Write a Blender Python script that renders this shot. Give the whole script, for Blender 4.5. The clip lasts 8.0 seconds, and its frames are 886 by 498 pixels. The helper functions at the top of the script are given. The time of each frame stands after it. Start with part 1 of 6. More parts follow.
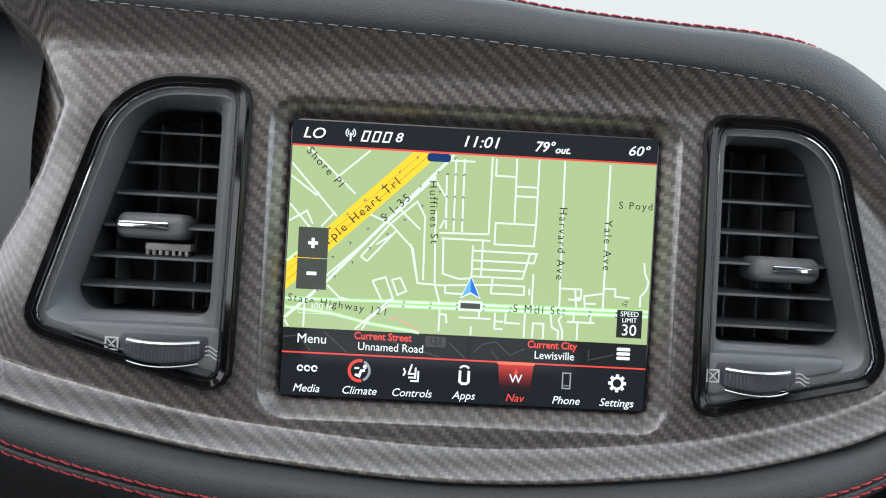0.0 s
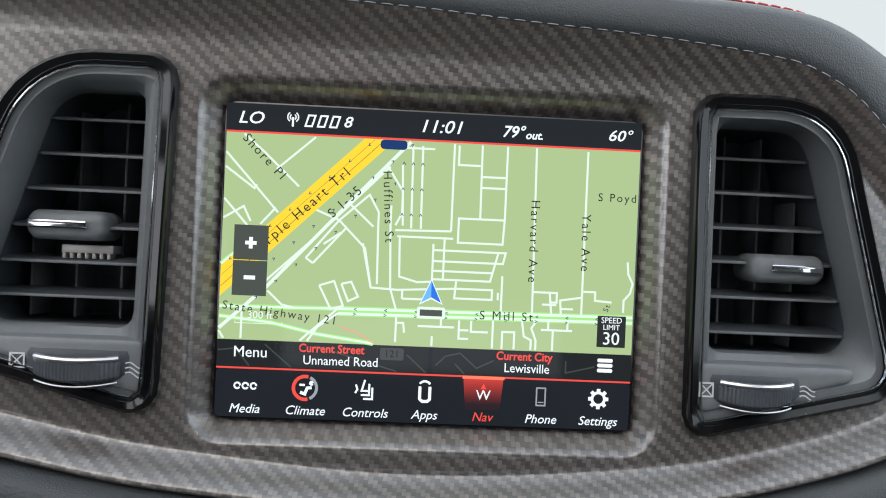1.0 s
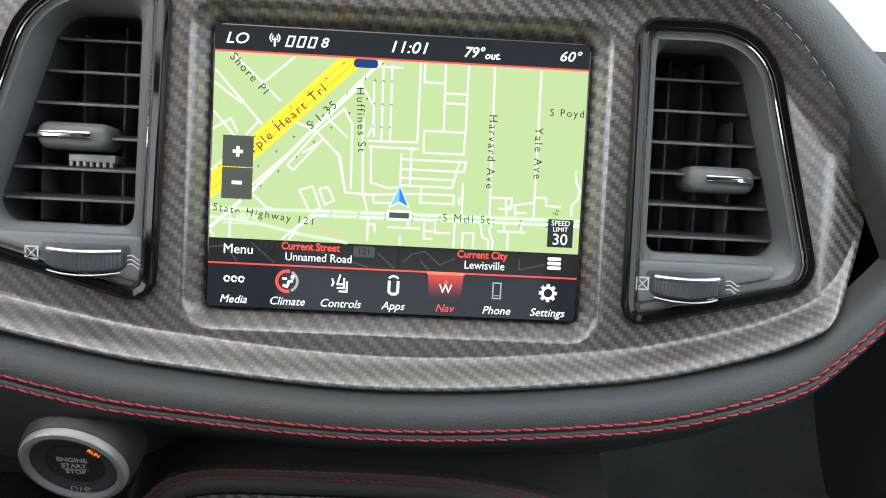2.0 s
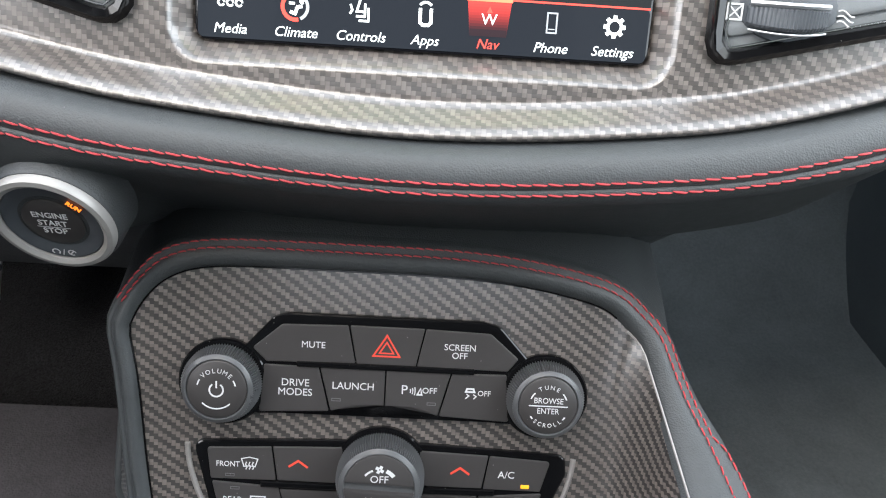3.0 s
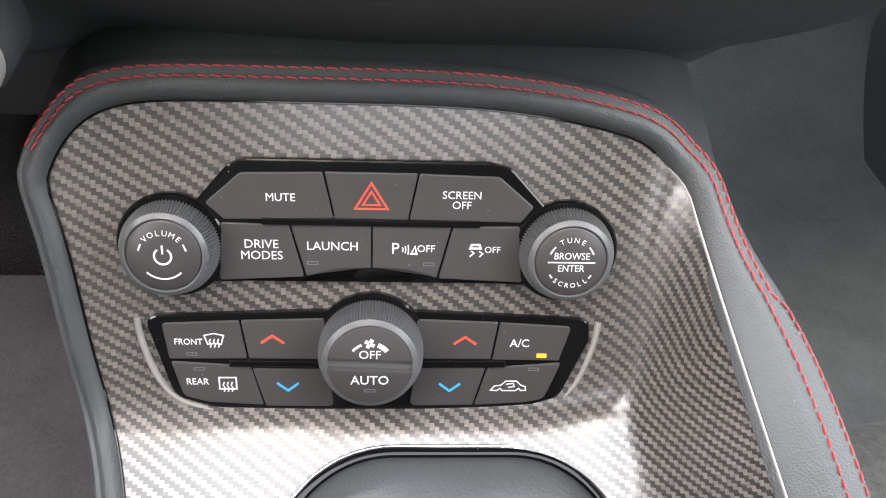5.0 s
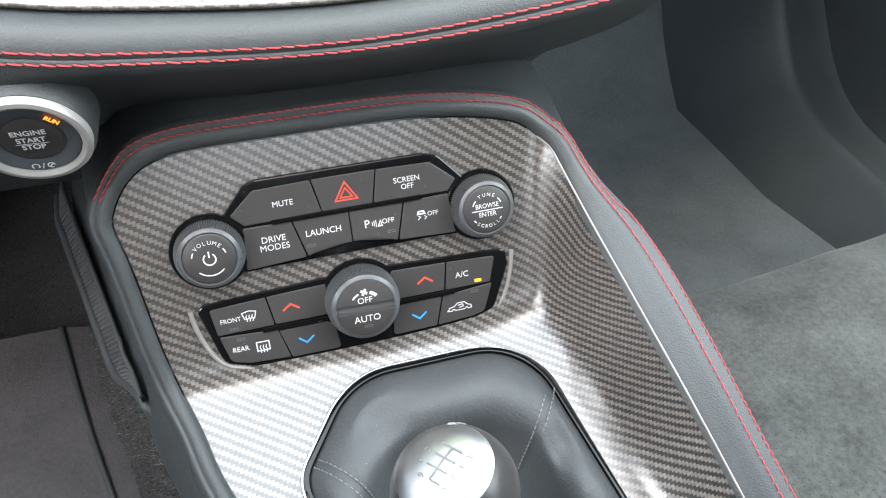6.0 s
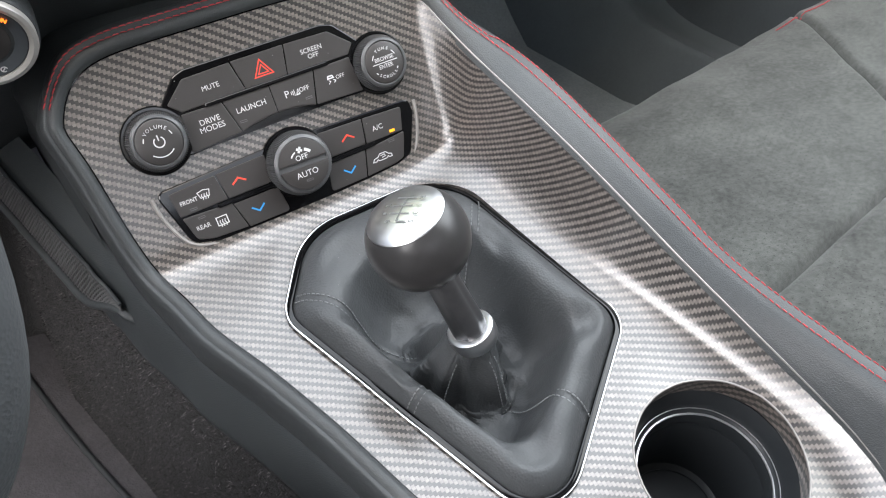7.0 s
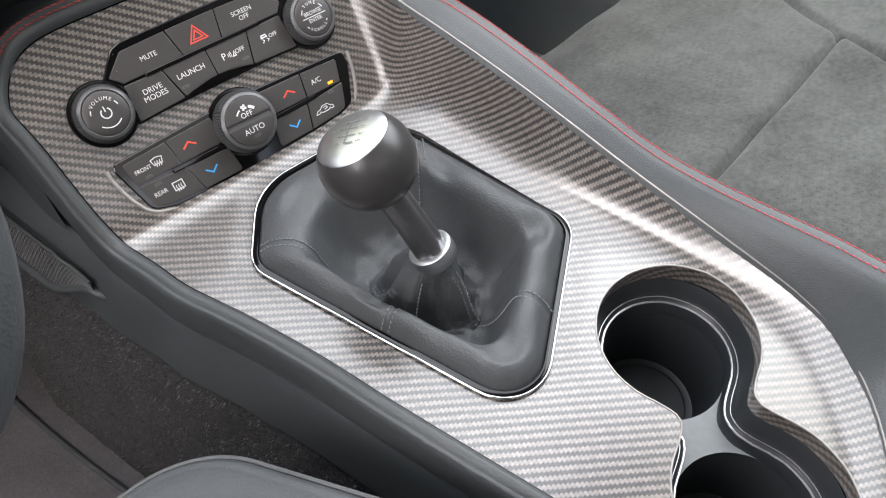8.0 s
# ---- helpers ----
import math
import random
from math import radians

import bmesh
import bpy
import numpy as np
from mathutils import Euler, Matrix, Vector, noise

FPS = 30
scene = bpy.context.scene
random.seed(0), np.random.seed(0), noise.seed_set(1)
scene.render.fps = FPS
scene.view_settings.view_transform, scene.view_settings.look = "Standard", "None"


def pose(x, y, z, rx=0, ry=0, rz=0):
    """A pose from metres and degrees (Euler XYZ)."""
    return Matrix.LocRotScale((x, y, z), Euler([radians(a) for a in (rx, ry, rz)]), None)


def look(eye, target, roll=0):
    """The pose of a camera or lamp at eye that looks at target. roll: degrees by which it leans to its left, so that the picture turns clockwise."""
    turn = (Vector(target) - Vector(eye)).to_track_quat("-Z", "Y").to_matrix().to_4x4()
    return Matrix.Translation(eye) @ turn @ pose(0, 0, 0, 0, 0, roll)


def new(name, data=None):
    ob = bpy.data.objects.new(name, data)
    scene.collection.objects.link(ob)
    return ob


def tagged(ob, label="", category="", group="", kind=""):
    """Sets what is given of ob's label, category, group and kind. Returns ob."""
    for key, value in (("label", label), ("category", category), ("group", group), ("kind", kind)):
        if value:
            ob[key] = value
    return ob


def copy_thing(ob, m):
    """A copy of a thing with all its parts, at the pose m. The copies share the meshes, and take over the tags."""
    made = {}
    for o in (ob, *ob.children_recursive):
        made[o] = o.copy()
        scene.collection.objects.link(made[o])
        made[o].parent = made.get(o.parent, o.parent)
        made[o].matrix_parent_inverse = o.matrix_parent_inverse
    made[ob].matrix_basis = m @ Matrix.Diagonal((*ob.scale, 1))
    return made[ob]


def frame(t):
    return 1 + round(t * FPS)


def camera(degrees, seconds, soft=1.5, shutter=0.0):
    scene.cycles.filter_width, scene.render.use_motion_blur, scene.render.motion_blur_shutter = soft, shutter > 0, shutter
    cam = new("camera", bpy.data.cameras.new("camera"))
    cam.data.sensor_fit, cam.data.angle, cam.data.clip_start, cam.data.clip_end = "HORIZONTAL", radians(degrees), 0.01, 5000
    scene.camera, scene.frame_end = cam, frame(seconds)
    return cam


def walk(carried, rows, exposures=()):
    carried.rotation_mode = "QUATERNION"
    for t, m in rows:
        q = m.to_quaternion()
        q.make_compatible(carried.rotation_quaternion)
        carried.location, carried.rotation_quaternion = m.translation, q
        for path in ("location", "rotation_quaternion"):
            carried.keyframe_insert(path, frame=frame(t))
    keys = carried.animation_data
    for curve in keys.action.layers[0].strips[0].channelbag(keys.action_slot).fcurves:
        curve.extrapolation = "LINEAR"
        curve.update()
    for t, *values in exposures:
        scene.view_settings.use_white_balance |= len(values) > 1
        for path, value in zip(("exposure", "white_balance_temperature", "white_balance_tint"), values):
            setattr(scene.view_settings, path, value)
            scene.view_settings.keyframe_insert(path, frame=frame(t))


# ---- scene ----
from functools import lru_cache

# ---- camera ----
PATH = [
    (0, -0.0221, -0.3306, 0.7517, 69.46, -3.38, -0.31),
    (0.5, -0.0127, -0.2972, 0.7398, 69.76, -3.38, -0.76),
    (1, -0.0067, -0.2918, 0.7355, 69.87, -3.16, -1.12),
    (1.2, -0.0061, -0.2918, 0.7339, 69.80, -3.13, -1.26),
    (2.3, 0.0121, -0.3462, 0.7164, 64.11, -3.59, -0.42),
    (2.5, 0.0106, -0.3339, 0.6995, 61.55, -3.64, -0.04),
    (3, 0.0014, -0.3056, 0.6604, 55.88, -3.67, 0.07),
    (3.5, 0.0025, -0.2739, 0.6329, 50.42, -3.33, 0.44),
    (4, 0.0035, -0.2587, 0.6173, 47.19, -3.02, 0.63),
    (4.5, 0.0012, -0.2523, 0.6129, 45.18, -3.09, 0.66),
    (4.7, 0.0014, -0.2524, 0.6118, 44.75, -3.10, 0.21),
    (5.8, -0.0321, -0.3236, 0.6679, 46.37, -1.63, -12.93),
    (6, -0.0531, -0.3532, 0.6847, 46.18, -1.33, -16.68),
    (6.5, -0.0968, -0.4235, 0.6720, 48.26, 0.99, -26.13),
    (7, -0.1204, -0.4601, 0.6476, 48.11, 4.10, -32.09),
    (7.5, -0.1403, -0.4842, 0.6335, 47.67, 6.52, -36.85),
    (8, -0.1461, -0.4980, 0.6299, 47.38, 8.15, -39.81),
]
cam = camera(60.41, 8.0, soft=1.1)
walk(cam, [(t, pose(x, y, z, a, b, c)) for t, x, y, z, a, b, c in PATH],
     exposures=[(0, -0.41, 6050, 6), (0.5, -0.52, 6050, 6), (1.2, -0.46, 6100, 6), (2.5, 0.46, 6200, 5), (3.0, 1.06, 6200, 6), (3.5, 1.44, 6450, 9), (4.7, 1.70, 6650, 11), (5.8, 1.72, 6200, 3), (6.5, 1.52, 6250, 5), (7.2, 1.25, 6450, 8), (8.0, 1.26, 6550, 9)])

# ---- daylight ----
world = bpy.data.worlds.new("overcast_sky")
scene.world = world
world.use_nodes = True
wn = world.node_tree
sky = wn.nodes.new("ShaderNodeTexSky")
sky.sky_type = "NISHITA"
sky.sun_disc = False
sky.sun_elevation = radians(55)
sky.sun_rotation = radians(200)
sky.dust_density = 4.0
wn.links.new(sky.outputs["Color"], wn.nodes["Background"].inputs["Color"])
wn.nodes["Background"].inputs["Strength"].default_value = 0.15


def window_light(name, eye, target, wide, high, watts, colour):
    lamp = bpy.data.lights.new(name, "AREA")
    lamp.shape, lamp.size, lamp.size_y, lamp.energy, lamp.color = "RECTANGLE", wide, high, watts, colour
    ob = new(name, lamp)
    ob.matrix_world = look(eye, target)
    return ob


window_light("windscreen_light", (0, 0.19, 1.065), (0, -0.07, 0.23), 1.36, 1.30, 9.2, (0.97, 0.985, 0.985))
window_light("side_window_light", (0.80, -0.30, 0.93), (0.1, -0.22, 0.38), 1.40, 0.66, 9.0, (0.97, 0.985, 0.985))
window_light("side_window_light", (-0.80, -0.70, 0.94), (0, -0.53, 0.47), 1.25, 0.66, 12.0, (1.0, 0.94, 0.92))
window_light("rear_window_light", (0, -1.95, 1.06), (0, 0, 0.45), 1.1, 0.22, 0.5, (1.0, 0.95, 0.93))

# ---- placing: flat working planes, x to the right, y up the surface, z out of it ----
DASH = Matrix.Translation((0, 0, 0.62)) @ Matrix.Rotation(radians(70), 4, "X")
PANEL = DASH @ Matrix.Translation((-0.0094, -0.1918, -0.0152)) @ Matrix.Rotation(radians(-5.47), 4, "X")
DECK = Matrix.Translation((0, -0.1412, 0.3406)) @ Matrix.Rotation(radians(14), 4, "X")
# slices of the console stand on this plane: y ahead, z up
SLICE = Matrix.Translation((0, 0, 0.62)) @ Matrix.Rotation(radians(5), 4, "X") @ Matrix.Translation((0, 0, -0.62))
CABIN = Matrix()


# ---- materials ----
def nodes_of(name):
    m = bpy.data.materials.new(name)
    m.use_nodes = True
    nt = m.node_tree
    return m, nt, nt.nodes["Principled BSDF"]


def math_node(nt, op, a, b=None, c=None):
    n = nt.nodes.new("ShaderNodeMath")
    n.operation = op
    for i, v in enumerate((a, b, c)):
        if v is None:
            continue
        if isinstance(v, (int, float)):
            n.inputs[i].default_value = v
        else:
            nt.links.new(v, n.inputs[i])
    return n.outputs[0]


def mix_node(nt, fac, a, b):
    n = nt.nodes.new("ShaderNodeMix")
    n.data_type = "RGBA"
    for s, v in ((n.inputs["Factor"], fac), (n.inputs["A"], a), (n.inputs["B"], b)):
        if isinstance(v, (int, float)):
            s.default_value = v
        elif isinstance(v, tuple):
            s.default_value = (*v, 1)
        else:
            nt.links.new(v, s)
    return n.outputs["Result"]


def noise_node(nt, scale, detail=3.0, rough=0.6, coords="Object"):
    tc = nt.nodes.new("ShaderNodeTexCoord")
    n = nt.nodes.new("ShaderNodeTexNoise")
    n.inputs["Scale"].default_value = scale
    n.inputs["Detail"].default_value = detail
    n.inputs["Roughness"].default_value = rough
    nt.links.new(tc.outputs[coords], n.inputs["Vector"])
    return n.outputs["Fac"]


def spread(nt, value, lo, hi, to_lo, to_hi):
    n = nt.nodes.new("ShaderNodeMapRange")
    nt.links.new(value, n.inputs["Value"])
    for i, v in enumerate((lo, hi, to_lo, to_hi)):
        n.inputs[i + 1].default_value = v
    return n.outputs["Result"]


def bump_node(nt, bs, height, strength, distance):
    n = nt.nodes.new("ShaderNodeBump")
    n.inputs["Strength"].default_value = strength
    n.inputs["Distance"].default_value = distance
    nt.links.new(height, n.inputs["Height"])
    nt.links.new(n.outputs["Normal"], bs.inputs["Normal"])
    return n


def surface(name, colour, rough, metal=0.0, grain=0.0, grain_scale=900.0, vary=0.15, coat=0.0, spec=0.5, dust=0.0, sheen=0.0, cloud=14.0):
    """Paint, plastic, leather: colour varied at two scales, fine relief, a little dust."""
    m, nt, bs = nodes_of(name)
    big, small = noise_node(nt, cloud, 5), noise_node(nt, 260, 3)
    both = math_node(nt, "ADD", math_node(nt, "MULTIPLY", big, 0.6), math_node(nt, "MULTIPLY", small, 0.4))
    k = spread(nt, both, 0.3, 0.7, 1 - vary, 1 + vary)
    c = nt.nodes.new("ShaderNodeVectorMath")
    c.operation = "SCALE"
    c.inputs[0].default_value = colour
    nt.links.new(k, c.inputs["Scale"])
    out = c.outputs[0]
    if dust:
        lint = nt.nodes.new("ShaderNodeTexVoronoi")
        lint.inputs["Scale"].default_value = 330
        nt.links.new(nt.nodes.new("ShaderNodeTexCoord").outputs["Object"], lint.inputs["Vector"])
        pick = nt.nodes.new("ShaderNodeSeparateColor")
        nt.links.new(lint.outputs["Color"], pick.inputs[0])
        near = math_node(nt, "LESS_THAN", lint.outputs["Distance"], math_node(nt, "MULTIPLY", pick.outputs[1], 0.075))
        specks = math_node(nt, "MULTIPLY", math_node(nt, "MULTIPLY", near, math_node(nt, "GREATER_THAN", pick.outputs[0], 0.60)), dust)
        out = mix_node(nt, specks, out, (0.42, 0.42, 0.40))
    nt.links.new(out, bs.inputs["Base Color"])
    nt.links.new(spread(nt, both, 0.3, 0.7, max(0.02, rough - 0.07), min(1, rough + 0.07)), bs.inputs["Roughness"])
    bs.inputs["Metallic"].default_value = metal
    bs.inputs["Specular IOR Level"].default_value = spec
    bs.inputs["Coat Weight"].default_value = coat
    bs.inputs["Coat Roughness"].default_value = 0.08
    if sheen:
        bs.inputs["Sheen Weight"].default_value = sheen
        bs.inputs["Sheen Roughness"].default_value = 0.5
    if grain:
        tc = nt.nodes.new("ShaderNodeTexCoord")
        v = nt.nodes.new("ShaderNodeTexVoronoi")
        v.inputs["Scale"].default_value = grain_scale
        nt.links.new(tc.outputs["Object"], v.inputs["Vector"])
        h = math_node(nt, "ADD", v.outputs["Distance"], math_node(nt, "MULTIPLY", small, 0.8))
        bump_node(nt, bs, h, grain, 0.0006)
    return m


def carbon_weave(name, tow, pick, dark_low, dark_high, light_low, light_high):
    """Two-by-two twill under satin lacquer; the tows run along the mesh's own flat coordinates, in metres."""
    m, nt, bs = nodes_of(name)
    uv = nt.nodes.new("ShaderNodeUVMap")
    sep = nt.nodes.new("ShaderNodeSeparateXYZ")
    nt.links.new(uv.outputs[0], sep.inputs[0])
    u = math_node(nt, "MULTIPLY", sep.outputs[0], 1 / tow)
    v = math_node(nt, "MULTIPLY", sep.outputs[1], 1 / pick)
    wob = math_node(nt, "MULTIPLY", math_node(nt, "SUBTRACT", noise_node(nt, 300, 2, 0.5, "UV"), 0.5), 0.35)
    u, v = math_node(nt, "ADD", u, wob), math_node(nt, "ADD", v, wob)
    i, j = math_node(nt, "FLOOR", u), math_node(nt, "FLOOR", v)
    step = math_node(nt, "FLOORED_MODULO", math_node(nt, "ADD", i, j), 4.0)
    over = math_node(nt, "LESS_THAN", step, 1.5)

    def dome(x):
        f = math_node(nt, "SUBTRACT", math_node(nt, "MULTIPLY", math_node(nt, "FRACT", x), 2), 1)
        return math_node(nt, "SUBTRACT", 1, math_node(nt, "POWER", math_node(nt, "ABSOLUTE", f), 2.5))

    du, dv = dome(u), dome(v)
    n = nt.nodes.new("ShaderNodeMix")
    nt.links.new(over, n.inputs[0])
    nt.links.new(dv, n.inputs[2])
    nt.links.new(du, n.inputs[3])
    high = n.outputs[0]
    tone = nt.nodes.new("ShaderNodeTexWhiteNoise")
    tone.noise_dimensions = "2D"
    comb = nt.nodes.new("ShaderNodeCombineXYZ")
    nt.links.new(i, comb.inputs[0])
    nt.links.new(j, comb.inputs[1])
    nt.links.new(comb.outputs[0], tone.inputs["Vector"])
    light = mix_node(nt, tone.outputs["Value"], light_low, light_high)
    dark = mix_node(nt, tone.outputs["Value"], dark_low, dark_high)
    col = mix_node(nt, over, dark, light)
    col = mix_node(nt, spread(nt, high, 0.0, 0.45, 0.45, 0.0), col, (0.02, 0.018, 0.018))
    nt.links.new(col, bs.inputs["Base Color"])
    bs.inputs["Metallic"].default_value = 0.12
    nt.links.new(spread(nt, noise_node(nt, 30, 3), 0.3, 0.7, 0.44, 0.50), bs.inputs["Roughness"])
    # fibres throw light across their run, so the two sets of tows shine in turn
    run = nt.nodes.new("ShaderNodeTangent")
    run.direction_type = "UV_MAP"
    nt.links.new(run.outputs[0], bs.inputs["Tangent"])
    bs.inputs["Anisotropic"].default_value = 0.95
    nt.links.new(math_node(nt, "MULTIPLY", math_node(nt, "SUBTRACT", 1.0, over), 0.25), bs.inputs["Anisotropic Rotation"])
    bs.inputs["Coat Weight"].default_value = 1.0
    bs.inputs["Coat IOR"].default_value = 1.88
    bs.inputs["Coat Roughness"].default_value = 0.24
    bump_node(nt, bs, high, 0.22, 0.0004)
    return m


def glow(name, colour, strength=1.0, rough=0.06):
    """A lit picture element behind the display's glass."""
    m, _, bs = nodes_of(name)
    bs.inputs["Base Color"].default_value = (0.01, 0.01, 0.012, 1)
    bs.inputs["Roughness"].default_value = rough
    bs.inputs["Specular IOR Level"].default_value = 0.3
    bs.inputs["Emission Color"].default_value = (*colour, 1)
    bs.inputs["Emission Strength"].default_value = strength * 1.75
    return m


CARBON_DASH = carbon_weave("carbon_weave_fine", 0.00190, 0.00165, (0.058, 0.050, 0.045), (0.094, 0.081, 0.073),
                           (0.134, 0.115, 0.102), (0.196, 0.169, 0.151))
CARBON_DECK = carbon_weave("carbon_weave_deck", 0.00195, 0.00138, (0.024, 0.021, 0.019), (0.044, 0.038, 0.034),
                           (0.135, 0.114, 0.101), (0.198, 0.168, 0.149))
LEATHER = surface("black_leather", (0.050, 0.054, 0.056), 0.45, grain=0.26, grain_scale=1300, dust=0.25)
LEATHER_BOOT = surface("soft_black_leather", (0.060, 0.063, 0.066), 0.54, grain=0.32, grain_scale=700, dust=0.45)
VINYL = surface("black_soft_plastic", (0.046, 0.051, 0.054), 0.55, grain=0.25, grain_scale=1100, dust=0.3)
GREY_PLASTIC = surface("grey_moulded_plastic", (0.172, 0.181, 0.186), 0.42, grain=0.10, grain_scale=2200)
DARK_PLASTIC = surface("dark_moulded_plastic", (0.064, 0.071, 0.080), 0.45, grain=0.08, grain_scale=2200)
GLOSS = surface("piano_black", (0.004, 0.004, 0.0045), 0.08, vary=0.05, dust=0.45, spec=0.4)
CHROME = surface("polished_chrome", (0.72, 0.73, 0.75), 0.10, metal=1.0, vary=0.05)
BRUSHED = surface("brushed_metal", (0.66, 0.66, 0.67), 0.36, metal=1.0, vary=0.06)
SILVER_RING = surface("satin_silver_plastic", (0.40, 0.385, 0.365), 0.42, metal=0.3, vary=0.06)
BUTTON = surface("satin_button_grey", (0.044, 0.040, 0.039), 0.44, vary=0.08, dust=0.5)
RUBBER = surface("ribbed_rubber", (0.085, 0.086, 0.089), 0.32, vary=0.10, dust=0.4)
WHITE_INK = surface("white_print", (0.66, 0.66, 0.66), 0.5, vary=0.03)
GREY_INK = surface("grey_print", (0.16, 0.16, 0.16), 0.5, vary=0.03)
RED_INK = surface("red_print", (0.80, 0.075, 0.045), 0.5, vary=0.03)
BLUE_INK = surface("blue_print", (0.05, 0.33, 0.70), 0.5, vary=0.03)
RED_THREAD = surface("red_thread", (0.46, 0.040, 0.048), 0.6, vary=0.35)
DARK_THREAD = surface("charcoal_thread", (0.20, 0.205, 0.21), 0.7, vary=0.2)
PALE_GLINT = surface("pale_edge_glint", (0.30, 0.30, 0.31), 0.7, vary=0.2)
SUEDE = surface("grey_suede", (0.068, 0.070, 0.065), 0.9, grain=0.35, grain_scale=1600, vary=0.60, spec=0.1, sheen=0.15, cloud=15.0)


def pile(name, dark, light, size):
    """Cut pile: tufts of two tones with deep relief and pale lint."""
    m, nt, bs = nodes_of(name)
    fine, broad = noise_node(nt, size, 6, 0.75), noise_node(nt, 20, 4)
    col = mix_node(nt, spread(nt, fine, 0.42, 0.66, 0.0, 1.0), dark, light)
    col = mix_node(nt, spread(nt, broad, 0.35, 0.65, 0.0, 0.45), col, dark)
    col = mix_node(nt, spread(nt, noise_node(nt, 900, 2), 0.74, 0.80, 0.0, 0.5), col, (0.30, 0.29, 0.28))
    nt.links.new(col, bs.inputs["Base Color"])
    bs.inputs["Roughness"].default_value = 0.95
    bs.inputs["Specular IOR Level"].default_value = 0.05
    bs.inputs["Sheen Weight"].default_value = 0.15
    bump_node(nt, bs, fine, 1.0, 0.004)
    return m


def fibre(name, dark, light):
    """Loose carpet fibres, each of its own tone."""
    m, nt, bs = nodes_of(name)
    geo = nt.nodes.new("ShaderNodeNewGeometry")
    nt.links.new(mix_node(nt, math_node(nt, "POWER", geo.outputs["Random Per Island"], 2.5), dark, light), bs.inputs["Base Color"])
    bs.inputs["Roughness"].default_value = 0.8
    bs.inputs["Specular IOR Level"].default_value = 0.15
    return m


FIBRE = fibre("charcoal_fibre", (0.016, 0.015, 0.016), (0.30, 0.29, 0.29))
CARPET = pile("charcoal_carpet", (0.003, 0.0028, 0.0032), (0.075, 0.070, 0.076), 480)
SILL = surface("dark_sill_plastic", (0.105, 0.119, 0.127), 0.50, grain=0.2, grain_scale=1200, vary=0.12)
FOOTWELL = surface("charcoal_footwell_trim", (0.165, 0.181, 0.188), 0.85, grain=0.4, grain_scale=600, vary=0.25, spec=0.15, dust=0.2)
FLOOR_MAT = surface("dark_floor_mat", (0.090, 0.086, 0.092), 0.9, grain=0.6, grain_scale=500, vary=0.3, spec=0.1)
NET = surface("black_mesh_cloth", (0.014, 0.014, 0.015), 0.8, grain=0.5, vary=0.2)
LINING = surface("charcoal_headlining", (0.075, 0.073, 0.071), 0.9, vary=0.08, spec=0.1)
LINER = surface("black_cup_liner", (0.018, 0.020, 0.022), 0.36, vary=0.1, dust=0.3, spec=0.35)
LACQUER = surface("lacquered_edge", (0.30, 0.28, 0.265), 0.42, metal=0.3, vary=0.25)
GLASS_BLACK = surface("display_glass_black", (0.008, 0.008, 0.010), 0.10, vary=0.03)
AMBER = glow("amber_lamp", (1.0, 0.34, 0.012), 0.62)
ORANGE = glow("orange_lamp", (0.9, 0.17, 0.015), 0.8)


# ---- mesh tools ----
def thing(name, label, category, at=CABIN, group="", kind=""):
    ob = new(name)
    ob.empty_display_size = 0.02
    ob.matrix_world = at
    PLACED[ob.name] = at.copy()
    return tagged(ob, label, category, group, kind)


def finish(bm, name, mat, sharp=40.0):
    bmesh.ops.recalc_face_normals(bm, faces=bm.faces)
    me = bpy.data.meshes.new(name)
    bm.to_mesh(me)
    bm.free()
    me.polygons.foreach_set("use_smooth", [True] * len(me.polygons))
    me.set_sharp_from_angle(angle=radians(sharp))
    me.materials.append(mat)
    return me


def part(name, bm, mat, parent, plane=CABIN, label="", sharp=40.0):
    """Links a bmesh, built on a working plane, as one mesh under a thing or a part."""
    me = bm if isinstance(bm, bpy.types.Mesh) else finish(bm, name, mat, sharp)
    ob = new(name, me)
    ob.parent = parent
    ob.matrix_parent_inverse = PLACED[parent.name].inverted()
    ob.matrix_basis = plane
    PLACED[ob.name] = plane.copy()
    return tagged(ob, label)


PLACED = {}


def single(name, bm, mat, label, category, plane=CABIN, group="", kind="", sharp=40.0):
    ob = new(name, finish(bm, name, mat, sharp))
    ob.matrix_world = plane
    PLACED[ob.name] = plane.copy()
    return tagged(ob, label, category, group, kind)


def rounded(corners, n=6):
    """A closed outline from corners (x, y, radius)."""
    out = []
    k = len(corners)
    for i in range(k):
        p, a, b = (Vector(corners[j % k][:2]) for j in (i, i - 1, i + 1))
        r = corners[i][2]
        u, w = (a - p), (b - p)
        lu, lw = u.length, w.length
        u, w = u / lu, w / lw
        ang = math.acos(max(-1, min(1, u.dot(w))))
        t = min(r / max(1e-6, math.tan(ang / 2)), 0.49 * min(lu, lw))
        if r <= 0 or t < 1e-6:
            out.append(p)
            continue
        s, e = p + u * t, p + w * t
        rr = t * math.tan(ang / 2)
        c = p + (u + w).normalized() * (rr / math.sin(ang / 2))
        a0, a1 = math.atan2(*(s - c).yx), math.atan2(*(e - c).yx)
        d = (a1 - a0 + math.pi) % (2 * math.pi) - math.pi
        out += [c + Vector((math.cos(a0 + d * q / n), math.sin(a0 + d * q / n))) * rr for q in range(n + 1)]
    area = sum(out[i - 1].x * out[i].y - out[i].x * out[i - 1].y for i in range(len(out)))
    return out if area > 0 else out[::-1]


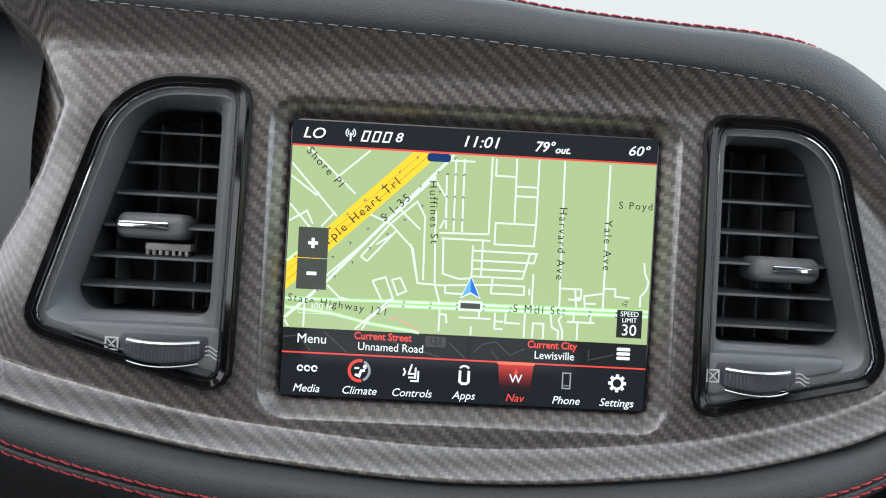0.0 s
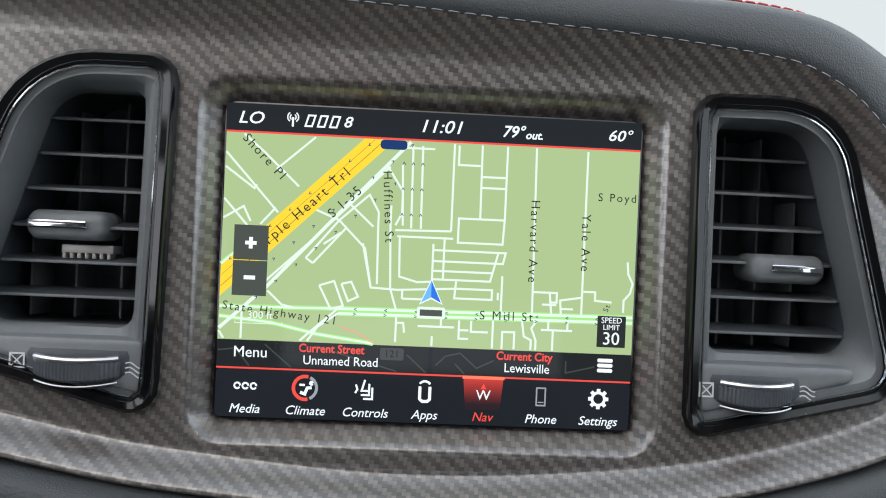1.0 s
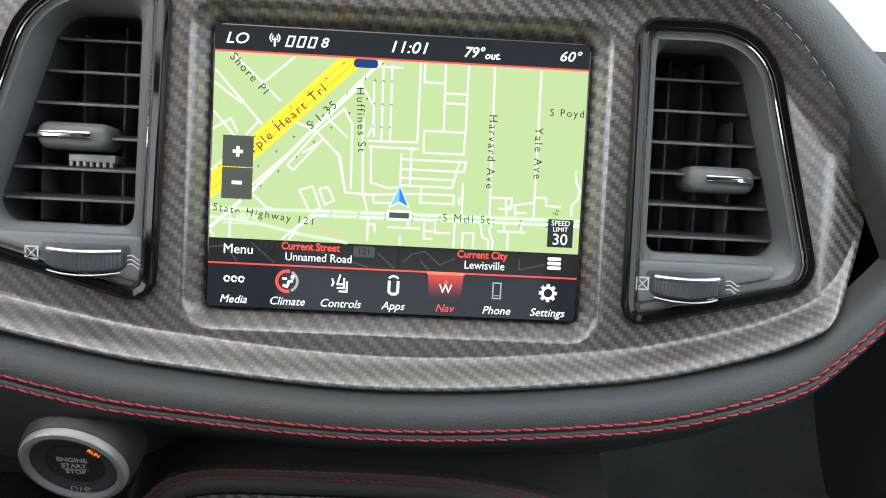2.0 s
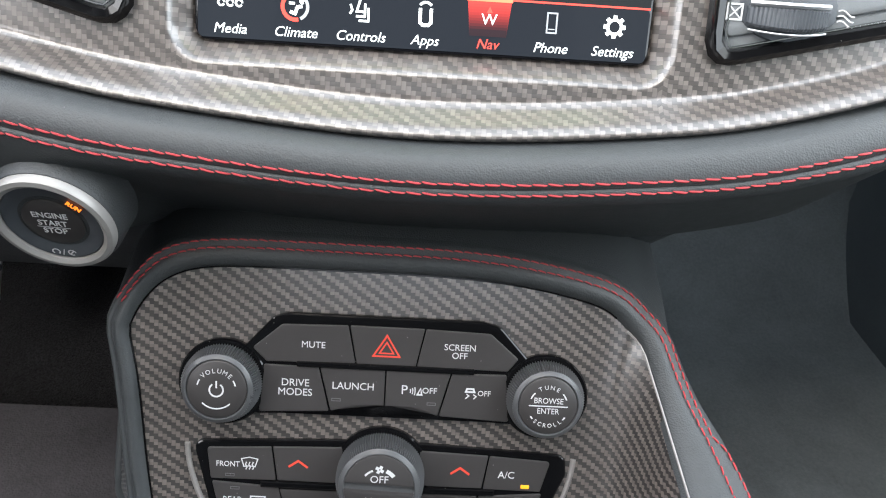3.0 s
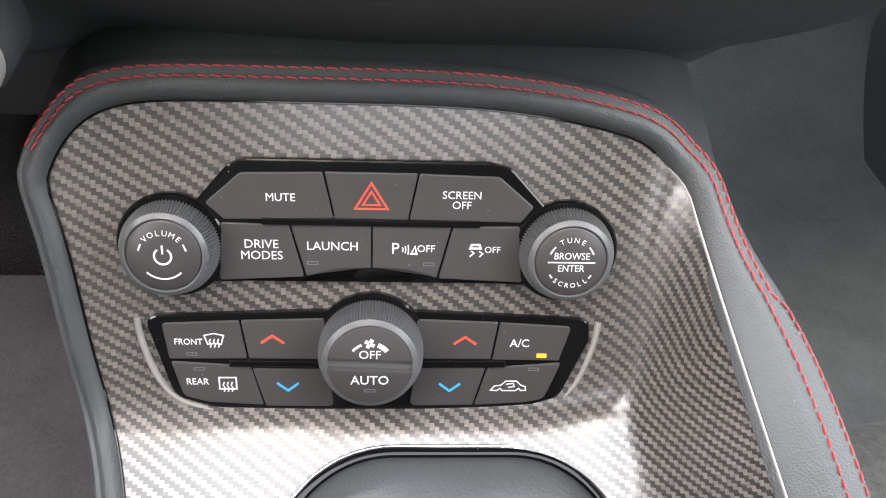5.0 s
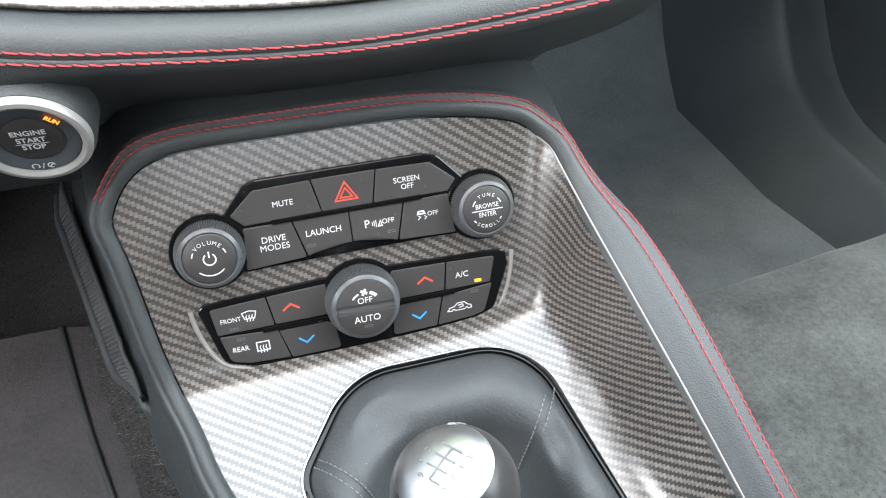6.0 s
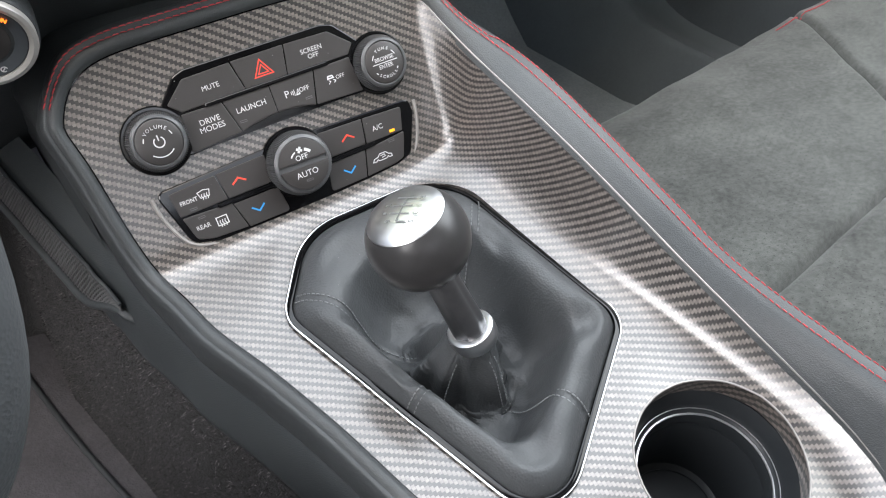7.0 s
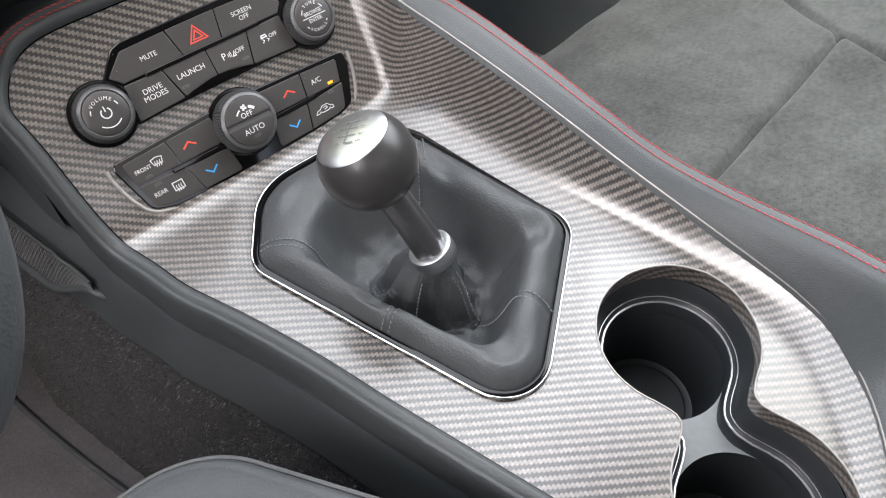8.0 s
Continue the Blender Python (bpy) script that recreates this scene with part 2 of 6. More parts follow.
def circle(x, y, r, n=48):
    return [Vector((x + r * math.cos(2 * math.pi * i / n), y + r * math.sin(2 * math.pi * i / n))) for i in range(n)]


def inset(poly, d):
    """The outline moved inwards by d."""
    out = []
    k = len(poly)
    for i in range(k):
        a, p, b = poly[i - 1], poly[i], poly[(i + 1) % k]
        e, f = (p - a), (b - p)
        if e.length < 1e-9 or f.length < 1e-9:
            out.append(p.copy())
            continue
        e, f = e.normalized(), f.normalized()
        n1, n2 = Vector((-e.y, e.x)), Vector((-f.y, f.x))
        n = n1 + n2
        out.append(p + n * (d / max(0.35, n.dot(n1))) if n.length > 1e-6 else p + n1 * d)
    return out


def polar(poly, cx, cy, n=96):
    """The outline met by n rays from a centre, evenly turned."""
    out = []
    k = len(poly)
    for q in range(n):
        t = 2 * math.pi * q / n
        dx, dy = math.cos(t), math.sin(t)
        best = 0.0
        for i in range(k):
            a, b = poly[i - 1], poly[i]
            ex, ey = b.x - a.x, b.y - a.y
            det = ex * dy - ey * dx
            if abs(det) < 1e-12:
                continue
            s = (dx * (a.y - cy) - dy * (a.x - cx)) / det
            r = (ex * (a.y - cy) - ey * (a.x - cx)) / det
            if -1e-9 <= s <= 1 + 1e-9 and r > best:
                best = r
        out.append(Vector((cx + dx * best, cy + dy * best)))
    return out


def rings(bm, loops, cap_first=False, cap_last=False, uv=None):
    """Joins closed loops of equal count, each a list of 3D places."""
    made = [[bm.verts.new(p) for p in loop] for loop in loops]
    n = len(made[0])
    for a, b in zip(made, made[1:]):
        for i in range(n):
            bm.faces.new((a[i - 1], a[i], b[i], b[i - 1]))
    for want, loop in ((cap_first, made[0]), (cap_last, made[-1])):
        if want:
            f = bm.faces.new(loop)
            bmesh.ops.triangulate(bm, faces=[f], ngon_method="EAR_CLIP")
    return made


def lift(poly, h):
    return [Vector((p.x, p.y, h)) for p in poly]


def plate(bm, poly, h0, h1, edge=0.0004):
    """A flat piece with a rounded upper edge."""
    rings(bm, [lift(poly, h0), lift(poly, h1 - edge), lift(inset(poly, edge * 0.3), h1 - edge * 0.3), lift(inset(poly, edge), h1)], True, True)
    return bm


def block(bm, lo, hi, edge=0.0):
    m = bmesh.ops.create_cube(bm, size=1)["verts"]
    for v in m:
        v.co = Vector([lo[i] + (v.co[i] + 0.5) * (hi[i] - lo[i]) for i in range(3)])
    if edge:
        es = list({e for v in m for e in v.link_edges})
        bmesh.ops.bevel(bm, geom=es, offset=edge, segments=2, affect="EDGES", profile=0.5)
    return bm


def tube(bm, path, r, n=8, close=False, flat=1.0):
    """A round bar along places in space."""
    loops = []
    k = len(path)
    for i, p in enumerate(path):
        a = path[i - 1] if i or close else p
        b = path[(i + 1) % k] if i < k - 1 or close else p
        t = (b - a).normalized()
        side = t.cross(Vector((0, 0, 1)))
        side = side.normalized() if side.length > 1e-4 else Vector((1, 0, 0))
        up = side.cross(t)
        rr = r[i] if isinstance(r, list) else r
        loops.append([p + side * (rr * math.cos(2 * math.pi * q / n)) + up * (rr * flat * math.sin(2 * math.pi * q / n)) for q in range(n)])
    if close:
        loops.append(loops[0])
        rings(bm, loops)
        bmesh.ops.remove_doubles(bm, verts=bm.verts, dist=1e-6)
    else:
        rings(bm, loops, True, True)
    return bm


def turned(bm, profile, n=64, cx=0.0, cy=0.0, cap_first=True, cap_last=True):
    """A turned body: (radius, height) pairs about an upright axis."""
    rings(bm, [[Vector((cx + r * math.cos(2 * math.pi * q / n), cy + r * math.sin(2 * math.pi * q / n), h)) for q in range(n)] for r, h in profile], cap_first, cap_last)
    return bm


def sheet(bm, rows, uvs=None):
    """A grid of places, row by row, with flat coordinates where given."""
    made = [[bm.verts.new(p) for p in row] for row in rows]
    layer = bm.loops.layers.uv.verify() if uvs else None
    where = {}
    for j, row in enumerate(made):
        for i, v in enumerate(row):
            where[v] = (j, i)
    for a, b in zip(made, made[1:]):
        for i in range(1, len(a)):
            f = bm.faces.new((a[i - 1], a[i], b[i], b[i - 1]))
            if layer:
                for lp in f.loops:
                    j, q = where[lp.vert]
                    lp[layer].uv = uvs[j][q]
    return made


def solid_sheet(bm, rows, uvs, down):
    """A grid made thick: a back face moved by down, with closed sides."""
    back = [[p + down for p in row] for row in rows]
    a = sheet(bm, rows, uvs)
    b = sheet(bm, back, uvs)
    layer = bm.loops.layers.uv.verify()

    def wall(s, t, st):
        for i in range(1, len(s)):
            f = bm.faces.new((s[i - 1], s[i], t[i], t[i - 1]))
            us = (st[i - 1], st[i], (st[i][0], st[i][1] + 0.012), (st[i - 1][0], st[i - 1][1] + 0.012))
            for lp, uv in zip(f.loops, us):
                lp[layer].uv = uv

    wall(a[0], b[0], uvs[0])
    wall(a[-1], b[-1], uvs[-1])
    wall([r[0] for r in a], [r[0] for r in b], [r[0] for r in uvs])
    wall([r[-1] for r in a], [r[-1] for r in b], [r[-1] for r in uvs])
    return bm


def cut(me, cutters):
    """The mesh with closed shapes taken out of it."""
    ob = new("work", me)
    tools = []
    for c in cutters:
        t = new("tool", finish(c, "tool", GLOSS))
        tools.append(t)
        mod = ob.modifiers.new("cut", "BOOLEAN")
        mod.operation, mod.object, mod.solver = "DIFFERENCE", t, "EXACT"
    got = bpy.data.meshes.new_from_object(ob.evaluated_get(bpy.context.evaluated_depsgraph_get()))
    for o in (ob, *tools):
        bpy.data.objects.remove(o)
    got.polygons.foreach_set("use_smooth", [True] * len(got.polygons))
    got.set_sharp_from_angle(angle=radians(38))
    return got


def lettering(name, words, size, x, y, h, mat, parent, plane, slant=0.0, wide=1.0, turn=0.0, align="CENTER", bold=0.0, label="", space=1.0):
    """Words as a thin raised print, centred on a place of a working plane."""
    cu = bpy.data.curves.new(name, "FONT")
    cu.body, cu.size, cu.shear, cu.align_x, cu.align_y = words, size, slant, align, "CENTER"
    cu.extrude, cu.offset, cu.resolution_u = 0.00006, bold, 3
    cu.space_character = space
    ob = new("work", cu)
    me = bpy.data.meshes.new_from_object(ob)
    bpy.data.objects.remove(ob)
    me.name = name
    me.transform(Matrix.Translation((x, y, h)) @ Matrix.Rotation(radians(turn), 4, "Z") @ Matrix.Diagonal((wide, 1, 1, 1)))
    me.materials.clear()
    me.materials.append(mat)
    return part(name, me, mat, parent, plane, label)


def arc_lettering(name, words, size, cx, cy, r, middle, h, mat, parent, plane, below=False, step=None):
    """Letters set round a circle, joined into one print."""
    bm = bmesh.new()
    n = len(words)
    step = step or degrees_of(size * 0.74 / r)
    for q, ch in enumerate(words):
        t = middle + (q - (n - 1) / 2) * step * (1 if below else -1)
        cu = bpy.data.curves.new("letter", "FONT")
        cu.body, cu.size, cu.align_x, cu.align_y, cu.extrude, cu.resolution_u = ch, size, "CENTER", "CENTER", 0.00006, 2
        ob = new("work", cu)
        me = bpy.data.meshes.new_from_object(ob)
        bpy.data.objects.remove(ob)
        a = radians(t)
        me.transform(Matrix.Translation((cx + r * math.cos(a), cy + r * math.sin(a), h)) @ Matrix.Rotation(a + (math.pi / 2 if below else -math.pi / 2), 4, "Z"))
        bm.from_mesh(me)
        bpy.data.meshes.remove(me)
    return part(name, bm, mat, parent, plane)


def degrees_of(a):
    return a * 180 / math.pi


def stroke(bm, pts, width, h, thick=0.0001, close=False):
    """A flat line of even width through places (x, y)."""
    ps = [Vector(p) for p in pts]
    k = len(ps)
    left, right = [], []
    for i, p in enumerate(ps):
        a = ps[i - 1] if i or close else p
        b = ps[(i + 1) % k] if i < k - 1 or close else p
        d1 = (p - a).normalized() if (p - a).length > 1e-9 else (b - p).normalized()
        d2 = (b - p).normalized() if (b - p).length > 1e-9 else d1
        n1, n2 = Vector((-d1.y, d1.x)), Vector((-d2.y, d2.x))
        n = n1 + n2
        n = n1 if n.length < 1e-6 else n / max(0.5, n.dot(n1))
        left.append(p + n * width / 2)
        right.append(p - n * width / 2)
    seq = range(k) if close else range(1, k)
    top = [(bm.verts.new((l.x, l.y, h)), bm.verts.new((r.x, r.y, h))) for l, r in zip(left, right)]
    for i in seq:
        bm.faces.new((top[i - 1][0], top[i - 1][1], top[i][1], top[i][0]))
    return bm


def arc(cx, cy, r, a0, a1, n=12):
    return [(cx + r * math.cos(radians(a0 + (a1 - a0) * i / n)), cy + r * math.sin(radians(a0 + (a1 - a0) * i / n))) for i in range(n + 1)]


def along(path, step):
    """Places and directions at even steps along a line in space."""
    out, carry = [], 0.0
    for a, b in zip(path, path[1:]):
        d = (b - a).length
        s = carry
        while s < d:
            out.append((a.lerp(b, s / d), (b - a).normalized()))
            s += step
        carry = s - d
    return out


def stitches(path, ups, length=0.0046, gap=0.0012, r=0.00042, lean=0.10):
    """A seam: short round stitches along a line that lies on a surface."""
    bm = bmesh.new()
    for q, (p, t) in enumerate(along(path, length + gap)):
        up = ups(p) if callable(ups) else ups
        side = t.cross(up).normalized()
        e = t * (length / 2) + side * (length * lean * (1 + 0.4 * math.sin(q * 2.3)))
        k = [p - e - up * r * 0.6, p - e * 0.6 + up * r * 0.7, p + e * 0.6 + up * r * 0.7, p + e - up * r * 0.6]
        tube(bm, k, [r * 0.5, r, r, r * 0.5], 5)
    return bm


def smooth01(x):
    x = max(0.0, min(1.0, x))
    return x * x * (3 - 2 * x)


def table(x, xs, ys):
    return float(np.interp(x, xs, ys))


def curve_through(x, xs, ys):
    """A smooth line through a few given values."""
    i = max(0, min(len(xs) - 2, int(np.searchsorted(xs, x)) - 1))
    x0, x1, y0, y1 = xs[i], xs[i + 1], ys[i], ys[i + 1]
    m0 = (y1 - ys[i - 1]) / (x1 - xs[i - 1]) if i else (y1 - y0) / (x1 - x0)
    m1 = (ys[i + 2] - y0) / (xs[i + 2] - x0) if i + 2 < len(xs) else (y1 - y0) / (x1 - x0)
    h = x1 - x0
    t = max(0.0, min(1.0, (x - x0) / h))
    return ((2 * t**3 - 3 * t**2 + 1) * y0 + (t**3 - 2 * t**2 + t) * h * m0 + (-2 * t**3 + 3 * t**2) * y1 + (t**3 - t**2) * h * m1)


# ---- cabin shell ----
def slab(name, lo, hi, mat, label, category, plane=CABIN):
    return single(name, block(bmesh.new(), lo, hi), mat, label, category, plane, kind="structure")


slab("floor", (-0.80, -2.2, -0.05), (0.80, 0.95, 0.0), FLOOR_MAT, "dark carpeted floor of the car cabin", "floor")
slab("wall_door_side", (-0.90, -2.2, 0.0), (-0.82, 0.95, 0.72), VINYL, "black door trim under the driver's window", "door panel")
slab("wall_door_far_side", (0.82, -2.2, 0.0), (0.90, 0.95, 0.72), SILL, "black door trim under the passenger's window", "door panel")
slab("wall_front", (-0.82, 0.80, 0.0), (0.82, 0.88, 0.58), VINYL, "black bulkhead in front of the footwells", "bulkhead")
slab("wall_rear", (-0.82, -2.2, 0.0), (0.82, -2.1, 0.97), VINYL, "black rear bulkhead behind the seats", "bulkhead")
slab("ceiling", (-0.86, -2.2, 1.17), (0.86, -0.50, 1.21), LINING, "charcoal headlining over the seats", "headlining")


# ---- dashboard ----
def trim_top(x):
    return curve_through(x, [-0.26, -0.178, -0.114, -0.0144, 0.036, 0.087, 0.1385, 0.1516, 0.165, 0.176, 0.185, 0.197, 0.209, 0.218, 0.222],
                         [0.1095, 0.1075, 0.1048, 0.1010, 0.0976, 0.0944, 0.0883, 0.0838, 0.0759, 0.0652, 0.054, 0.039, 0.022, 0.006, -0.004])


def trim_foot(x):
    return curve_through(x, [-0.26, -0.2, -0.15, -0.1, 0.0, 0.1, 0.15, 0.19, 0.208, 0.218, 0.222],
                         [-0.048, -0.0685, -0.0805, -0.0890, -0.0962, -0.0890, -0.0785, -0.0640, -0.048, -0.027, -0.006])


def trim_height(x, b):
    """How far the carbon trim stands out round the screen."""
    top, foot = trim_top(x), trim_foot(x)
    shut = smooth01((0.222 - x) / 0.03)
    c = 0.0085
    e = b - foot
    c += (0.0125 * (1 - smooth01((e - 0.0012) / 0.0135)) - 0.0020 * max(0.0, 1 - e / 0.0015) ** 2) * shut
    u = top - b
    c += 0.0100 * (1 - math.sin(min(1.0, u / 0.021) * math.pi / 2)) * shut
    qx, qy = abs(x) - 0.0855 + 0.004, abs(b) - 0.064 + 0.004
    sd = math.hypot(max(qx, 0), max(qy, 0)) + min(max(qx, qy), 0) - 0.004
    c = -0.004 + (c + 0.004) * smooth01((sd + 0.0015) / 0.0118)
    if x < -0.180:
        # the end beside the instruments rolls away into the dark
        end = table(b, [-0.02, 0.002, 0.015, 0.034, 0.065, 0.082, 0.094, 0.105], [-0.222, -0.2127, -0.2058, -0.1979, -0.1893, -0.1965, -0.2021, -0.215])
        c -= 0.9 * max(0.0, end + 0.014 - x) ** 1.6 + 0.034 * smooth01((end + 0.003 - x) / 0.018)
    if x > 0.195:
        c -= 0.010 * smooth01((x - 0.195) / 0.027)
    return c


vent_outline = {
    "L": rounded([(-0.102, 0.0805, 0.011), (-0.1645, 0.0805, 0.045), (-0.2035, -0.0385, 0.013), (-0.1055, -0.0655, 0.011)]),
    "R": rounded([(0.1035, 0.0760, 0.009), (0.1045, -0.0655, 0.009), (0.1970, -0.0440, 0.016), (0.1660, 0.0760, 0.038)]),
}
vent_grille = {
    "L": rounded([(-0.119, 0.0665, 0.004), (-0.1575, 0.0665, 0.018), (-0.1880, -0.0295, 0.010), (-0.1205, -0.0295, 0.006)]),
    "R": rounded([(0.117, 0.0650, 0.004), (0.1175, -0.0295, 0.006), (0.1850, -0.0300, 0.010), (0.1590, 0.0650, 0.014)]),
}
VENT_MIDDLE = {"L": (-0.148, 0.012), "R": (0.145, 0.010)}

dashboard = thing("dashboard", "black leather dashboard with carbon-weave centre trim and red seams", "dashboard", DASH)


def dash_trim():
    nx, nb = 300, 160
    rows, uvs = [], []
    for j in range(nb + 1):
        row, uv = [], []
        for i in range(nx + 1):
            x = -0.226 + 0.4475 * (1 - (1 - i / nx) ** 1.25)
            t = j / nb
            t = 0.5 - 0.5 * math.cos(math.pi * t)
            b0, b1 = trim_foot(x), trim_top(x)
            b = b0 + (b1 - b0) * t
            row.append(Vector((x, b, trim_height(x, b))))
            uv.append([x, b])
        rows.append(row)
        uvs.append(uv)
    # flat coordinates follow the surface up and down from the screen's middle
    mid = nb // 2
    for i in range(nx + 1):
        for js in (range(mid + 1, nb + 1), range(mid - 1, -1, -1)):
            for j in js:
                k = j - 1 if j > mid else j + 1
                d = rows[j][i] - rows[k][i]
                uvs[j][i][1] = uvs[k][i][1] + math.copysign(math.hypot(d.y, d.z if abs(rows[j][i].y) > 0.075 or abs(rows[j][i].x) > 0.09 else 0.0), d.y)
    me = finish(solid_sheet(bmesh.new(), rows, uvs, Vector((0, 0, -0.022))), "trim", CARBON_DASH)
    holes = [rings(c := bmesh.new(), [lift(inset(vent_outline[k], 0.003), -0.08), lift(inset(vent_outline[k], 0.003), 0.06)], True, True) and c for k in "LR"]
    return cut(me, holes)


part("carbon_trim", dash_trim(), CARBON_DASH, dashboard, DASH, "dark carbon-weave trim round the screen")


# the padded roll under the trim: (out, up) from the groove
def roll_place(x, o, d):
    """A place on the lower pad: o outwards, d downwards from the trim's groove."""
    far = min(x - 0.19, 0.13)
    f = trim_foot(min(x, 0.19)) + (0.0 if x <= 0.19 else far * 0.75 + 3.0 * far**2)
    if x < -0.2:
        f = trim_foot(-0.2) + (-0.2 - x) * 0.42
    # under the seam the middle tucks back to the console's neck; beside it the start button has a full face
    tuck = smooth01((x + 0.140) / 0.035)
    if d > 0.021:
        o -= tuck * 1.9 * (d - 0.021)
    d *= 1 + 5 * min(abs(x), 0.24) ** 2
    return Vector((x, f - d, o - 0.35 * max(0.0, abs(x) - 0.12) ** 1.5))


ROLL = [(0.012, -0.002), (0.0165, 0.0002), (0.0205, 0.0015), (0.0255, 0.0035), (0.0288, 0.0070), (0.0301, 0.0115), (0.0303, 0.0142), (0.0299, 0.0156), (0.0291, 0.0163), (0.0298, 0.0170),
        (0.0296, 0.0184), (0.0282, 0.0212), (0.0258, 0.0245), (0.0222, 0.0290), (0.0172, 0.0355), (0.0100, 0.0460), (0.0040, 0.0540), (-0.0040, 0.0575), (-0.0300, 0.0600), (-0.0700, 0.0610)]


def wide_rows(profile, place, x0, x1, n):
    return [[place(x0 + (x1 - x0) * i / n, o, d) for i in range(n + 1)] for o, d in profile]


bm = bmesh.new()
sheet(bm, wide_rows(ROLL, roll_place, -0.46, 0.80, 170))
lower_pad = part("lower_pad", bm, LEATHER, dashboard, DASH, "black leather roll below the trim", 60)
for o, d in ((0.0304, 0.0142), (0.0298, 0.0182)):
    path = [roll_place(-0.44 + 1.0 * i / 240, o, d) for i in range(241)]
    part("stitching", stitches(path, Vector((0, -0.15, 1)).normalized(), 0.0054, 0.0003, 0.00046, 0.055), RED_THREAD, lower_pad, DASH, "red double stitching")

# the pad over the trim, which runs forward to the windscreen
BROW = [(0.006, -0.004), (0.0170, -0.0004), (0.0188, 0.0010), (0.0197, 0.0045), (0.0196, 0.0105), (0.0176, 0.0155), (0.0130, 0.0194), (0.0065, 0.0221), (-0.0026, 0.0234), (-0.0046, 0.0241),
        (-0.0056, 0.0240), (-0.0062, 0.0254), (-0.0080, 0.0276), (-0.0110, 0.0291), (-0.0160, 0.0302), (-0.0240, 0.0312), (-0.040, 0.0328), (-0.080, 0.0390), (-0.16, 0.0550), (-0.32, 0.0870), (-0.64, 0.1450)]


def brow_crest(x):
    """The line of the brow's lower seam."""
    return curve_through(x, [-0.80, -0.26, 0.0, 0.039, 0.094, 0.121, 0.149, 0.163, 0.177, 0.194, 0.215, 0.24, 0.28, 0.80],
                         [0.159, 0.139, 0.1252, 0.1208, 0.1172, 0.1161, 0.1135, 0.1100, 0.1035, 0.0925, 0.074, 0.056, 0.045, 0.045])


def brow_place(x, o, d):
    far = max(0.0, min(x, 0.24) - 0.175)
    t = trim_top(min(x, 0.175)) - far * (1.0 + 9.0 * far)
    c = brow_crest(x)
    y = t + (c - t) * min(d, 0.0234) / 0.0234 + max(0.0, d - 0.0234)
    return Vector((x, y, o - 0.15 * max(0.0, x - 0.12) ** 1.5))


bm = bmesh.new()
sheet(bm, wide_rows(BROW, brow_place, -0.80, 0.80, 240))
upper_pad = part("upper_pad", bm, LEATHER, dashboard, DASH, "black leather brow with a double red seam", 60)
for o, d, mat in ((-0.0022, 0.0235, RED_THREAD), (-0.0081, 0.0278, RED_THREAD)):
    path = [brow_place(-0.3 + 0.60 * i / 160, o, d) for i in range(161)]
    part("stitching", stitches(path, Vector((0, 0.8, 0.6)).normalized(), 0.0054, 0.0003, 0.00044, 0.055), mat, upper_pad, DASH, "red double stitching")
# pale dashes put the highlight on the trim's upper edge into colour
path = [Vector((x, trim_top(x) + 0.0004, 0.0188 - 0.010 * (1 - smooth01((0.222 - x) / 0.03)))) for x in [-0.21 + 0.40 * i / 120 for i in range(121)]]
part("edge_line", stitches(path, Vector((0, 0.3, 1)), 0.0045, 0.0020, 0.00021, 0.0), PALE_GLINT, upper_pad, DASH, "pale dashes, a painted highlight along the trim's upper edge")

# the face under the roll, down to the footwells
bm = bmesh.new()
sheet(bm, [[Vector((x, b + lift_by, c)) for x, lift_by in ((-0.80, 0), (-0.40, 0), (-0.205, 0), (-0.09, 0), (0.08, 0), (0.12, 0.02), (0.15, 0.035), (0.20, 0.06), (0.26, 0.10), (0.32, 0.12), (0.80, 0.12))] for b, c in
           ((-0.120, -0.030), (-0.145, -0.050), (-0.175, -0.085), (-0.205, -0.16), (-0.225, -0.26), (-0.24, -0.62))])
part("knee_panel", bm, VINYL, dashboard, DASH, "dark panel under the dashboard")
bm = bmesh.new()
sheet(bm, [[Vector((x, b, c)) for x in (-0.80, -0.5, -0.215)] for b, c in ((0.16, -0.12), (0.13, -0.035), (0.05, -0.02), (-0.05, -0.02), (-0.075, -0.03), (-0.12, -0.03))])
part("binnacle", bm, DARK_PLASTIC, dashboard, DASH, "dark instrument surround beside the vent")
bm = bmesh.new()
sheet(bm, [[Vector((x, b, c)) for x in (0.20, 0.26, 0.40, 0.80)] for b, c in ((0.06, -0.12), (0.03, -0.06), (-0.03, -0.045), (-0.05, -0.035))])
part("passenger_face", bm, VINYL, dashboard, DASH, "black dashboard face before the passenger")


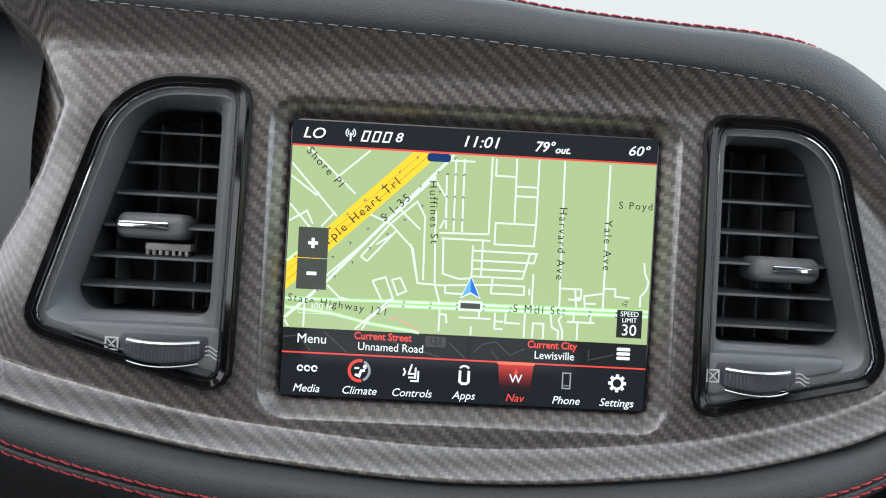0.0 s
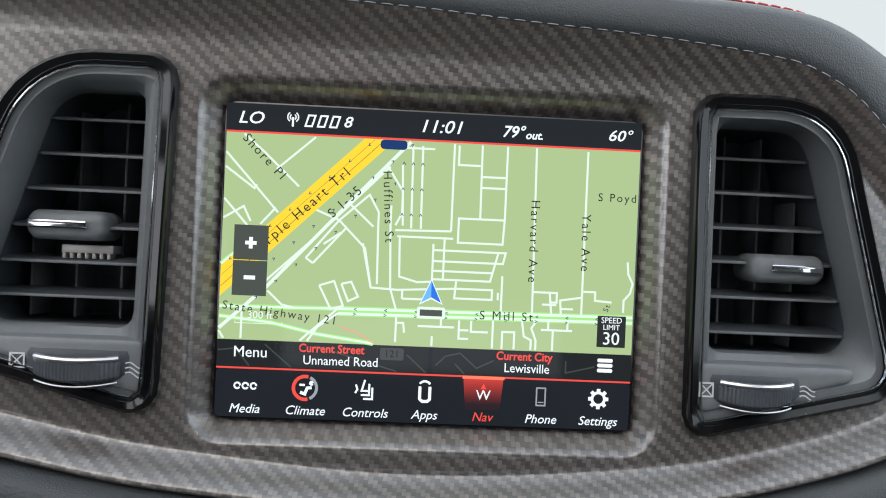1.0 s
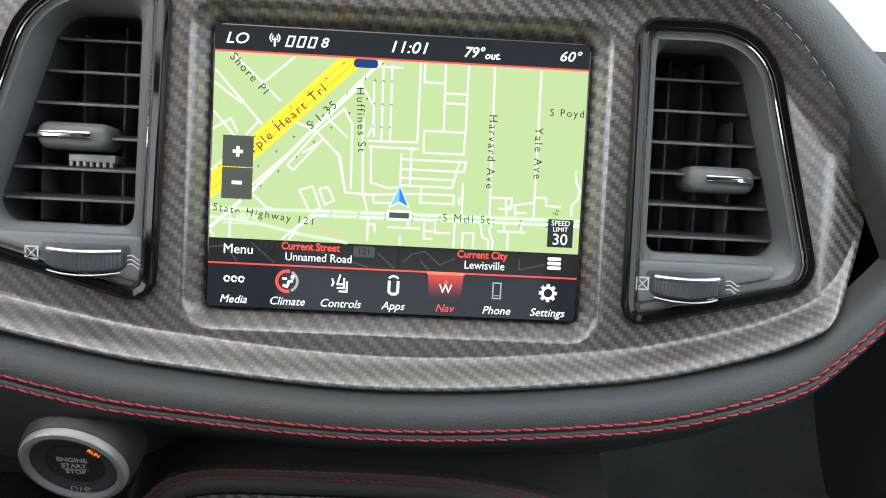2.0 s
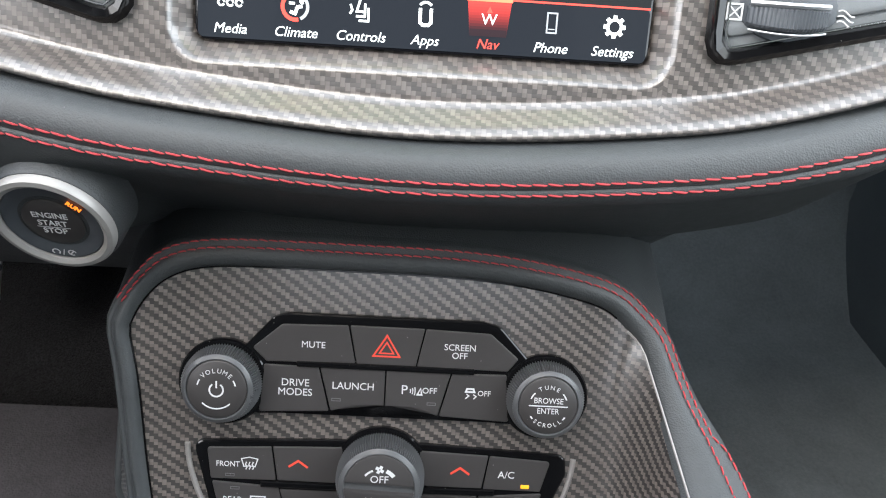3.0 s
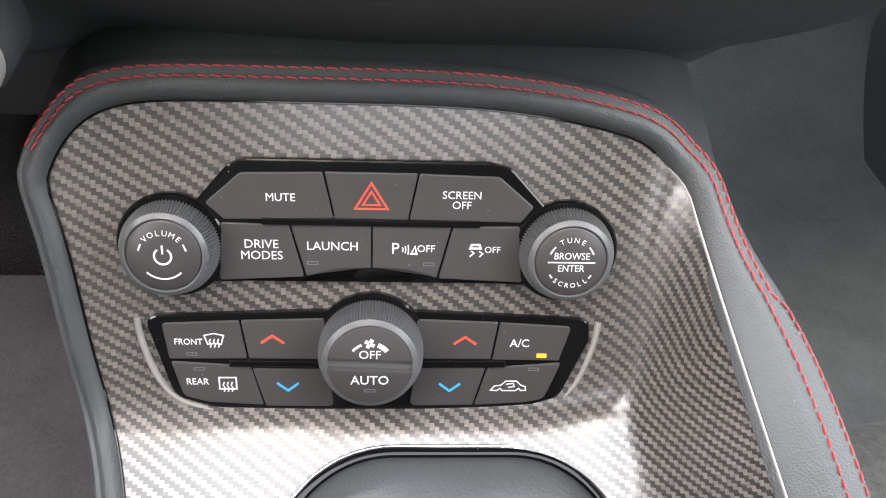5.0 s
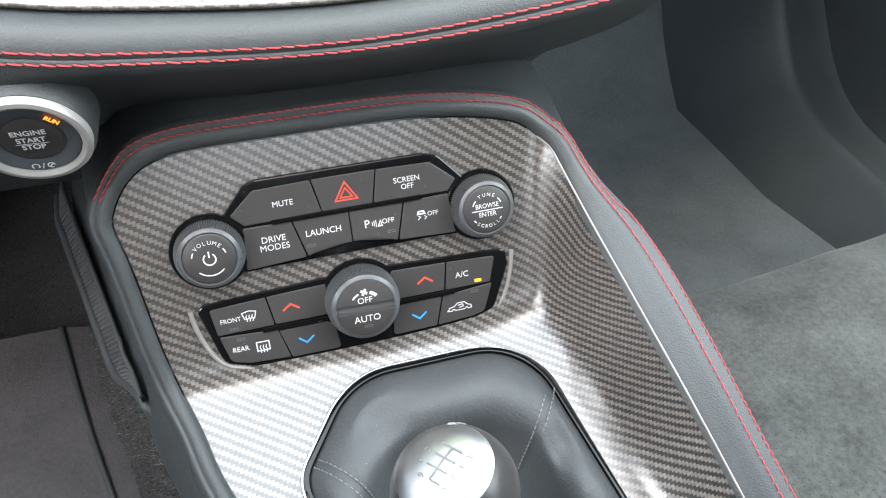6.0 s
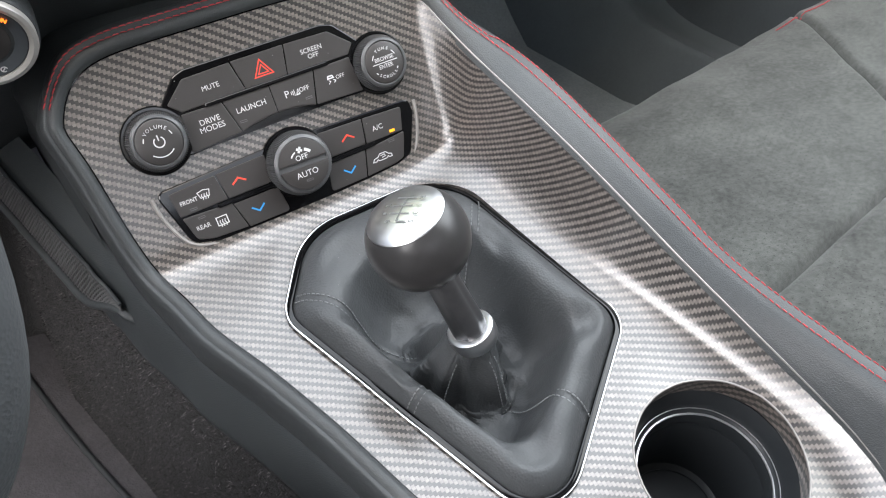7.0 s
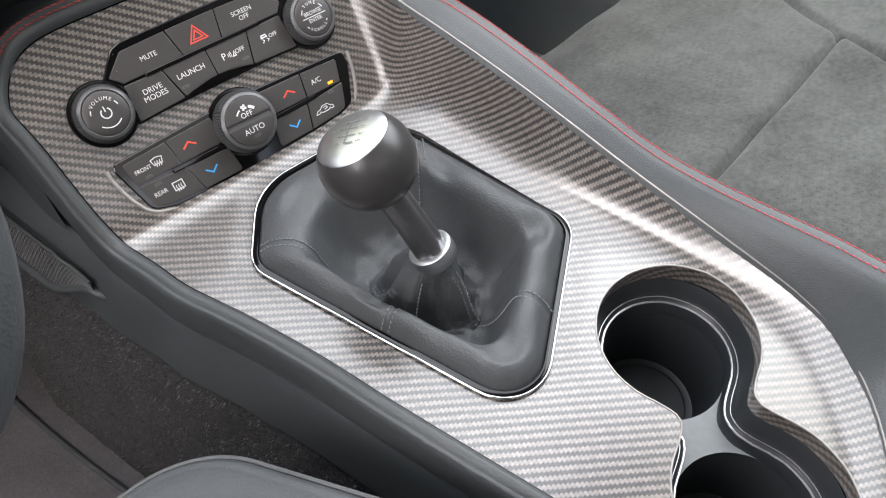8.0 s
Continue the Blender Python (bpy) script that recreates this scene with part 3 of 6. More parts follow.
# ---- air vents ----
def air_vent(side, slats, vanes, tab, chrome, dial, cross_at, waves_at):
    it = thing("air_vent", "piano-black framed centre air vent with dark slats", "air vent", DASH, "centre air vents")
    cx, cy = VENT_MIDDLE[side]
    N = 112
    out = [polar(inset(vent_outline[side], d), cx, cy, N) for d in (0.0, 0.0003, 0.0022, 0.0048, 0.0056, 0.0062)]
    face = [trim_height(p.x, p.y) for p in out[0]]
    bm = bmesh.new()
    hs = (-0.004, 0.0030, 0.0052, 0.0046, 0.0030, -0.002)
    rings(bm, [[Vector((p.x, p.y, max(f, 0.003) + h)) for p, f in zip(o, face)] for o, h in zip(out, hs)])
    part("outer_ring", bm, GLOSS, it, DASH, "glossy black surround")
    bm = bmesh.new()
    rim = polar(inset(vent_outline[side], 0.0066), cx, cy, N)
    tube(bm, [Vector((p.x, p.y, max(f, 0.003) + 0.0034)) for p, f in zip(rim, face)], 0.00045, 6, True)
    part("bright_edge", bm, CHROME, it, DASH, "thin bright inner edge")
    # the funnel between the ring and the grille
    gr = polar(vent_grille[side], cx, cy, N)
    r2 = polar(inset(vent_outline[side], 0.0095), cx, cy, N)
    loops = [[Vector((p.x, p.y, max(f, 0.003) + 0.0006)) for p, f in zip(polar(inset(vent_outline[side], 0.006), cx, cy, N), face)],
             [Vector((p.x, p.y, max(f, 0.003) + 0.0012)) for p, f in zip(r2, face)]]
    for k, h in ((0.25, -0.0005), (0.55, -0.0045), (0.85, -0.0085), (0.97, -0.0105)):
        loops.append([Vector((*a.lerp(b, k), max(f, 0.003) + h)) for a, b, f in zip(r2, gr, face)])
    loops.append([Vector((p.x, p.y, -0.008)) for p in gr])
    loops.append([Vector((p.x, p.y, -0.012)) for p in inset(gr, -0.0005)])
    bm = bmesh.new()
    rings(bm, loops)
    part("funnel", bm, GREY_PLASTIC, it, DASH, "grey moulded inner frame", 35)
    bm = bmesh.new()
    rings(bm, [lift(inset(gr, -0.0008), -0.010), lift(inset(gr, -0.0008), -0.052)], False, True)
    part("duct", bm, DARK_PLASTIC, it, DASH, "black duct behind the slats")

    def span_x(b):
        xs = []
        for i in range(len(gr)):
            p, q = gr[i - 1], gr[i]
            if (p.y - b) * (q.y - b) <= 0 and abs(p.y - q.y) > 1e-9:
                xs.append(p.x + (q.x - p.x) * (b - p.y) / (q.y - p.y))
        return min(xs), max(xs)

    for b in slats:
        lo, hi = span_x(b)
        bm = bmesh.new()
        prof = rounded([(-0.0075, -0.0007, 0.0004), (0.0075, -0.0006, 0.0005), (0.0075, 0.0006, 0.0005), (-0.0075, 0.0012, 0.0004)], 2)
        ends = [[Vector((x, b + p.y - 0.12 * p.x, -0.0185 + p.x)) for p in prof] for x in (lo - 0.001, hi + 0.001)]
        rings(bm, ends, True, True)
        slat = part("slat", bm, DARK_PLASTIC, it, DASH)
        bm = bmesh.new()
        block(bm, (lo + 0.001, b - 0.0016, -0.0112), (hi - 0.001, b - 0.0004, -0.0106), 0.0002)
        part("slat_edge", bm, GREY_PLASTIC, slat, DASH, "pale front edge")
    for x in vanes:
        hits = []
        for i in range(len(gr)):
            p, q = gr[i - 1], gr[i]
            if (p.x - x) * (q.x - x) <= 0 and abs(p.x - q.x) > 1e-9:
                hits.append(p.y + (q.y - p.y) * (x - p.x) / (q.x - p.x))
        bm = bmesh.new()
        block(bm, (x - 0.0006, min(hits), -0.050), (x + 0.0006, max(hits), -0.030), 0.0003)
        part("vane", bm, GREY_PLASTIC, it, DASH)
    # the sliding tab with its bright strip
    x0, x1, b = tab
    bm = bmesh.new()
    o = rounded([(x0, b - 0.0062, 0.005), (x1, b - 0.0062, 0.005), (x1, b + 0.0062, 0.005), (x0, b + 0.0062, 0.005)])
    rings(bm, [lift(o, -0.024), lift(o, -0.010), lift(inset(o, 0.001), -0.0075), lift(inset(o, 0.0028), -0.0064)], True, True)
    tb = part("tab", bm, GREY_PLASTIC, it, DASH, "grey sliding tab")
    x0, x1, b = chrome
    o = rounded([(x0, b - 0.0019, 0.0012), (x1, b - 0.0019, 0.0012), (x1, b + 0.0019, 0.0012), (x0, b + 0.0019, 0.0012)])
    part("bright_strip", plate(bmesh.new(), o, -0.0072, -0.0048, 0.0009), CHROME, tb, DASH, "polished chrome strip")
    if side == "L":
        bm = bmesh.new()
        block(bm, (-0.1555, -0.0005, -0.024), (-0.1340, 0.0030, -0.0135), 0.0003)
        comb = part("comb", bm, SILVER_RING, it, DASH, "pale toothed link under the tab")
        for q in range(7):
            part("tooth", block(bmesh.new(), (-0.1553 + q * 0.0031, -0.0028, -0.020), (-0.1538 + q * 0.0031, 0.0010, -0.0138), 0.0002), SILVER_RING, comb, DASH)
    # the dial; its pocket's shade is a flat dark plate on the tray
    x0, x1, b = dial
    mid = (x0 + x1) / 2
    bed = 0.0078
    bm = bmesh.new()
    o = [Vector((x0 - 0.0020, b + 0.0058)), Vector((x0 - 0.0030, b + 0.0040))] + [Vector((mid + (x1 - x0 + 0.006) / 2 * s, b - 0.0100 + 0.0080 * abs(s) ** 2.2)) for s in [-1 + 2 * i / 24 for i in range(25)]] + [Vector((x1 + 0.0030, b + 0.0040)), Vector((x1 + 0.0020, b + 0.0058))]
    plate(bm, o, bed - 0.004, bed + 0.0041, 0.0003)
    part("pocket_shade", bm, DARK_PLASTIC, it, DASH, "flat dark plate, painted shade of the pocket round the wheel")
    bm = bmesh.new()
    n = 44
    loops = []
    for q in range(n + 1):
        x = x0 + (x1 - x0) * q / n
        s = (x - mid) / (x1 - x0) * 2
        bow = 0.0050 * (1 - s * s)
        knurl = 0.00035 if q % 2 else 0.0
        h = bed + 0.0052 + bow - knurl
        low = b - 0.0048 - 0.0018 * (1 - s * s)
        loops.append([Vector((x, low, bed - 0.006)), Vector((x, low, h - 0.0012)), Vector((x, low + 0.0010, h)), Vector((x, b + 0.0010, h + 0.0004)), Vector((x, b + 0.0020, h)), Vector((x, b + 0.0020, bed - 0.006))])
    rings(bm, loops, True, True)
    wheel = part("thumb_wheel", bm, DARK_PLASTIC, it, DASH, "knurled black thumb wheel", 20)
    for bb, w in ((b + 0.0030, 0.0012), (b - 0.0062, 0.0004)):
        path = []
        for q in range(25):
            x = x0 + 0.0008 + (x1 - x0 - 0.0016) * q / 24
            s = (x - mid) / (x1 - x0) * 2
            path.append(Vector((x, bb - (0.0016 * (1 - s * s) if bb < b else 0.0006 * (1 - s * s)), bed + 0.0050 + 0.0050 * (1 - s * s))))
        part("bright_strip", tube(bmesh.new(), path, w, 8), BRUSHED, wheel, DASH, "chrome edge of the wheel")
    x, y = cross_at
    bm = bmesh.new()
    s = 0.0027
    stroke(bm, [(x - s, y - s), (x + s, y - s), (x + s, y + s), (x - s, y + s)], 0.0007, bed + 0.0042, close=True)
    stroke(bm, [(x - s, y - s), (x + s, y + s)], 0.0005, bed + 0.00425)
    stroke(bm, [(x - s, y + s), (x + s, y - s)], 0.0005, bed + 0.0043)
    part("closed_mark", bm, WHITE_INK, it, DASH, "printed crossed box")
    x, y = waves_at
    bm = bmesh.new()
    for q in range(3):
        pts = [(x - 0.0032 + 0.0064 * i / 12, y + (1 - q) * 0.0019 - 0.0012 * i / 12 + 0.0007 * math.sin(i / 12 * 5.5)) for i in range(13)]
        stroke(bm, pts, 0.0005, bed + 0.0042)
    part("open_mark", bm, WHITE_INK, it, DASH, "printed air waves")
    # a raised floor that carries wheel and marks
    bm = bmesh.new()
    lo_x, hi_x = (-0.178, -0.1105) if side == "L" else (0.1095, 0.1740)
    y0, y1, y2 = (-0.0375, -0.0545, -0.0330) if side == "L" else (-0.0535, -0.0385, -0.0330)
    o = rounded([(lo_x, y0, 0.004), (hi_x, y1, 0.004), (hi_x, y2, 0.004), (lo_x, y2, 0.004)])
    part("wheel_bed", plate(bm, o, -0.006, bed + 0.0038, 0.0015), GREY_PLASTIC, it, DASH, "grey tray under the slats")
    return it


air_vent("L", (0.0566, 0.0417, 0.0269, 0.0115, -0.0034, -0.0177), (-0.1755, -0.1561, -0.1363, -0.1255),
         (-0.1680, -0.1345, 0.0110), (-0.1665, -0.1420, 0.0112), (-0.1524, -0.1192, -0.0432), (-0.1592, -0.0424), (-0.1143, -0.0440))
air_vent("R", (0.0536, 0.0387, 0.0236, 0.0090, -0.0062, -0.0214), (0.1330, 0.1498, 0.1668),
         (0.1370, 0.1705, 0.0060), (0.1455, 0.1684, 0.0061), (0.1174, 0.1480, -0.0432), (0.1130, -0.0436), (0.1545, -0.0430))

# ---- infotainment screen ----
screen = thing("infotainment_screen", "lit touchscreen showing a green road map and menu bar", "screen", DASH)
part("glass", plate(bmesh.new(), rounded([(-0.0865, -0.065, 0.005), (0.0865, -0.065, 0.005), (0.0865, 0.065, 0.005), (-0.0865, 0.065, 0.005)]), -0.008, 0.0, 0.0006), GLASS_BLACK, screen, DASH, "black display glass")
UI_WHITE, UI_RED = glow("ui_white", (0.86, 0.88, 0.88), 1.0), glow("ui_red", (0.80, 0.07, 0.05), 1.0)
UI_GREY = glow("ui_grey", (0.30, 0.31, 0.33), 1.0)
UI_BAR, UI_MAP, UI_ROAD = glow("ui_bar", (0.012, 0.0145, 0.017), 1.0), glow("ui_map", (0.385, 0.480, 0.225), 1.0), glow("ui_road", (0.72, 0.80, 0.68), 1.0)
UI_HIGHWAY, UI_EDGE, UI_DARK = glow("ui_highway", (0.93, 0.60, 0.03), 1.0), glow("ui_road_edge", (0.36, 0.72, 0.20), 1.0), glow("ui_dark", (0.020, 0.022, 0.020), 1.0)
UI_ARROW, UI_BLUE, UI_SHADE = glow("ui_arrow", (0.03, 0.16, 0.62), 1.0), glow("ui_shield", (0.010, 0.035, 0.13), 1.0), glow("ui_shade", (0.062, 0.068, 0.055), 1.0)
UI_FAINT = glow("ui_faint_road", (0.045, 0.051, 0.045), 1.0)


def area(name, x0, y0, x1, y1, h, mat, label="", r=0.0, parent=screen):
    o = rounded([(x0, y0, r), (x1, y0, r), (x1, y1, r), (x0, y1, r)], 4) if r else [Vector(p) for p in ((x0, y0), (x1, y0), (x1, y1), (x0, y1))]
    bm = bmesh.new()
    rings(bm, [lift(o, h - 0.0001), lift(o, h)], True, True)
    return part(name, bm, mat, parent, DASH, label)


area("map", -0.0853, -0.0325, 0.0853, 0.0524, 0.0003, UI_MAP, "pale green map")
area("status_bar", -0.0855, 0.0524, 0.0855, 0.0640, 0.0003, UI_BAR, "dark status bar")
area("info_bar", -0.0853, -0.0440, 0.0853, -0.0325, 0.0003, glow("ui_info", (0.011, 0.012, 0.012), 1.0), "dark strip with street and town")
area("menu_bar", -0.0853, -0.0640, 0.0853, -0.0440, 0.0003, glow("ui_menu", (0.009, 0.011, 0.014), 1.0), "dark menu bar", 0.002)
area("red_line", -0.0853, 0.0520, 0.0853, 0.0528, 0.0005, UI_RED)
area("red_line", -0.0853, -0.0443, 0.0853, -0.0436, 0.0005, UI_RED)
area("bar_divider", 0.0010, -0.0435, 0.0026, -0.0325, 0.00045, glow("ui_gap", (0.006, 0.007, 0.010), 1.0))


def street(*mm, wide=0.85, edge=False):
    """A white street on the map, its bends in millimetres."""
    pts = [(mm[i] / 1000, mm[i + 1] / 1000) for i in range(0, len(mm), 2)]
    pts = [(max(-0.0852, min(0.0852, x)), max(-0.0324, min(0.0519, y))) for x, y in pts]
    it = part("street", stroke(bmesh.new(), pts, wide / 1000, 0.00056 if edge else 0.0005), UI_ROAD, screen, DASH)
    if edge:
        part("street_edge", stroke(bmesh.new(), pts, (wide + 1.0) / 1000, 0.00042), UI_EDGE, it, DASH, "green edge of a main road")


street(-37, -18.2, 85, -17.0, wide=1.1, edge=True)
street(-37, -20.2, 85, -19.2, wide=1.1, edge=True)
street(-85, -19, -55, -18.6, -37, -18.2, edge=True)
street(-85, -23, -64, -25, -45, -29, -22, -32, edge=True)
street(-66, -12, -60, -17.5, -55, -18.6)
street(-37, -20.2, -45, -26, -49, -32)
street(-37, -18.2, -50, -30, -52, -32)
street(42, 51.5, 43, -17)
street(63.5, 51, 63.5, -17)
street(8, 51.5, 8, 15.5)
street(-15, 15, 8, 15.5)
street(-14, 12.5, 9, 12.5)
street(19.5, 51.5, 19.8, 21)
street(30, 51.5, 30, 22, 29.5, 11, 11, 11, 11, 21, 29.5, 21)
street(10, 51, 10, 43, 19, 43)
street(20, 38.5, 30, 38.5)
street(20, 34, 30, 34)
street(-9, 50, -8.5, 16)
street(-5, 50, -4.5, 16)
street(-13, 42, -12, 17)
street(-19, 41, -12.5, 31, -12.5, 22, -15, 17)
street(-17, 25, -17, 17, -16, -9, -13, -18.5)
street(-13, 12.5, -12.5, -4, -5, -6, 1, -5.5)
street(-22, 16, -21.5, -7.5)
street(-38, 18, -27, 7, -24, -9, -13, -9.5)
street(-28, 9, -24, -9)
street(-51, 2, -38, 18, -26, 29, -22, 22, -22, 16)
street(-48, 0, -35, 15)
street(-51, 2, -48, 0)
street(-44, 8, -37, 13)
street(-48, 22, -38, 18)
street(-45, -9, -39, -7, -35, -17, -40, -18.5, -45, -9)
street(-36, -8, -32, -7, -29, -13, -33, -15, -36, -8)
street(1, 7.5, 31, 7.5, 30, 3, 1, 3)
street(1, 10, 1, -5.5)
street(5.5, 13, 5.5, -4.5)
street(1, -1, 26, -1)
street(1, -4.5, 25, -4.5, 28, 7.5)
street(-13, -9.5, 11, -8)
street(11, -5, 10.5, -12, 26, -12, 26, -8, 11, -8)
street(-11, -13, 0, -13)
street(-11, -9, -11, -13)
street(30, -2, 30, -17)
street(28.5, -9, 28.5, -12)
street(43, -8, 53, -8, 53, -12, 50, -12)
street(50, -8, 51, -17)
street(47, -13, 53, -13)
street(55, -17, 54.5, -11, 63.5, -9.5)
street(54.5, -14.5, 60, -14.5)
street(64, -7, 69, -7, 69, -10.5, 76, -11)
street(82, 6, 82.5, 1, 84.5, -3, 83.5, -7, 81, -10, 81, -15)
street(-13, -23, -10, -23, -9.5, -27)
street(-13, -20, -13, -31)
street(-4, -24, 11, -24)
street(2, -28, 2, -32)
street(5.5, -20, 5.5, -24)
street(13, -21, 13, -28.5, 17, -28.5)
street(13.5, -25, 17, -25)
street(18, -21, 18, -25.5, 25, -25.5)
street(27, -20.5, 27, -32)
street(31, -32, 31, -25, 36, -25, 36, -32)
street(39, -20, 40, -26.5, 43, -28, 43, -32)
street(45, -20, 43, -23, 45, -28, 45, -32)
street(47, -23.5, 60, -23.5)
street(50, -20, 50, -23.5)
street(58, -20, 58, -23.5)
street(52, -23.5, 52, -32)
street(-78, 51.5, -69, 44, -55, 31)
street(-85, 44, -73, 31, -63, 20)
street(-85, 38, -73, 29.5, -72, 31)
street(-49, 51.5, -64, 38, -63, 37)
street(-85, 25, -75, 14)
street(-85, 17, -77, 22, -74, 16)
street(-70, 15, -64, 22)
street(-34, 25, -24, 16)
street(-76, -32, -76, -21)
street(-85, -29, -83, -32)
street(-10, 51.5, -29, 31, -66, -10, -85, -28, wide=1.4)
street(-18, 41, -47, 11, -70, -11)
street(-24, 50, -83, 0, -85, -2, wide=1.2, edge=True)
street(-13, 49, -4, 49, 0, 49)
bm = bmesh.new()
bm.faces.new([bm.verts.new((x, y, 0.0006)) for x, y in ((-0.0852, -0.0150), (-0.0165, 0.0519), (-0.0290, 0.0519), (-0.0852, -0.0025))])
part("map_highway", bm, UI_HIGHWAY, screen, DASH, "orange highway band")
bm = bmesh.new()
stroke(bm, [(-0.0850, -0.0110), (-0.0210, 0.0515)], 0.0003, 0.00064)
stroke(bm, [(-0.0850, -0.0065), (-0.0250, 0.0515)], 0.0002, 0.00064)
part("map_lane_line", bm, glow("ui_lane", (0.40, 0.22, 0.03), 1.0), screen, DASH)
bm = bmesh.new()
for q in range(9):
    x = -0.030 + q * 0.0125
    for y, d in ((-0.0182, -1), (-0.0202, 1)):
        stroke(bm, [(x - 0.0007 * d, y + 0.0005), (x + 0.0004 * d, y), (x - 0.0007 * d, y - 0.0005)], 0.0003, 0.0006)
for q in range(8):
    for ox, oy, d in ((-0.0815, 0.0005, -1), (-0.0705, -0.0150, 1), (-0.064, 0.0010, 1)):
        x, y = ox + q * 0.0078, oy + q * 0.0070
        stroke(bm, [(x - 0.0006 * d, y + 0.0002 * d), (x + 0.0004 * d, y + 0.0004 * d), (x, y - 0.0007 * d)], 0.0003, 0.00066)
for q in range(3):
    for x in (-0.0125, -0.0087, -0.0048):
        y = 0.0215 + q * 0.0105
        stroke(bm, [(x - 0.0006, y - 0.0005), (x, y + 0.0005), (x + 0.0006, y - 0.0005)], 0.0003, 0.0006)
tagged(part("one_way_marking", bm, UI_BLUE, screen, DASH, "small dark one-way arrows"), kind="stuff")
bm = bmesh.new()
stroke(bm, [(-0.036, -0.0255), (-0.029, -0.0275), (-0.022, -0.0318)], 0.0005, 0.00062)
part("map_red_line", bm, glow("ui_salmon", (0.80, 0.30, 0.24), 1.0), screen, DASH)
area("interstate_shield", -0.0225, 0.0480, -0.0115, 0.0519, 0.00068, UI_BLUE, "blue highway shield", 0.0015)

for words, x, y, size, turn, slant in (("Shore Pl", -69.5, 42.5, 5.4, -45, 0), ("Purple Heart Trl", -54.0, 20.5, 6.0, 43.5, 0), ("S I-35", -36.0, 25.5, 5.6, 44, 0),
                                       ("Huffines St", -18.3, 24.5, 5.2, -86, 0), ("Harvard Ave", 42.3, 13.0, 5.3, -90, 0), ("Yale Ave", 63.9, 13.3, 5.3, -89, 0),
                                       ("S Poyd", 76.4, 32.3, 4.8, 0, 0), ("State Highway 121", -60.5, -21.0, 4.9, -6, 0), ("S Mill St", 32.3, -18.6, 5.2, 0, 0), ("Texas", -57.0, -35.0, 4.0, -4, 0), ("St", 74.0, -13.5, 3.2, 70, 0)):
    lettering("map_label", words, size / 1000, x / 1000, y / 1000, 0.00074, UI_DARK, screen, DASH, turn=turn, wide=0.98, space=1.28)
area("route_shield", -0.0046, -0.0208, 0.0070, -0.0160, 0.00076, UI_ROAD, "white route shield", 0.0008)
area("route_bar", -0.0034, -0.0197, 0.0058, -0.0171, 0.00082, UI_SHADE, "dark bar on the route shield")
area("route_shield", -0.0190, -0.0385, -0.0092, -0.0335, 0.0006, glow("ui_dim_shield", (0.05, 0.052, 0.05), 1.0), "dim route shield", 0.0008)
lettering("map_label", "121", 0.0042, -0.0141, -0.0360, 0.0007, glow("ui_dim_ink", (0.008, 0.009, 0.008), 1.0), screen, DASH)
lettering("scale_label", "300 ft", 0.0044, -0.0685, -0.0223, 0.0008, UI_ROAD, screen, DASH)
bm = bmesh.new()
stroke(bm, [(-0.0785, -0.0248), (-0.0785, -0.0256), (-0.0595, -0.0256), (-0.0595, -0.0248)], 0.0003, 0.0008)
part("scale_bar", bm, UI_ROAD, screen, DASH)
# faint streets under the info strip
for pts in (((-0.085, -0.037), (-0.078, -0.036), (-0.072, -0.043)), ((-0.066, -0.034), (-0.055, -0.043)), ((-0.045, -0.034), (-0.012, -0.043)), ((-0.008, -0.036), (0.0, -0.043)),
            ((0.004, -0.040), (0.008, -0.036), (0.014, -0.0345), (0.021, -0.0405), (0.028, -0.037)), ((0.012, -0.039), (0.016, -0.043)), ((0.058, -0.036), (0.058, -0.041), (0.070, -0.038))):
    part("faint_street", stroke(bmesh.new(), pts, 0.0006, 0.0005), UI_FAINT, screen, DASH)
# the blue position arrow
bm = bmesh.new()
stroke(bm, [(-0.0035, -0.0148), (0.0009, -0.0050), (0.0055, -0.0145), (0.0010, -0.0122)], 0.0008, 0.00086, close=True)
part("arrow_edge", bm, UI_WHITE, screen, DASH)
for name, pts, mat in (("arrow_half", ((0.0009, -0.0050), (-0.0032, -0.0144), (0.0010, -0.0120)), glow("ui_arrow_light", (0.16, 0.42, 0.85), 1.0)), ("arrow_half", ((0.0009, -0.0050), (0.0010, -0.0120), (0.0052, -0.0142)), UI_ARROW)):
    bm = bmesh.new()
    bm.faces.new([bm.verts.new((*p, 0.00094)) for p in pts])
    part(name, bm, mat, screen, DASH, "blue position arrow")
# zoom keys and speed sign
area("zoom_key", -0.0803, 0.0002, -0.0664, 0.0144, 0.00084, UI_SHADE, "dark zoom-in key")
area("zoom_key", -0.0803, -0.0144, -0.0664, -0.0001, 0.00084, UI_SHADE, "dark zoom-out key")
area("plus", -0.0757, 0.0064, -0.0711, 0.0079, 0.0009, UI_WHITE)
area("plus", -0.07415, 0.0048, -0.07265, 0.0095, 0.00092, UI_WHITE)
area("minus", -0.0757, -0.0078, -0.0711, -0.0062, 0.0009, UI_WHITE)
area("speed_sign", 0.0704, -0.0296, 0.0823, -0.0166, 0.00084, UI_DARK, "black speed-limit sign")
lettering("speed_sign_label", "SPEED", 0.0034, 0.0763, -0.0185, 0.0009, UI_WHITE, screen, DASH, wide=0.95)
lettering("speed_sign_label", "LIMIT", 0.0030, 0.0763, -0.0214, 0.0009, UI_WHITE, screen, DASH)
lettering("speed_sign_number", "30", 0.0074, 0.0763, -0.0262, 0.0009, UI_WHITE, screen, DASH)
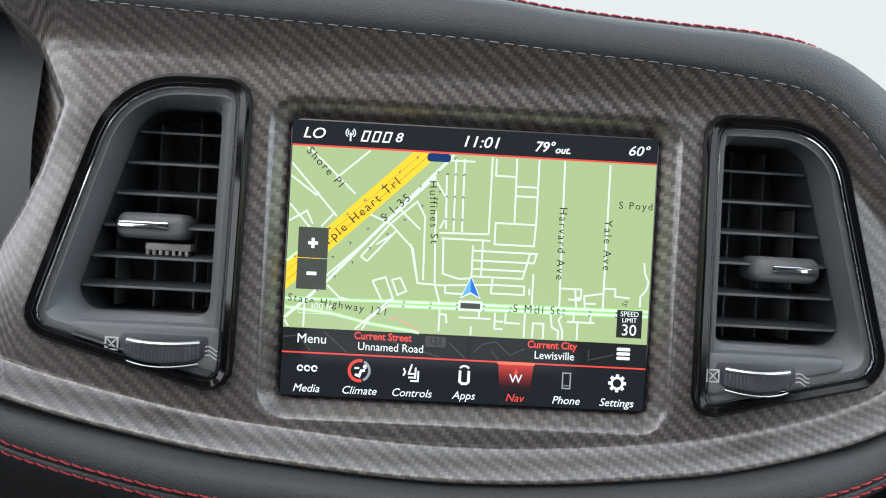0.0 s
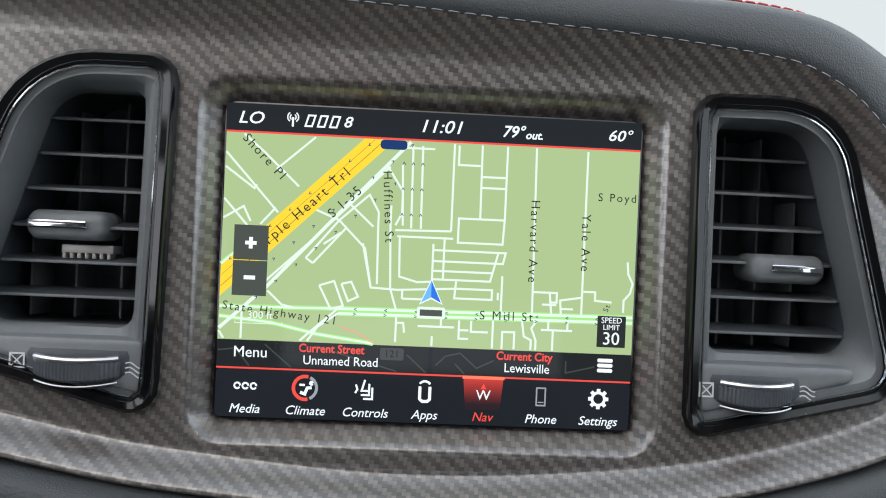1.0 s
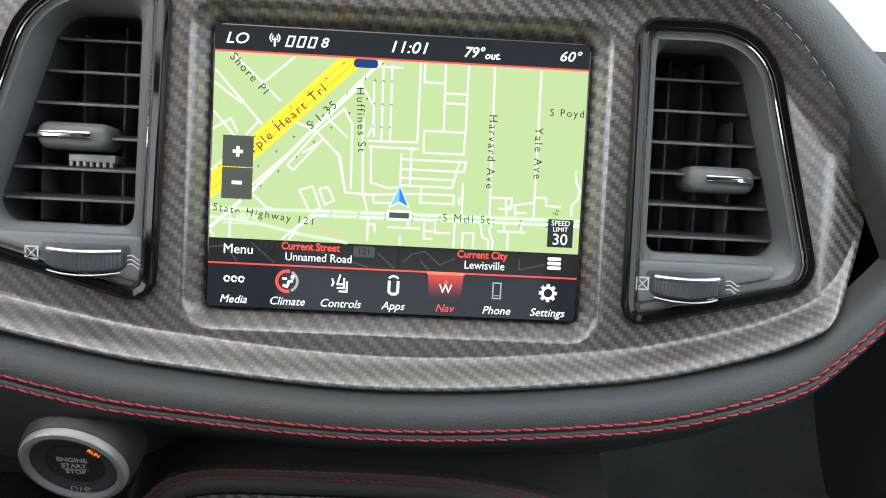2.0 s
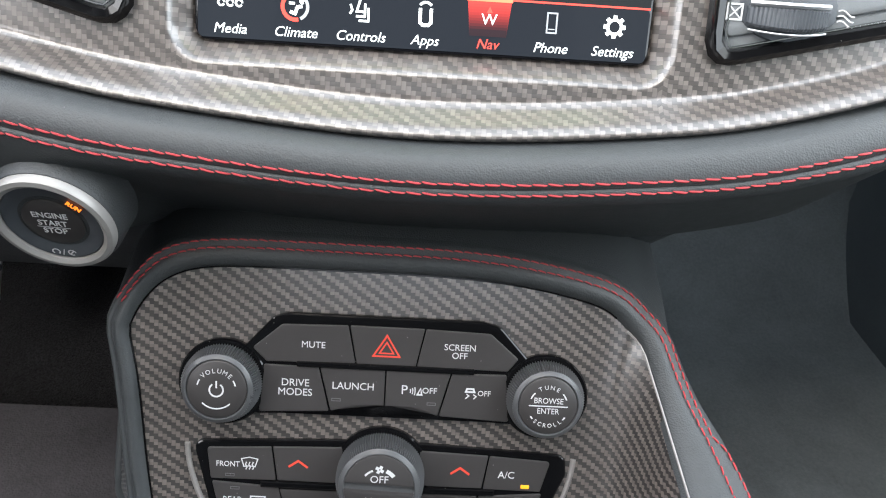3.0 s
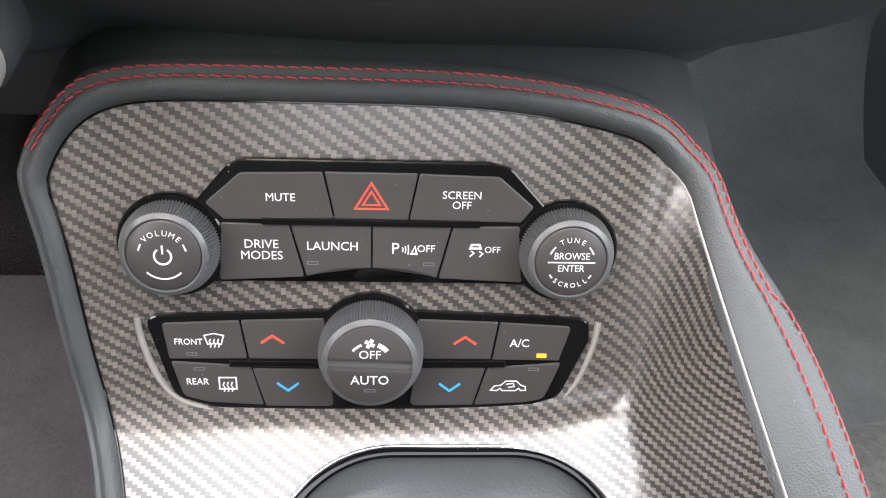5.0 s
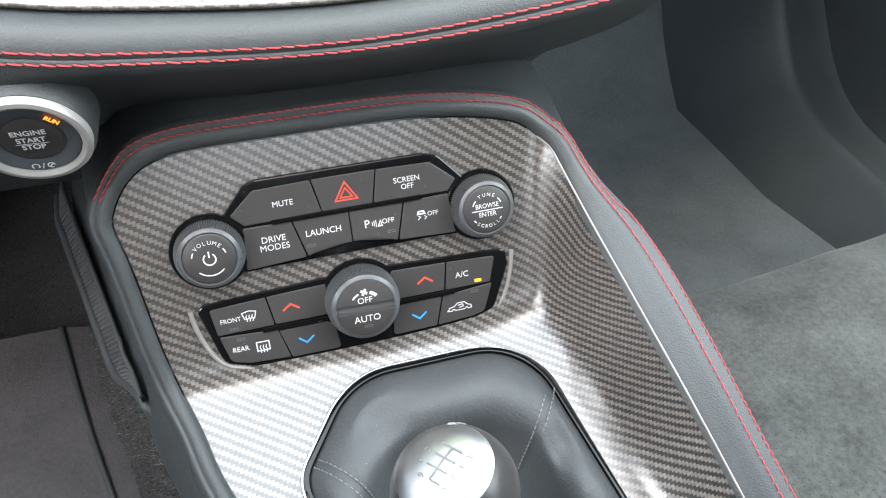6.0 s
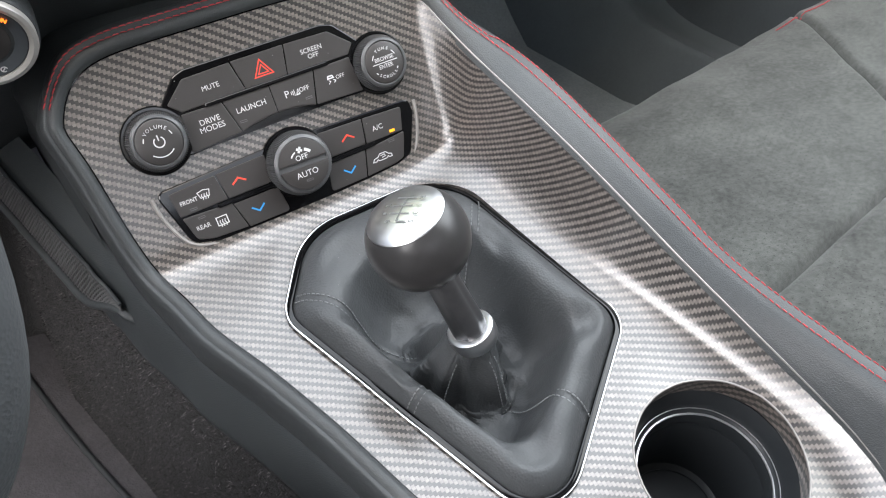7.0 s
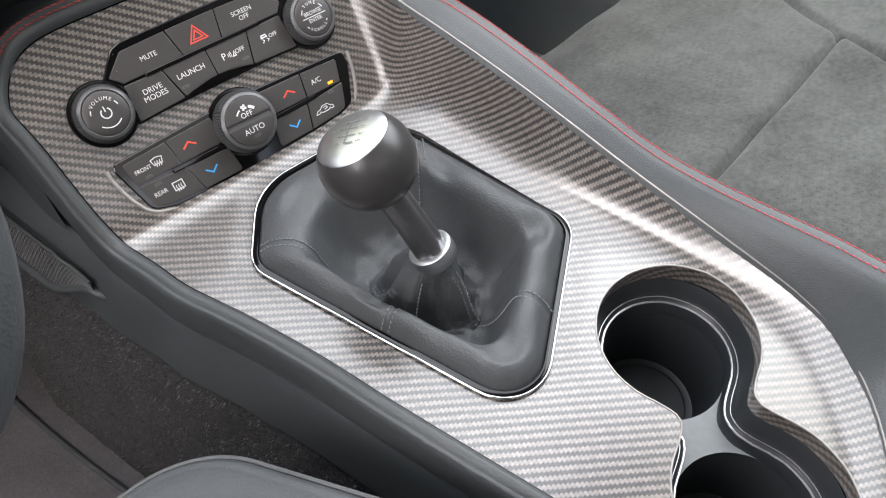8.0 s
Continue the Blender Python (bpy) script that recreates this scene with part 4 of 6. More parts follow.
# status bar
for words, x, size in (("LO", -75.7, 7.0), ("8", -36.4, 6.2), ("11:01", 2.0, 7.4), ("60°", 76.2, 6.4)):
    lettering("status_text", words, size / 1000, x / 1000, 0.0580, 0.0007, UI_WHITE, screen, DASH, slant=0.25, wide=1.12, bold=0.00004)
lettering("status_text", "79°", 0.0066, 0.0318, 0.0575, 0.0007, UI_WHITE, screen, DASH, slant=0.25, wide=1.0, bold=0.0001)
lettering("status_text", "out.", 0.0046, 0.0406, 0.0565, 0.0007, UI_WHITE, screen, DASH, slant=0.25, wide=1.0, bold=0.0001)
bm = bmesh.new()
for q in range(3):
    stroke(bm, [(-0.0535 + q * 0.0050, 0.0558), (-0.0522 + q * 0.0050, 0.0602), (-0.0495 + q * 0.0050, 0.0602), (-0.0508 + q * 0.0050, 0.0558)], 0.0007, 0.0007, close=True)
part("channel_mark", bm, UI_WHITE, screen, DASH, "plain bars in place of a radio mark")
bm = bmesh.new()
stroke(bm, [(-0.0586, 0.0553), (-0.0586, 0.0592)], 0.0008, 0.0007)
for r in (0.0012, 0.0022):
    for a in (0, 180):
        stroke(bm, arc(-0.0586, 0.0592, r, a - 55, a + 55, 8), 0.0005, 0.0007)
part("aerial_mark", bm, UI_WHITE, screen, DASH, "white aerial symbol")
# info strip
lettering("info_text", "Menu", 0.0062, -0.0717, -0.0375, 0.0007, UI_WHITE, screen, DASH)
lettering("info_text", "Current Street", 0.0048, -0.0388, -0.0350, 0.0007, UI_RED, screen, DASH, wide=0.92, bold=0.0001)
lettering("info_text", "Unnamed Road", 0.0053, -0.0349, -0.0399, 0.0007, UI_WHITE, screen, DASH, wide=0.93)
lettering("info_text", "Current City", 0.0048, 0.0406, -0.0350, 0.0007, UI_RED, screen, DASH, wide=0.92, bold=0.0001)
lettering("info_text", "Lewisville", 0.0053, 0.0418, -0.0399, 0.0007, UI_WHITE, screen, DASH, wide=0.93)
for q in range(3):
    area("list_bar", 0.0712, -0.0401 + q * 0.0021, 0.0775, -0.0386 + q * 0.0021, 0.0007, UI_WHITE, "", 0.0005)
# menu bar
for q in range(12):
    area("nav_tile", 0.0160 + 0.0001 * q, -0.0440 - 0.0010 * (q + 1) - 0.0016, 0.0323 - 0.0001 * q, -0.0440 - 0.0010 * q, 0.00040 + q * 0.00001, glow("ui_nav_%s" % "abcdefghijkl"[q], (0.55 * (1 - q / 12) ** 1.6 + 0.009, 0.035 * (1 - q / 12) ** 1.6 + 0.010, 0.024 * (1 - q / 12) ** 1.6 + 0.012), 1.0))
area("nav_line", 0.0155, -0.0449, 0.0328, -0.0437, 0.0006, glow("ui_nav_line", (1.0, 0.16, 0.08), 1.2))
for words, x, mat in (("Media", -73.3, UI_WHITE), ("Climate", -48.7, UI_WHITE), ("Controls", -24.2, UI_WHITE), ("Apps", 0.2, UI_WHITE), ("Nav", 24.1, UI_RED), ("Phone", 48.3, UI_WHITE), ("Settings", 72.2, UI_WHITE)):
    lettering("menu_text", words, 0.0052, x / 1000, -0.0606, 0.0007, mat, screen, DASH, slant=0.25, wide=1.0)
bm = bmesh.new()
for q in range(3):
    stroke(bm, arc(-0.0764 + q * 0.0033, -0.0512, 0.0012, 0, 330, 9), 0.0007, 0.0007)
part("media_mark", bm, UI_WHITE, screen, DASH, "plain rings in place of a radio logo")
bm = bmesh.new()
stroke(bm, arc(-0.0489, -0.0512, 0.0047, 75, 285, 24), 0.0014, 0.0007)
part("climate_arc", bm, UI_RED, screen, DASH, "red part of a dial")
bm = bmesh.new()
stroke(bm, arc(-0.0489, -0.0512, 0.0047, -65, 65, 18), 0.0012, 0.0007)
part("climate_arc", bm, UI_GREY, screen, DASH, "grey part of a dial")
bm = bmesh.new()
stroke(bm, [(-0.0508, -0.0530), (-0.0489, -0.0537), (-0.0480, -0.0512), (-0.0462, -0.0510)], 0.0012, 0.0007)
stroke(bm, arc(-0.0463, -0.0492, 0.0005, 0, 330, 8), 0.0010, 0.0007)
stroke(bm, [(-0.0512, -0.0500), (-0.0490, -0.0500)], 0.0009, 0.0007)
part("climate_mark", bm, UI_WHITE, screen, DASH, "white seat and air symbol")
bm = bmesh.new()
stroke(bm, [(-0.0245, -0.0470), (-0.0258, -0.0515), (-0.0232, -0.0515)], 0.0008, 0.0007)
stroke(bm, [(-0.0227, -0.0485), (-0.0227, -0.0532), (-0.0260, -0.0532)], 0.0008, 0.0007)
stroke(bm, [(-0.0214, -0.0500), (-0.0214, -0.0548), (-0.0250, -0.0548)], 0.0008, 0.0007)
stroke(bm, [(-0.0282, -0.0490), (-0.0275, -0.0510), (-0.0284, -0.0525)], 0.0008, 0.0007)
part("controls_mark", bm, UI_WHITE, screen, DASH, "white seat controls symbol")
bm = bmesh.new()
stroke(bm, [(-0.0019, -0.0488), (-0.0019, -0.0540), (-0.0008, -0.0549), (0.0012, -0.0549), (0.0022, -0.0540), (0.0022, -0.0488)], 0.0012, 0.0007)
stroke(bm, arc(0.0001, -0.0492, 0.0026, 35, 145, 10), 0.0009, 0.0007)
part("apps_mark", bm, UI_WHITE, screen, DASH, "white app symbol")
lettering("nav_mark", "W", 0.0058, 0.0243, -0.0516, 0.0007, UI_WHITE, screen, DASH)
bm = bmesh.new()
bm.faces.new([bm.verts.new((0.0243 + x, -0.0480 + y, 0.0007)) for x, y in ((-0.0012, -0.001), (0.0012, -0.001), (0, 0.0014))])
part("nav_mark", bm, UI_RED, screen, DASH, "red compass tip")
bm = bmesh.new()
stroke(bm, [(0.0464, -0.0476), (0.0464, -0.0548), (0.0500, -0.0548), (0.0500, -0.0476)], 0.0006, 0.0007, close=True)
stroke(bm, [(0.0470, -0.0535), (0.0494, -0.0535)], 0.0004, 0.0007)
part("phone_mark", bm, UI_GREY, screen, DASH, "grey phone symbol")
bm = bmesh.new()
stroke(bm, arc(0.0722, -0.0512, 0.0026, 0, 345, 23), 0.0011, 0.0007, close=True)
for q in range(8):
    a = radians(q * 45)
    stroke(bm, [(0.0722 + 0.0028 * math.cos(a), -0.0512 + 0.0028 * math.sin(a)), (0.0722 + 0.0042 * math.cos(a), -0.0512 + 0.0042 * math.sin(a))], 0.0015, 0.00072)
part("settings_mark", bm, UI_WHITE, screen, DASH, "white cog symbol")

# ---- start button ----
START = DASH @ Matrix.Translation((-0.1375, -0.1358, 0.0130)) @ Matrix.Rotation(radians(34), 4, "X") @ Matrix.Rotation(radians(-3), 4, "Y") @ Matrix.Scale(0.95, 4)
start = thing("start_button", "round engine start button with a satin silver ring", "start button", START)
part("housing", turned(bmesh.new(), [(0.0272, -0.018), (0.0264, -0.0022), (0.0254, -0.0004), (0.0200, 0.0002)]), LEATHER, start, START, "black housing in the dashboard")
part("silver_ring", turned(bmesh.new(), [(0.0250, -0.004), (0.0250, 0.0022), (0.0242, 0.0034), (0.0222, 0.0038), (0.0204, 0.0026), (0.0202, -0.002)], cap_first=False, cap_last=False), SILVER_RING, start, START, "satin silver ring")
part("bezel", turned(bmesh.new(), [(0.0203, -0.002), (0.0203, 0.0014), (0.0196, 0.0018), (0.0150, 0.0008), (0.0130, -0.0004), (0.0128, -0.0020)]), DARK_PLASTIC, start, START, "dark inner bezel")
cap = part("button_cap", turned(bmesh.new(), [(0.0124, -0.003), (0.0124, 0.0006), (0.0116, 0.0012), (0.0060, 0.0009), (0.0010, 0.0008)]), BUTTON, start, START, "dark push button")
for q, words in enumerate(("ENGINE", "START", "STOP")):
    lettering("button_label", words, 0.0041, 0.0, 0.0044 - 0.0044 * q, 0.0016, WHITE_INK, cap, START, bold=0.00005)
bm = bmesh.new()
stroke(bm, [(-0.0068, -0.0022), (0.0068, -0.0022)], 0.0004, 0.0016)
part("button_rule", bm, WHITE_INK, cap, START)
lettering("run_lamp", "RUN", 0.0030, 0.0118, 0.0112, 0.0020, ORANGE, start, START, turn=-42, bold=0.00012, label="orange lit lettering")
bm = bmesh.new()
stroke(bm, arc(-0.0032, -0.0163, 0.0015, -50, 230, 12), 0.0006, 0.0024)
stroke(bm, [(-0.0006, -0.0180), (0.0006, -0.0146)], 0.0005, 0.0024)
stroke(bm, arc(0.0034, -0.0163, 0.0015, 0, 300, 12), 0.0006, 0.0024)
stroke(bm, [(0.0026, -0.0172), (0.0042, -0.0154)], 0.0006, 0.0024)
part("ignition_mark", bm, WHITE_INK, start, START, "white ignition symbols")


# ---- centre console ----
console = thing("centre_console", "centre console with satin carbon-weave top and leather edges", "console", Matrix.Translation((0, -0.2, 0.0)))
INTO_SLICE = SLICE.inverted() @ DECK


def deck_base(y):
    """The height of the console's middle line: the steep switch panel running into the deck."""
    p = 0.4390 + 1.6997 * (y + 0.0676)
    d = 0.354 + 0.1584 * (y + 0.165)
    return 0.5 * (p + d + math.sqrt((p - d) ** 2 + 0.0105**2))


def deck_left(y):
    return curve_through(-y, [0.05, 0.065, 0.0772, 0.102, 0.136, 0.162, 0.1996, 0.246, 0.296, 0.377, 0.52],
                         [-0.1235, -0.122, -0.118, -0.1127, -0.1015, -0.0945, -0.0790, -0.0625, -0.0480, -0.0230, 0.022])


def deck_crease(y):
    return curve_through(-y, [0.05, 0.08, 0.113, 0.15, 0.188, 0.248, 0.28, 0.323, 0.35, 0.379, 0.40, 0.424, 0.46, 0.49, 0.52],
                         [0.0955, 0.0932, 0.0938, 0.1005, 0.1100, 0.1240, 0.1315, 0.1415, 0.1465, 0.1500, 0.1490, 0.1425, 0.1160, 0.083, 0.040])


def ridge_x(y):
    return curve_through(-y, [0.05, 0.060, 0.065, 0.0708, 0.085, 0.1127, 0.148, 0.20, 0.251, 0.28, 0.323, 0.35, 0.379, 0.40, 0.424, 0.46, 0.49, 0.52],
                         [0.0930, 0.0980, 0.1010, 0.1040, 0.1085, 0.1145, 0.1195, 0.1285, 0.1378, 0.1437, 0.1525, 0.1575, 0.1612, 0.1612, 0.1565, 0.1330, 0.100, 0.058])


def ridge_z(y):
    return max(deck_base(y) + 0.0005, curve_through(-y, [0.05, 0.060, 0.065, 0.0708, 0.085, 0.1127, 0.148, 0.20, 0.251, 0.28, 0.323, 0.35, 0.379, 0.424, 0.46, 0.49, 0.52],
                                               [0.4725, 0.4590, 0.4530, 0.4470, 0.4380, 0.4265, 0.4175, 0.4010, 0.3820, 0.3699, 0.3534, 0.3438, 0.3352, 0.3255, 0.3188, 0.3136, 0.308]))


def deck_point(y, a):
    """The carbon top at a slice y, from its left edge (a = 0) to the ridge (a = 1)."""
    xl, xc, xr = deck_left(y), deck_crease(y), ridge_x(y)
    x = xl + (xr - xl) * a
    z = deck_base(y)
    w = max(0.010, xr - xc)
    q = (x - xc) / w
    soft = 0.42 + 0.34 * smooth01((-y - 0.10) / 0.06) - 0.16 * smooth01((-y - 0.30) / 0.08)
    f = lambda s: 0.5 * (s + math.sqrt(s * s + soft * soft))
    k = (f(q) - f(-3.0)) / (f(1.0) - f(-3.0))
    return Vector((x, y, z + (ridge_z(y) - z) * k))


def panel_top(a):
    """The slice at which the switch panel's upper edge lies."""
    s = abs(2 * a - 1)
    v = 0.0338 - (0.0300 * s**8.0 if a < 0.5 else 0.0140 * s**3 + 0.0160 * s**30)
    return -0.0676 + 0.5071 * v


BOOT_RIM = rounded([(-0.0600, -0.0100, 0.022), (-0.0240, 0.0405, 0.046), (0.0800, 0.0405, 0.042), (0.1116, -0.1084, 0.022), (0.0007, -0.1907, 0.027)], 10)
BOOT_MIDDLE = (0.028, -0.070)


def cup_outline(grow=0.0):
    """Two round cup wells run together into one opening."""
    def gap(x, y):
        a = math.hypot(x - 0.0985, y + 0.2010) - 0.0455 - grow
        b = math.hypot(x - 0.0590, y + 0.2870) - 0.0455 - grow
        k = 0.027
        h = max(0.0, min(1.0, 0.5 + 0.5 * (b - a) / k))
        return b + (a - b) * h - k * h * (1 - h)
    cx, cy, out = 0.0788, -0.2440, []
    for q in range(120):
        t = 2 * math.pi * q / 120
        r = 0.0
        while gap(cx + r * math.cos(t), cy + r * math.sin(t)) < 0 and r < 0.2:
            r += 0.0004
        out.append(Vector((cx + r * math.cos(t), cy + r * math.sin(t))))
    return out


def deck_tool(outline, lo, hi):
    bm = bmesh.new()
    rings(bm, [[INTO_SLICE @ p for p in lift(outline, lo)], [INTO_SLICE @ p for p in lift(outline, hi)]], True, True)
    layer = bm.loops.layers.uv.verify()
    m = INTO_SLICE.inverted()
    cx = sum(p.x for p in outline) / len(outline)
    cy = sum(p.y for p in outline) / len(outline)
    for f in bm.faces:
        for lp in f.loops:
            p = m @ lp.vert.co
            lp[layer].uv = (math.atan2(p.y - cy, p.x - cx) * 0.055, p.z)
    bmesh.ops.recalc_face_normals(bm, faces=bm.faces)
    return bm


RIM_FINE = polar(BOOT_RIM, *BOOT_MIDDLE, 160)


def carbon_deck():
    n = 128
    cols = [0.62 * (0.5 - 0.5 * math.cos(math.pi * i / n)) + 0.38 * i / n for i in range(n + 1)]
    rows, uvs = [], []
    low = [-0.1050 - 0.0028 * k for k in range(9)] + [-0.1274 - 0.3926 * k / 112 for k in range(1, 113)]
    run = {-0.1050: 0.0}
    ys = [-0.1050] + low[1:]
    for y0, y1 in zip(ys, ys[1:]):
        run[y1] = run[y0] - math.hypot(y1 - y0, deck_base(y1) - deck_base(y0))
    for j in range(22):
        row = [deck_point(panel_top(a) + (-0.1050 - panel_top(a)) * j / 21, a) for a in cols]
        rows.append(row)
        uvs.append([[0, (p.y + 0.1050) / 0.5071] for p in row])
    for y in low[1:]:
        row = [deck_point(y, a) for a in cols]
        rows.append(row)
        uvs.append([[0, run[y]] for p in row])
    # on the side wall the cloth runs on level from the panel
    for j, row in enumerate(rows):
        for i, p in enumerate(row):
            rise = 0.862 * (p.z - deck_base(p.y)) * smooth01((p.y + 0.27) / 0.165)
            uvs[j][i][1] = rise + ((p.y + 0.1050) * 1.972 if j < 22 else uvs[j][i][1])
    for row, uv in zip(rows, uvs):
        u = row[0].x
        for i, p in enumerate(row):
            if i:
                d = p - row[i - 1]
                u += math.hypot(d.x, d.z if p.x > 0.06 else 0)
            uv[i][0] = u
    back = INTO_SLICE.inverted()
    for row in rows:
        for p in row:
            q = back @ p
            if -0.085 < q.x < 0.135 and -0.215 < q.y < 0.065:
                gap = min(math.hypot(q.x - c.x, q.y - c.y) for c in RIM_FINE)
                if gap < 0.015:
                    p.z -= 0.0008 * smooth01(1 - gap / 0.015)
    edge = [r[0] for r in rows][::-1] + rows[0][1:-1] + [r[-1] for r in rows]
    me = finish(solid_sheet(bmesh.new(), rows, uvs, Vector((0, 0.006, -0.012))), "deck", CARBON_DECK)
    return cut(me, [deck_tool(inset(BOOT_RIM, 0.0015), -0.06, 0.04), deck_tool(cup_outline(), -0.05, 0.05)]), edge, len(rows), n


deck_mesh, EDGE, NR, NC = carbon_deck()
carbon_top = part("carbon_top", deck_mesh, CARBON_DECK, console, SLICE, "satin carbon-weave panel round switches and gear lever")

# the leather edge: left side, over the top, and the tall bolster on the passenger's side
LIP = [(-0.0015, -0.0030), (0.0002, 0.0006), (0.0023, 0.0031), (0.0048, 0.0040), (0.0072, 0.0034), (0.0085, 0.0023), (0.0097, 0.0014), (0.0111, 0.0018), (0.0125, 0.0009),
       (0.0145, -0.0030), (0.0160, -0.0100), (0.0172, -0.0200), (0.0165, -0.0300), (0.0130, -0.0330)]


def pad_height(y):
    """How far the bolster's crown stands over the ridge."""
    return curve_through(-y, [0.04, 0.07, 0.15, 0.20, 0.25, 0.30, 0.35, 0.40, 0.440, 0.452, 0.47, 0.52], [0.0040, 0.0042, 0.0046, 0.0050, 0.0052, 0.0065, 0.0170, 0.0340, 0.050, 0.018, 0.014, 0.012])


def edge_frames():
    """Places on the carbon's edge, with outward and upward directions and a growth for the bolster."""
    out = []
    keep = EDGE[::2]
    k = len(keep)
    for i, p in enumerate(keep):
        t = (keep[min(k - 1, i + 1)] - keep[max(0, i - 1)]).normalized()
        f = smooth01((p.y + 0.125) / 0.03)
        up = Vector((0, -0.8619 * f - 0.1564 * (1 - f), 0.5071 * f + 0.9877 * (1 - f)))
        right = smooth01((p.x - 0.085) / 0.03)
        up = up.lerp(Vector((0, -0.35, 1)).normalized(), right).normalized()
        side = up.cross(t).normalized()
        g = smooth01((p.x - 0.104) / 0.01) * smooth01((-p.y - 0.066) / 0.06)
        out.append((p, side, up, g))
    for _ in range(26):
        calm = [out[0]]
        for a, b, c in zip(out, out[1:], out[2:]):
            calm.append((b[0], (a[1] + b[1] * 2 + c[1]).normalized(), (a[2] + b[2] * 2 + c[2]).normalized(), (a[3] + 2 * b[3] + c[3]) / 4))
        out = calm + [out[-1]]
    return out


FRAMES = [q for q in edge_frames() if not (q[0].x > 0.06 and q[0].y < -0.500)]


def lip_place(q, o, n):
    p, side, up, g = q
    tall = pad_height(p.y)
    if n > 0:
        pad = tall * table(o, [0.0, 0.0023, 0.0048, 0.0072, 0.0085, 0.0097, 0.0111, 0.0125], [0.1, 0.32, 0.60, 0.84, 0.90, 0.92, 0.98, 0.97])
    else:
        pad = n if o < 0 else tall + n * (tall + 0.066) / 0.033
    rise = n * (1 - g) + g * pad
    wide = 1.0 + g * (0.22 + 0.40 * smooth01((-p.y - 0.055) / 0.07) * smooth01((0.30 + p.y) / 0.16) + 0.35 * smooth01((-p.y - 0.20) / 0.2)) - 0.20 * smooth01((-side.x - 0.4) / 0.4)
    return p + side * (o * wide + (0.004 * g if o > 0.012 else 0.0)) + up * rise


bm = bmesh.new()
sheet(bm, [[lip_place(q, o, n) for q in FRAMES] for o, n in LIP])
lip = part("leather_edge", bm, LEATHER, console, SLICE, "padded black leather edge and bolster", 60)
for o, n in ((0.0085, 0.0026), (0.0118, 0.0017)):
    run = [lip_place(q, o + (0.0106 + 0.45 * (o - 0.0085) - o) * q[3], n) for q in FRAMES if not (q[0].x < 0.06 and q[0].y < -0.0605) and q[0].y > -0.440]
    part("stitching", stitches(run, Vector((0, -0.4, 0.9)).normalized(), 0.0037, 0.0005, 0.00036, 0.06), RED_THREAD, lip, SLICE, "red double stitching")
# end of the bolster, and the armrest behind it
end = FRAMES[-1]
bm = bmesh.new()
f = bm.faces.new([bm.verts.new(lip_place(end, o, n)) for o, n in LIP])
part("bolster_end", bm, LEATHER, lip, SLICE, "folded leather end of the bolster")

# the joint along the carbon's edge: dark beside the driver, a pale lacquered edge by the bolster
bm = bmesh.new()
tube(bm, [p + up * 0.0004 for p, s, up, g in FRAMES if p.x < (0.092 if p.y > -0.3 else 0.05)], 0.00050, 6)
part("edge_joint", bm, GLOSS, console, SLICE, "dark joint between carbon and leather")
bm = bmesh.new()
tube(bm, [p - side * 0.0006 + up * 0.0007 for p, side, up, g in FRAMES if p.x > (0.096 if p.y > -0.3 else 0.05)], 0.00055, 6)
part("edge_lip", bm, LACQUER, console, SLICE, "pale lacquered edge of the carbon panel")

# side walls down to the tunnel
def side_place(y, o, d):
    """A place on the driver's side of the console: o outwards, d downwards."""
    x = deck_left(y) - 0.011 if y < -0.057 else -0.1345 - 0.24 * (min(y, 0.06) + 0.057)
    return Vector((x - o, y, 0.354 + 0.1584 * (y + 0.165) + d))


SIDE_YS = [0.40 - 0.90 * i / 150 for i in range(151)]
bm = bmesh.new()
sheet(bm, [[side_place(y, o, d) for y in SIDE_YS] for o, d in ((-0.010, -0.010), (0.0005, -0.022), (0.0040, -0.030), (0.0068, -0.040), (0.0100, -0.055), (0.0130, -0.070), (0.0135, -0.074), (0.0105, -0.078))])
part("side_panel", bm, VINYL, console, SLICE, "black moulded side of the console", 60)
bm = bmesh.new()
rows = [[side_place(y, o + 0.0012 * noise.noise(Vector((y * 60, d * 60, 0))), d) for y in SIDE_YS] for o, d in
        ((0.0090, -0.066), (0.0120, -0.078), (0.0150, -0.090), (0.019, -0.110), (0.026, -0.140), (0.035, -0.180), (0.044, -0.235), (0.051, -0.300), (0.070, -0.355), (0.16, -0.370), (0.34, -0.370))]
sheet(bm, rows)
carpet = part("tunnel_carpet", bm, CARPET, console, SLICE, "fuzzy charcoal carpet on the tunnel's side", 80)
# the pile: short loose fibres that stand off the carpet
rng = random.Random(11)
vs, fs = [], []
for _ in range(22000):
    j, i = min(8, int(9 * rng.random() ** 0.8)), rng.randrange(45, 142)
    a, b, c = rows[j][i], rows[j][i + 1], rows[j + 1][i]
    p = a + (b - a) * rng.random() + (c - a) * rng.random()
    n = (b - a).cross(c - a).normalized()
    n = n if n.x < 0 else -n
    t = Vector((rng.uniform(-1, 1), rng.uniform(-1, 1), rng.uniform(-1, 1)))
    tip = p + (n * 0.6 + t * 0.8).normalized() * rng.uniform(0.0012, 0.0036)
    w = t.cross(n).normalized() * 0.00028
    k = len(vs)
    vs += [p - w, p + w, tip]
    fs.append((k, k + 1, k + 2))
me = bpy.data.meshes.new("carpet_fuzz")
me.from_pydata(vs, [], fs)
me.materials.append(FIBRE)
tagged(part("carpet_fuzz", me, FIBRE, carpet, SLICE, "loose charcoal fibres"), kind="stuff")
bm = bmesh.new()
right = [q for q in FRAMES if q[0].x > 0.10]
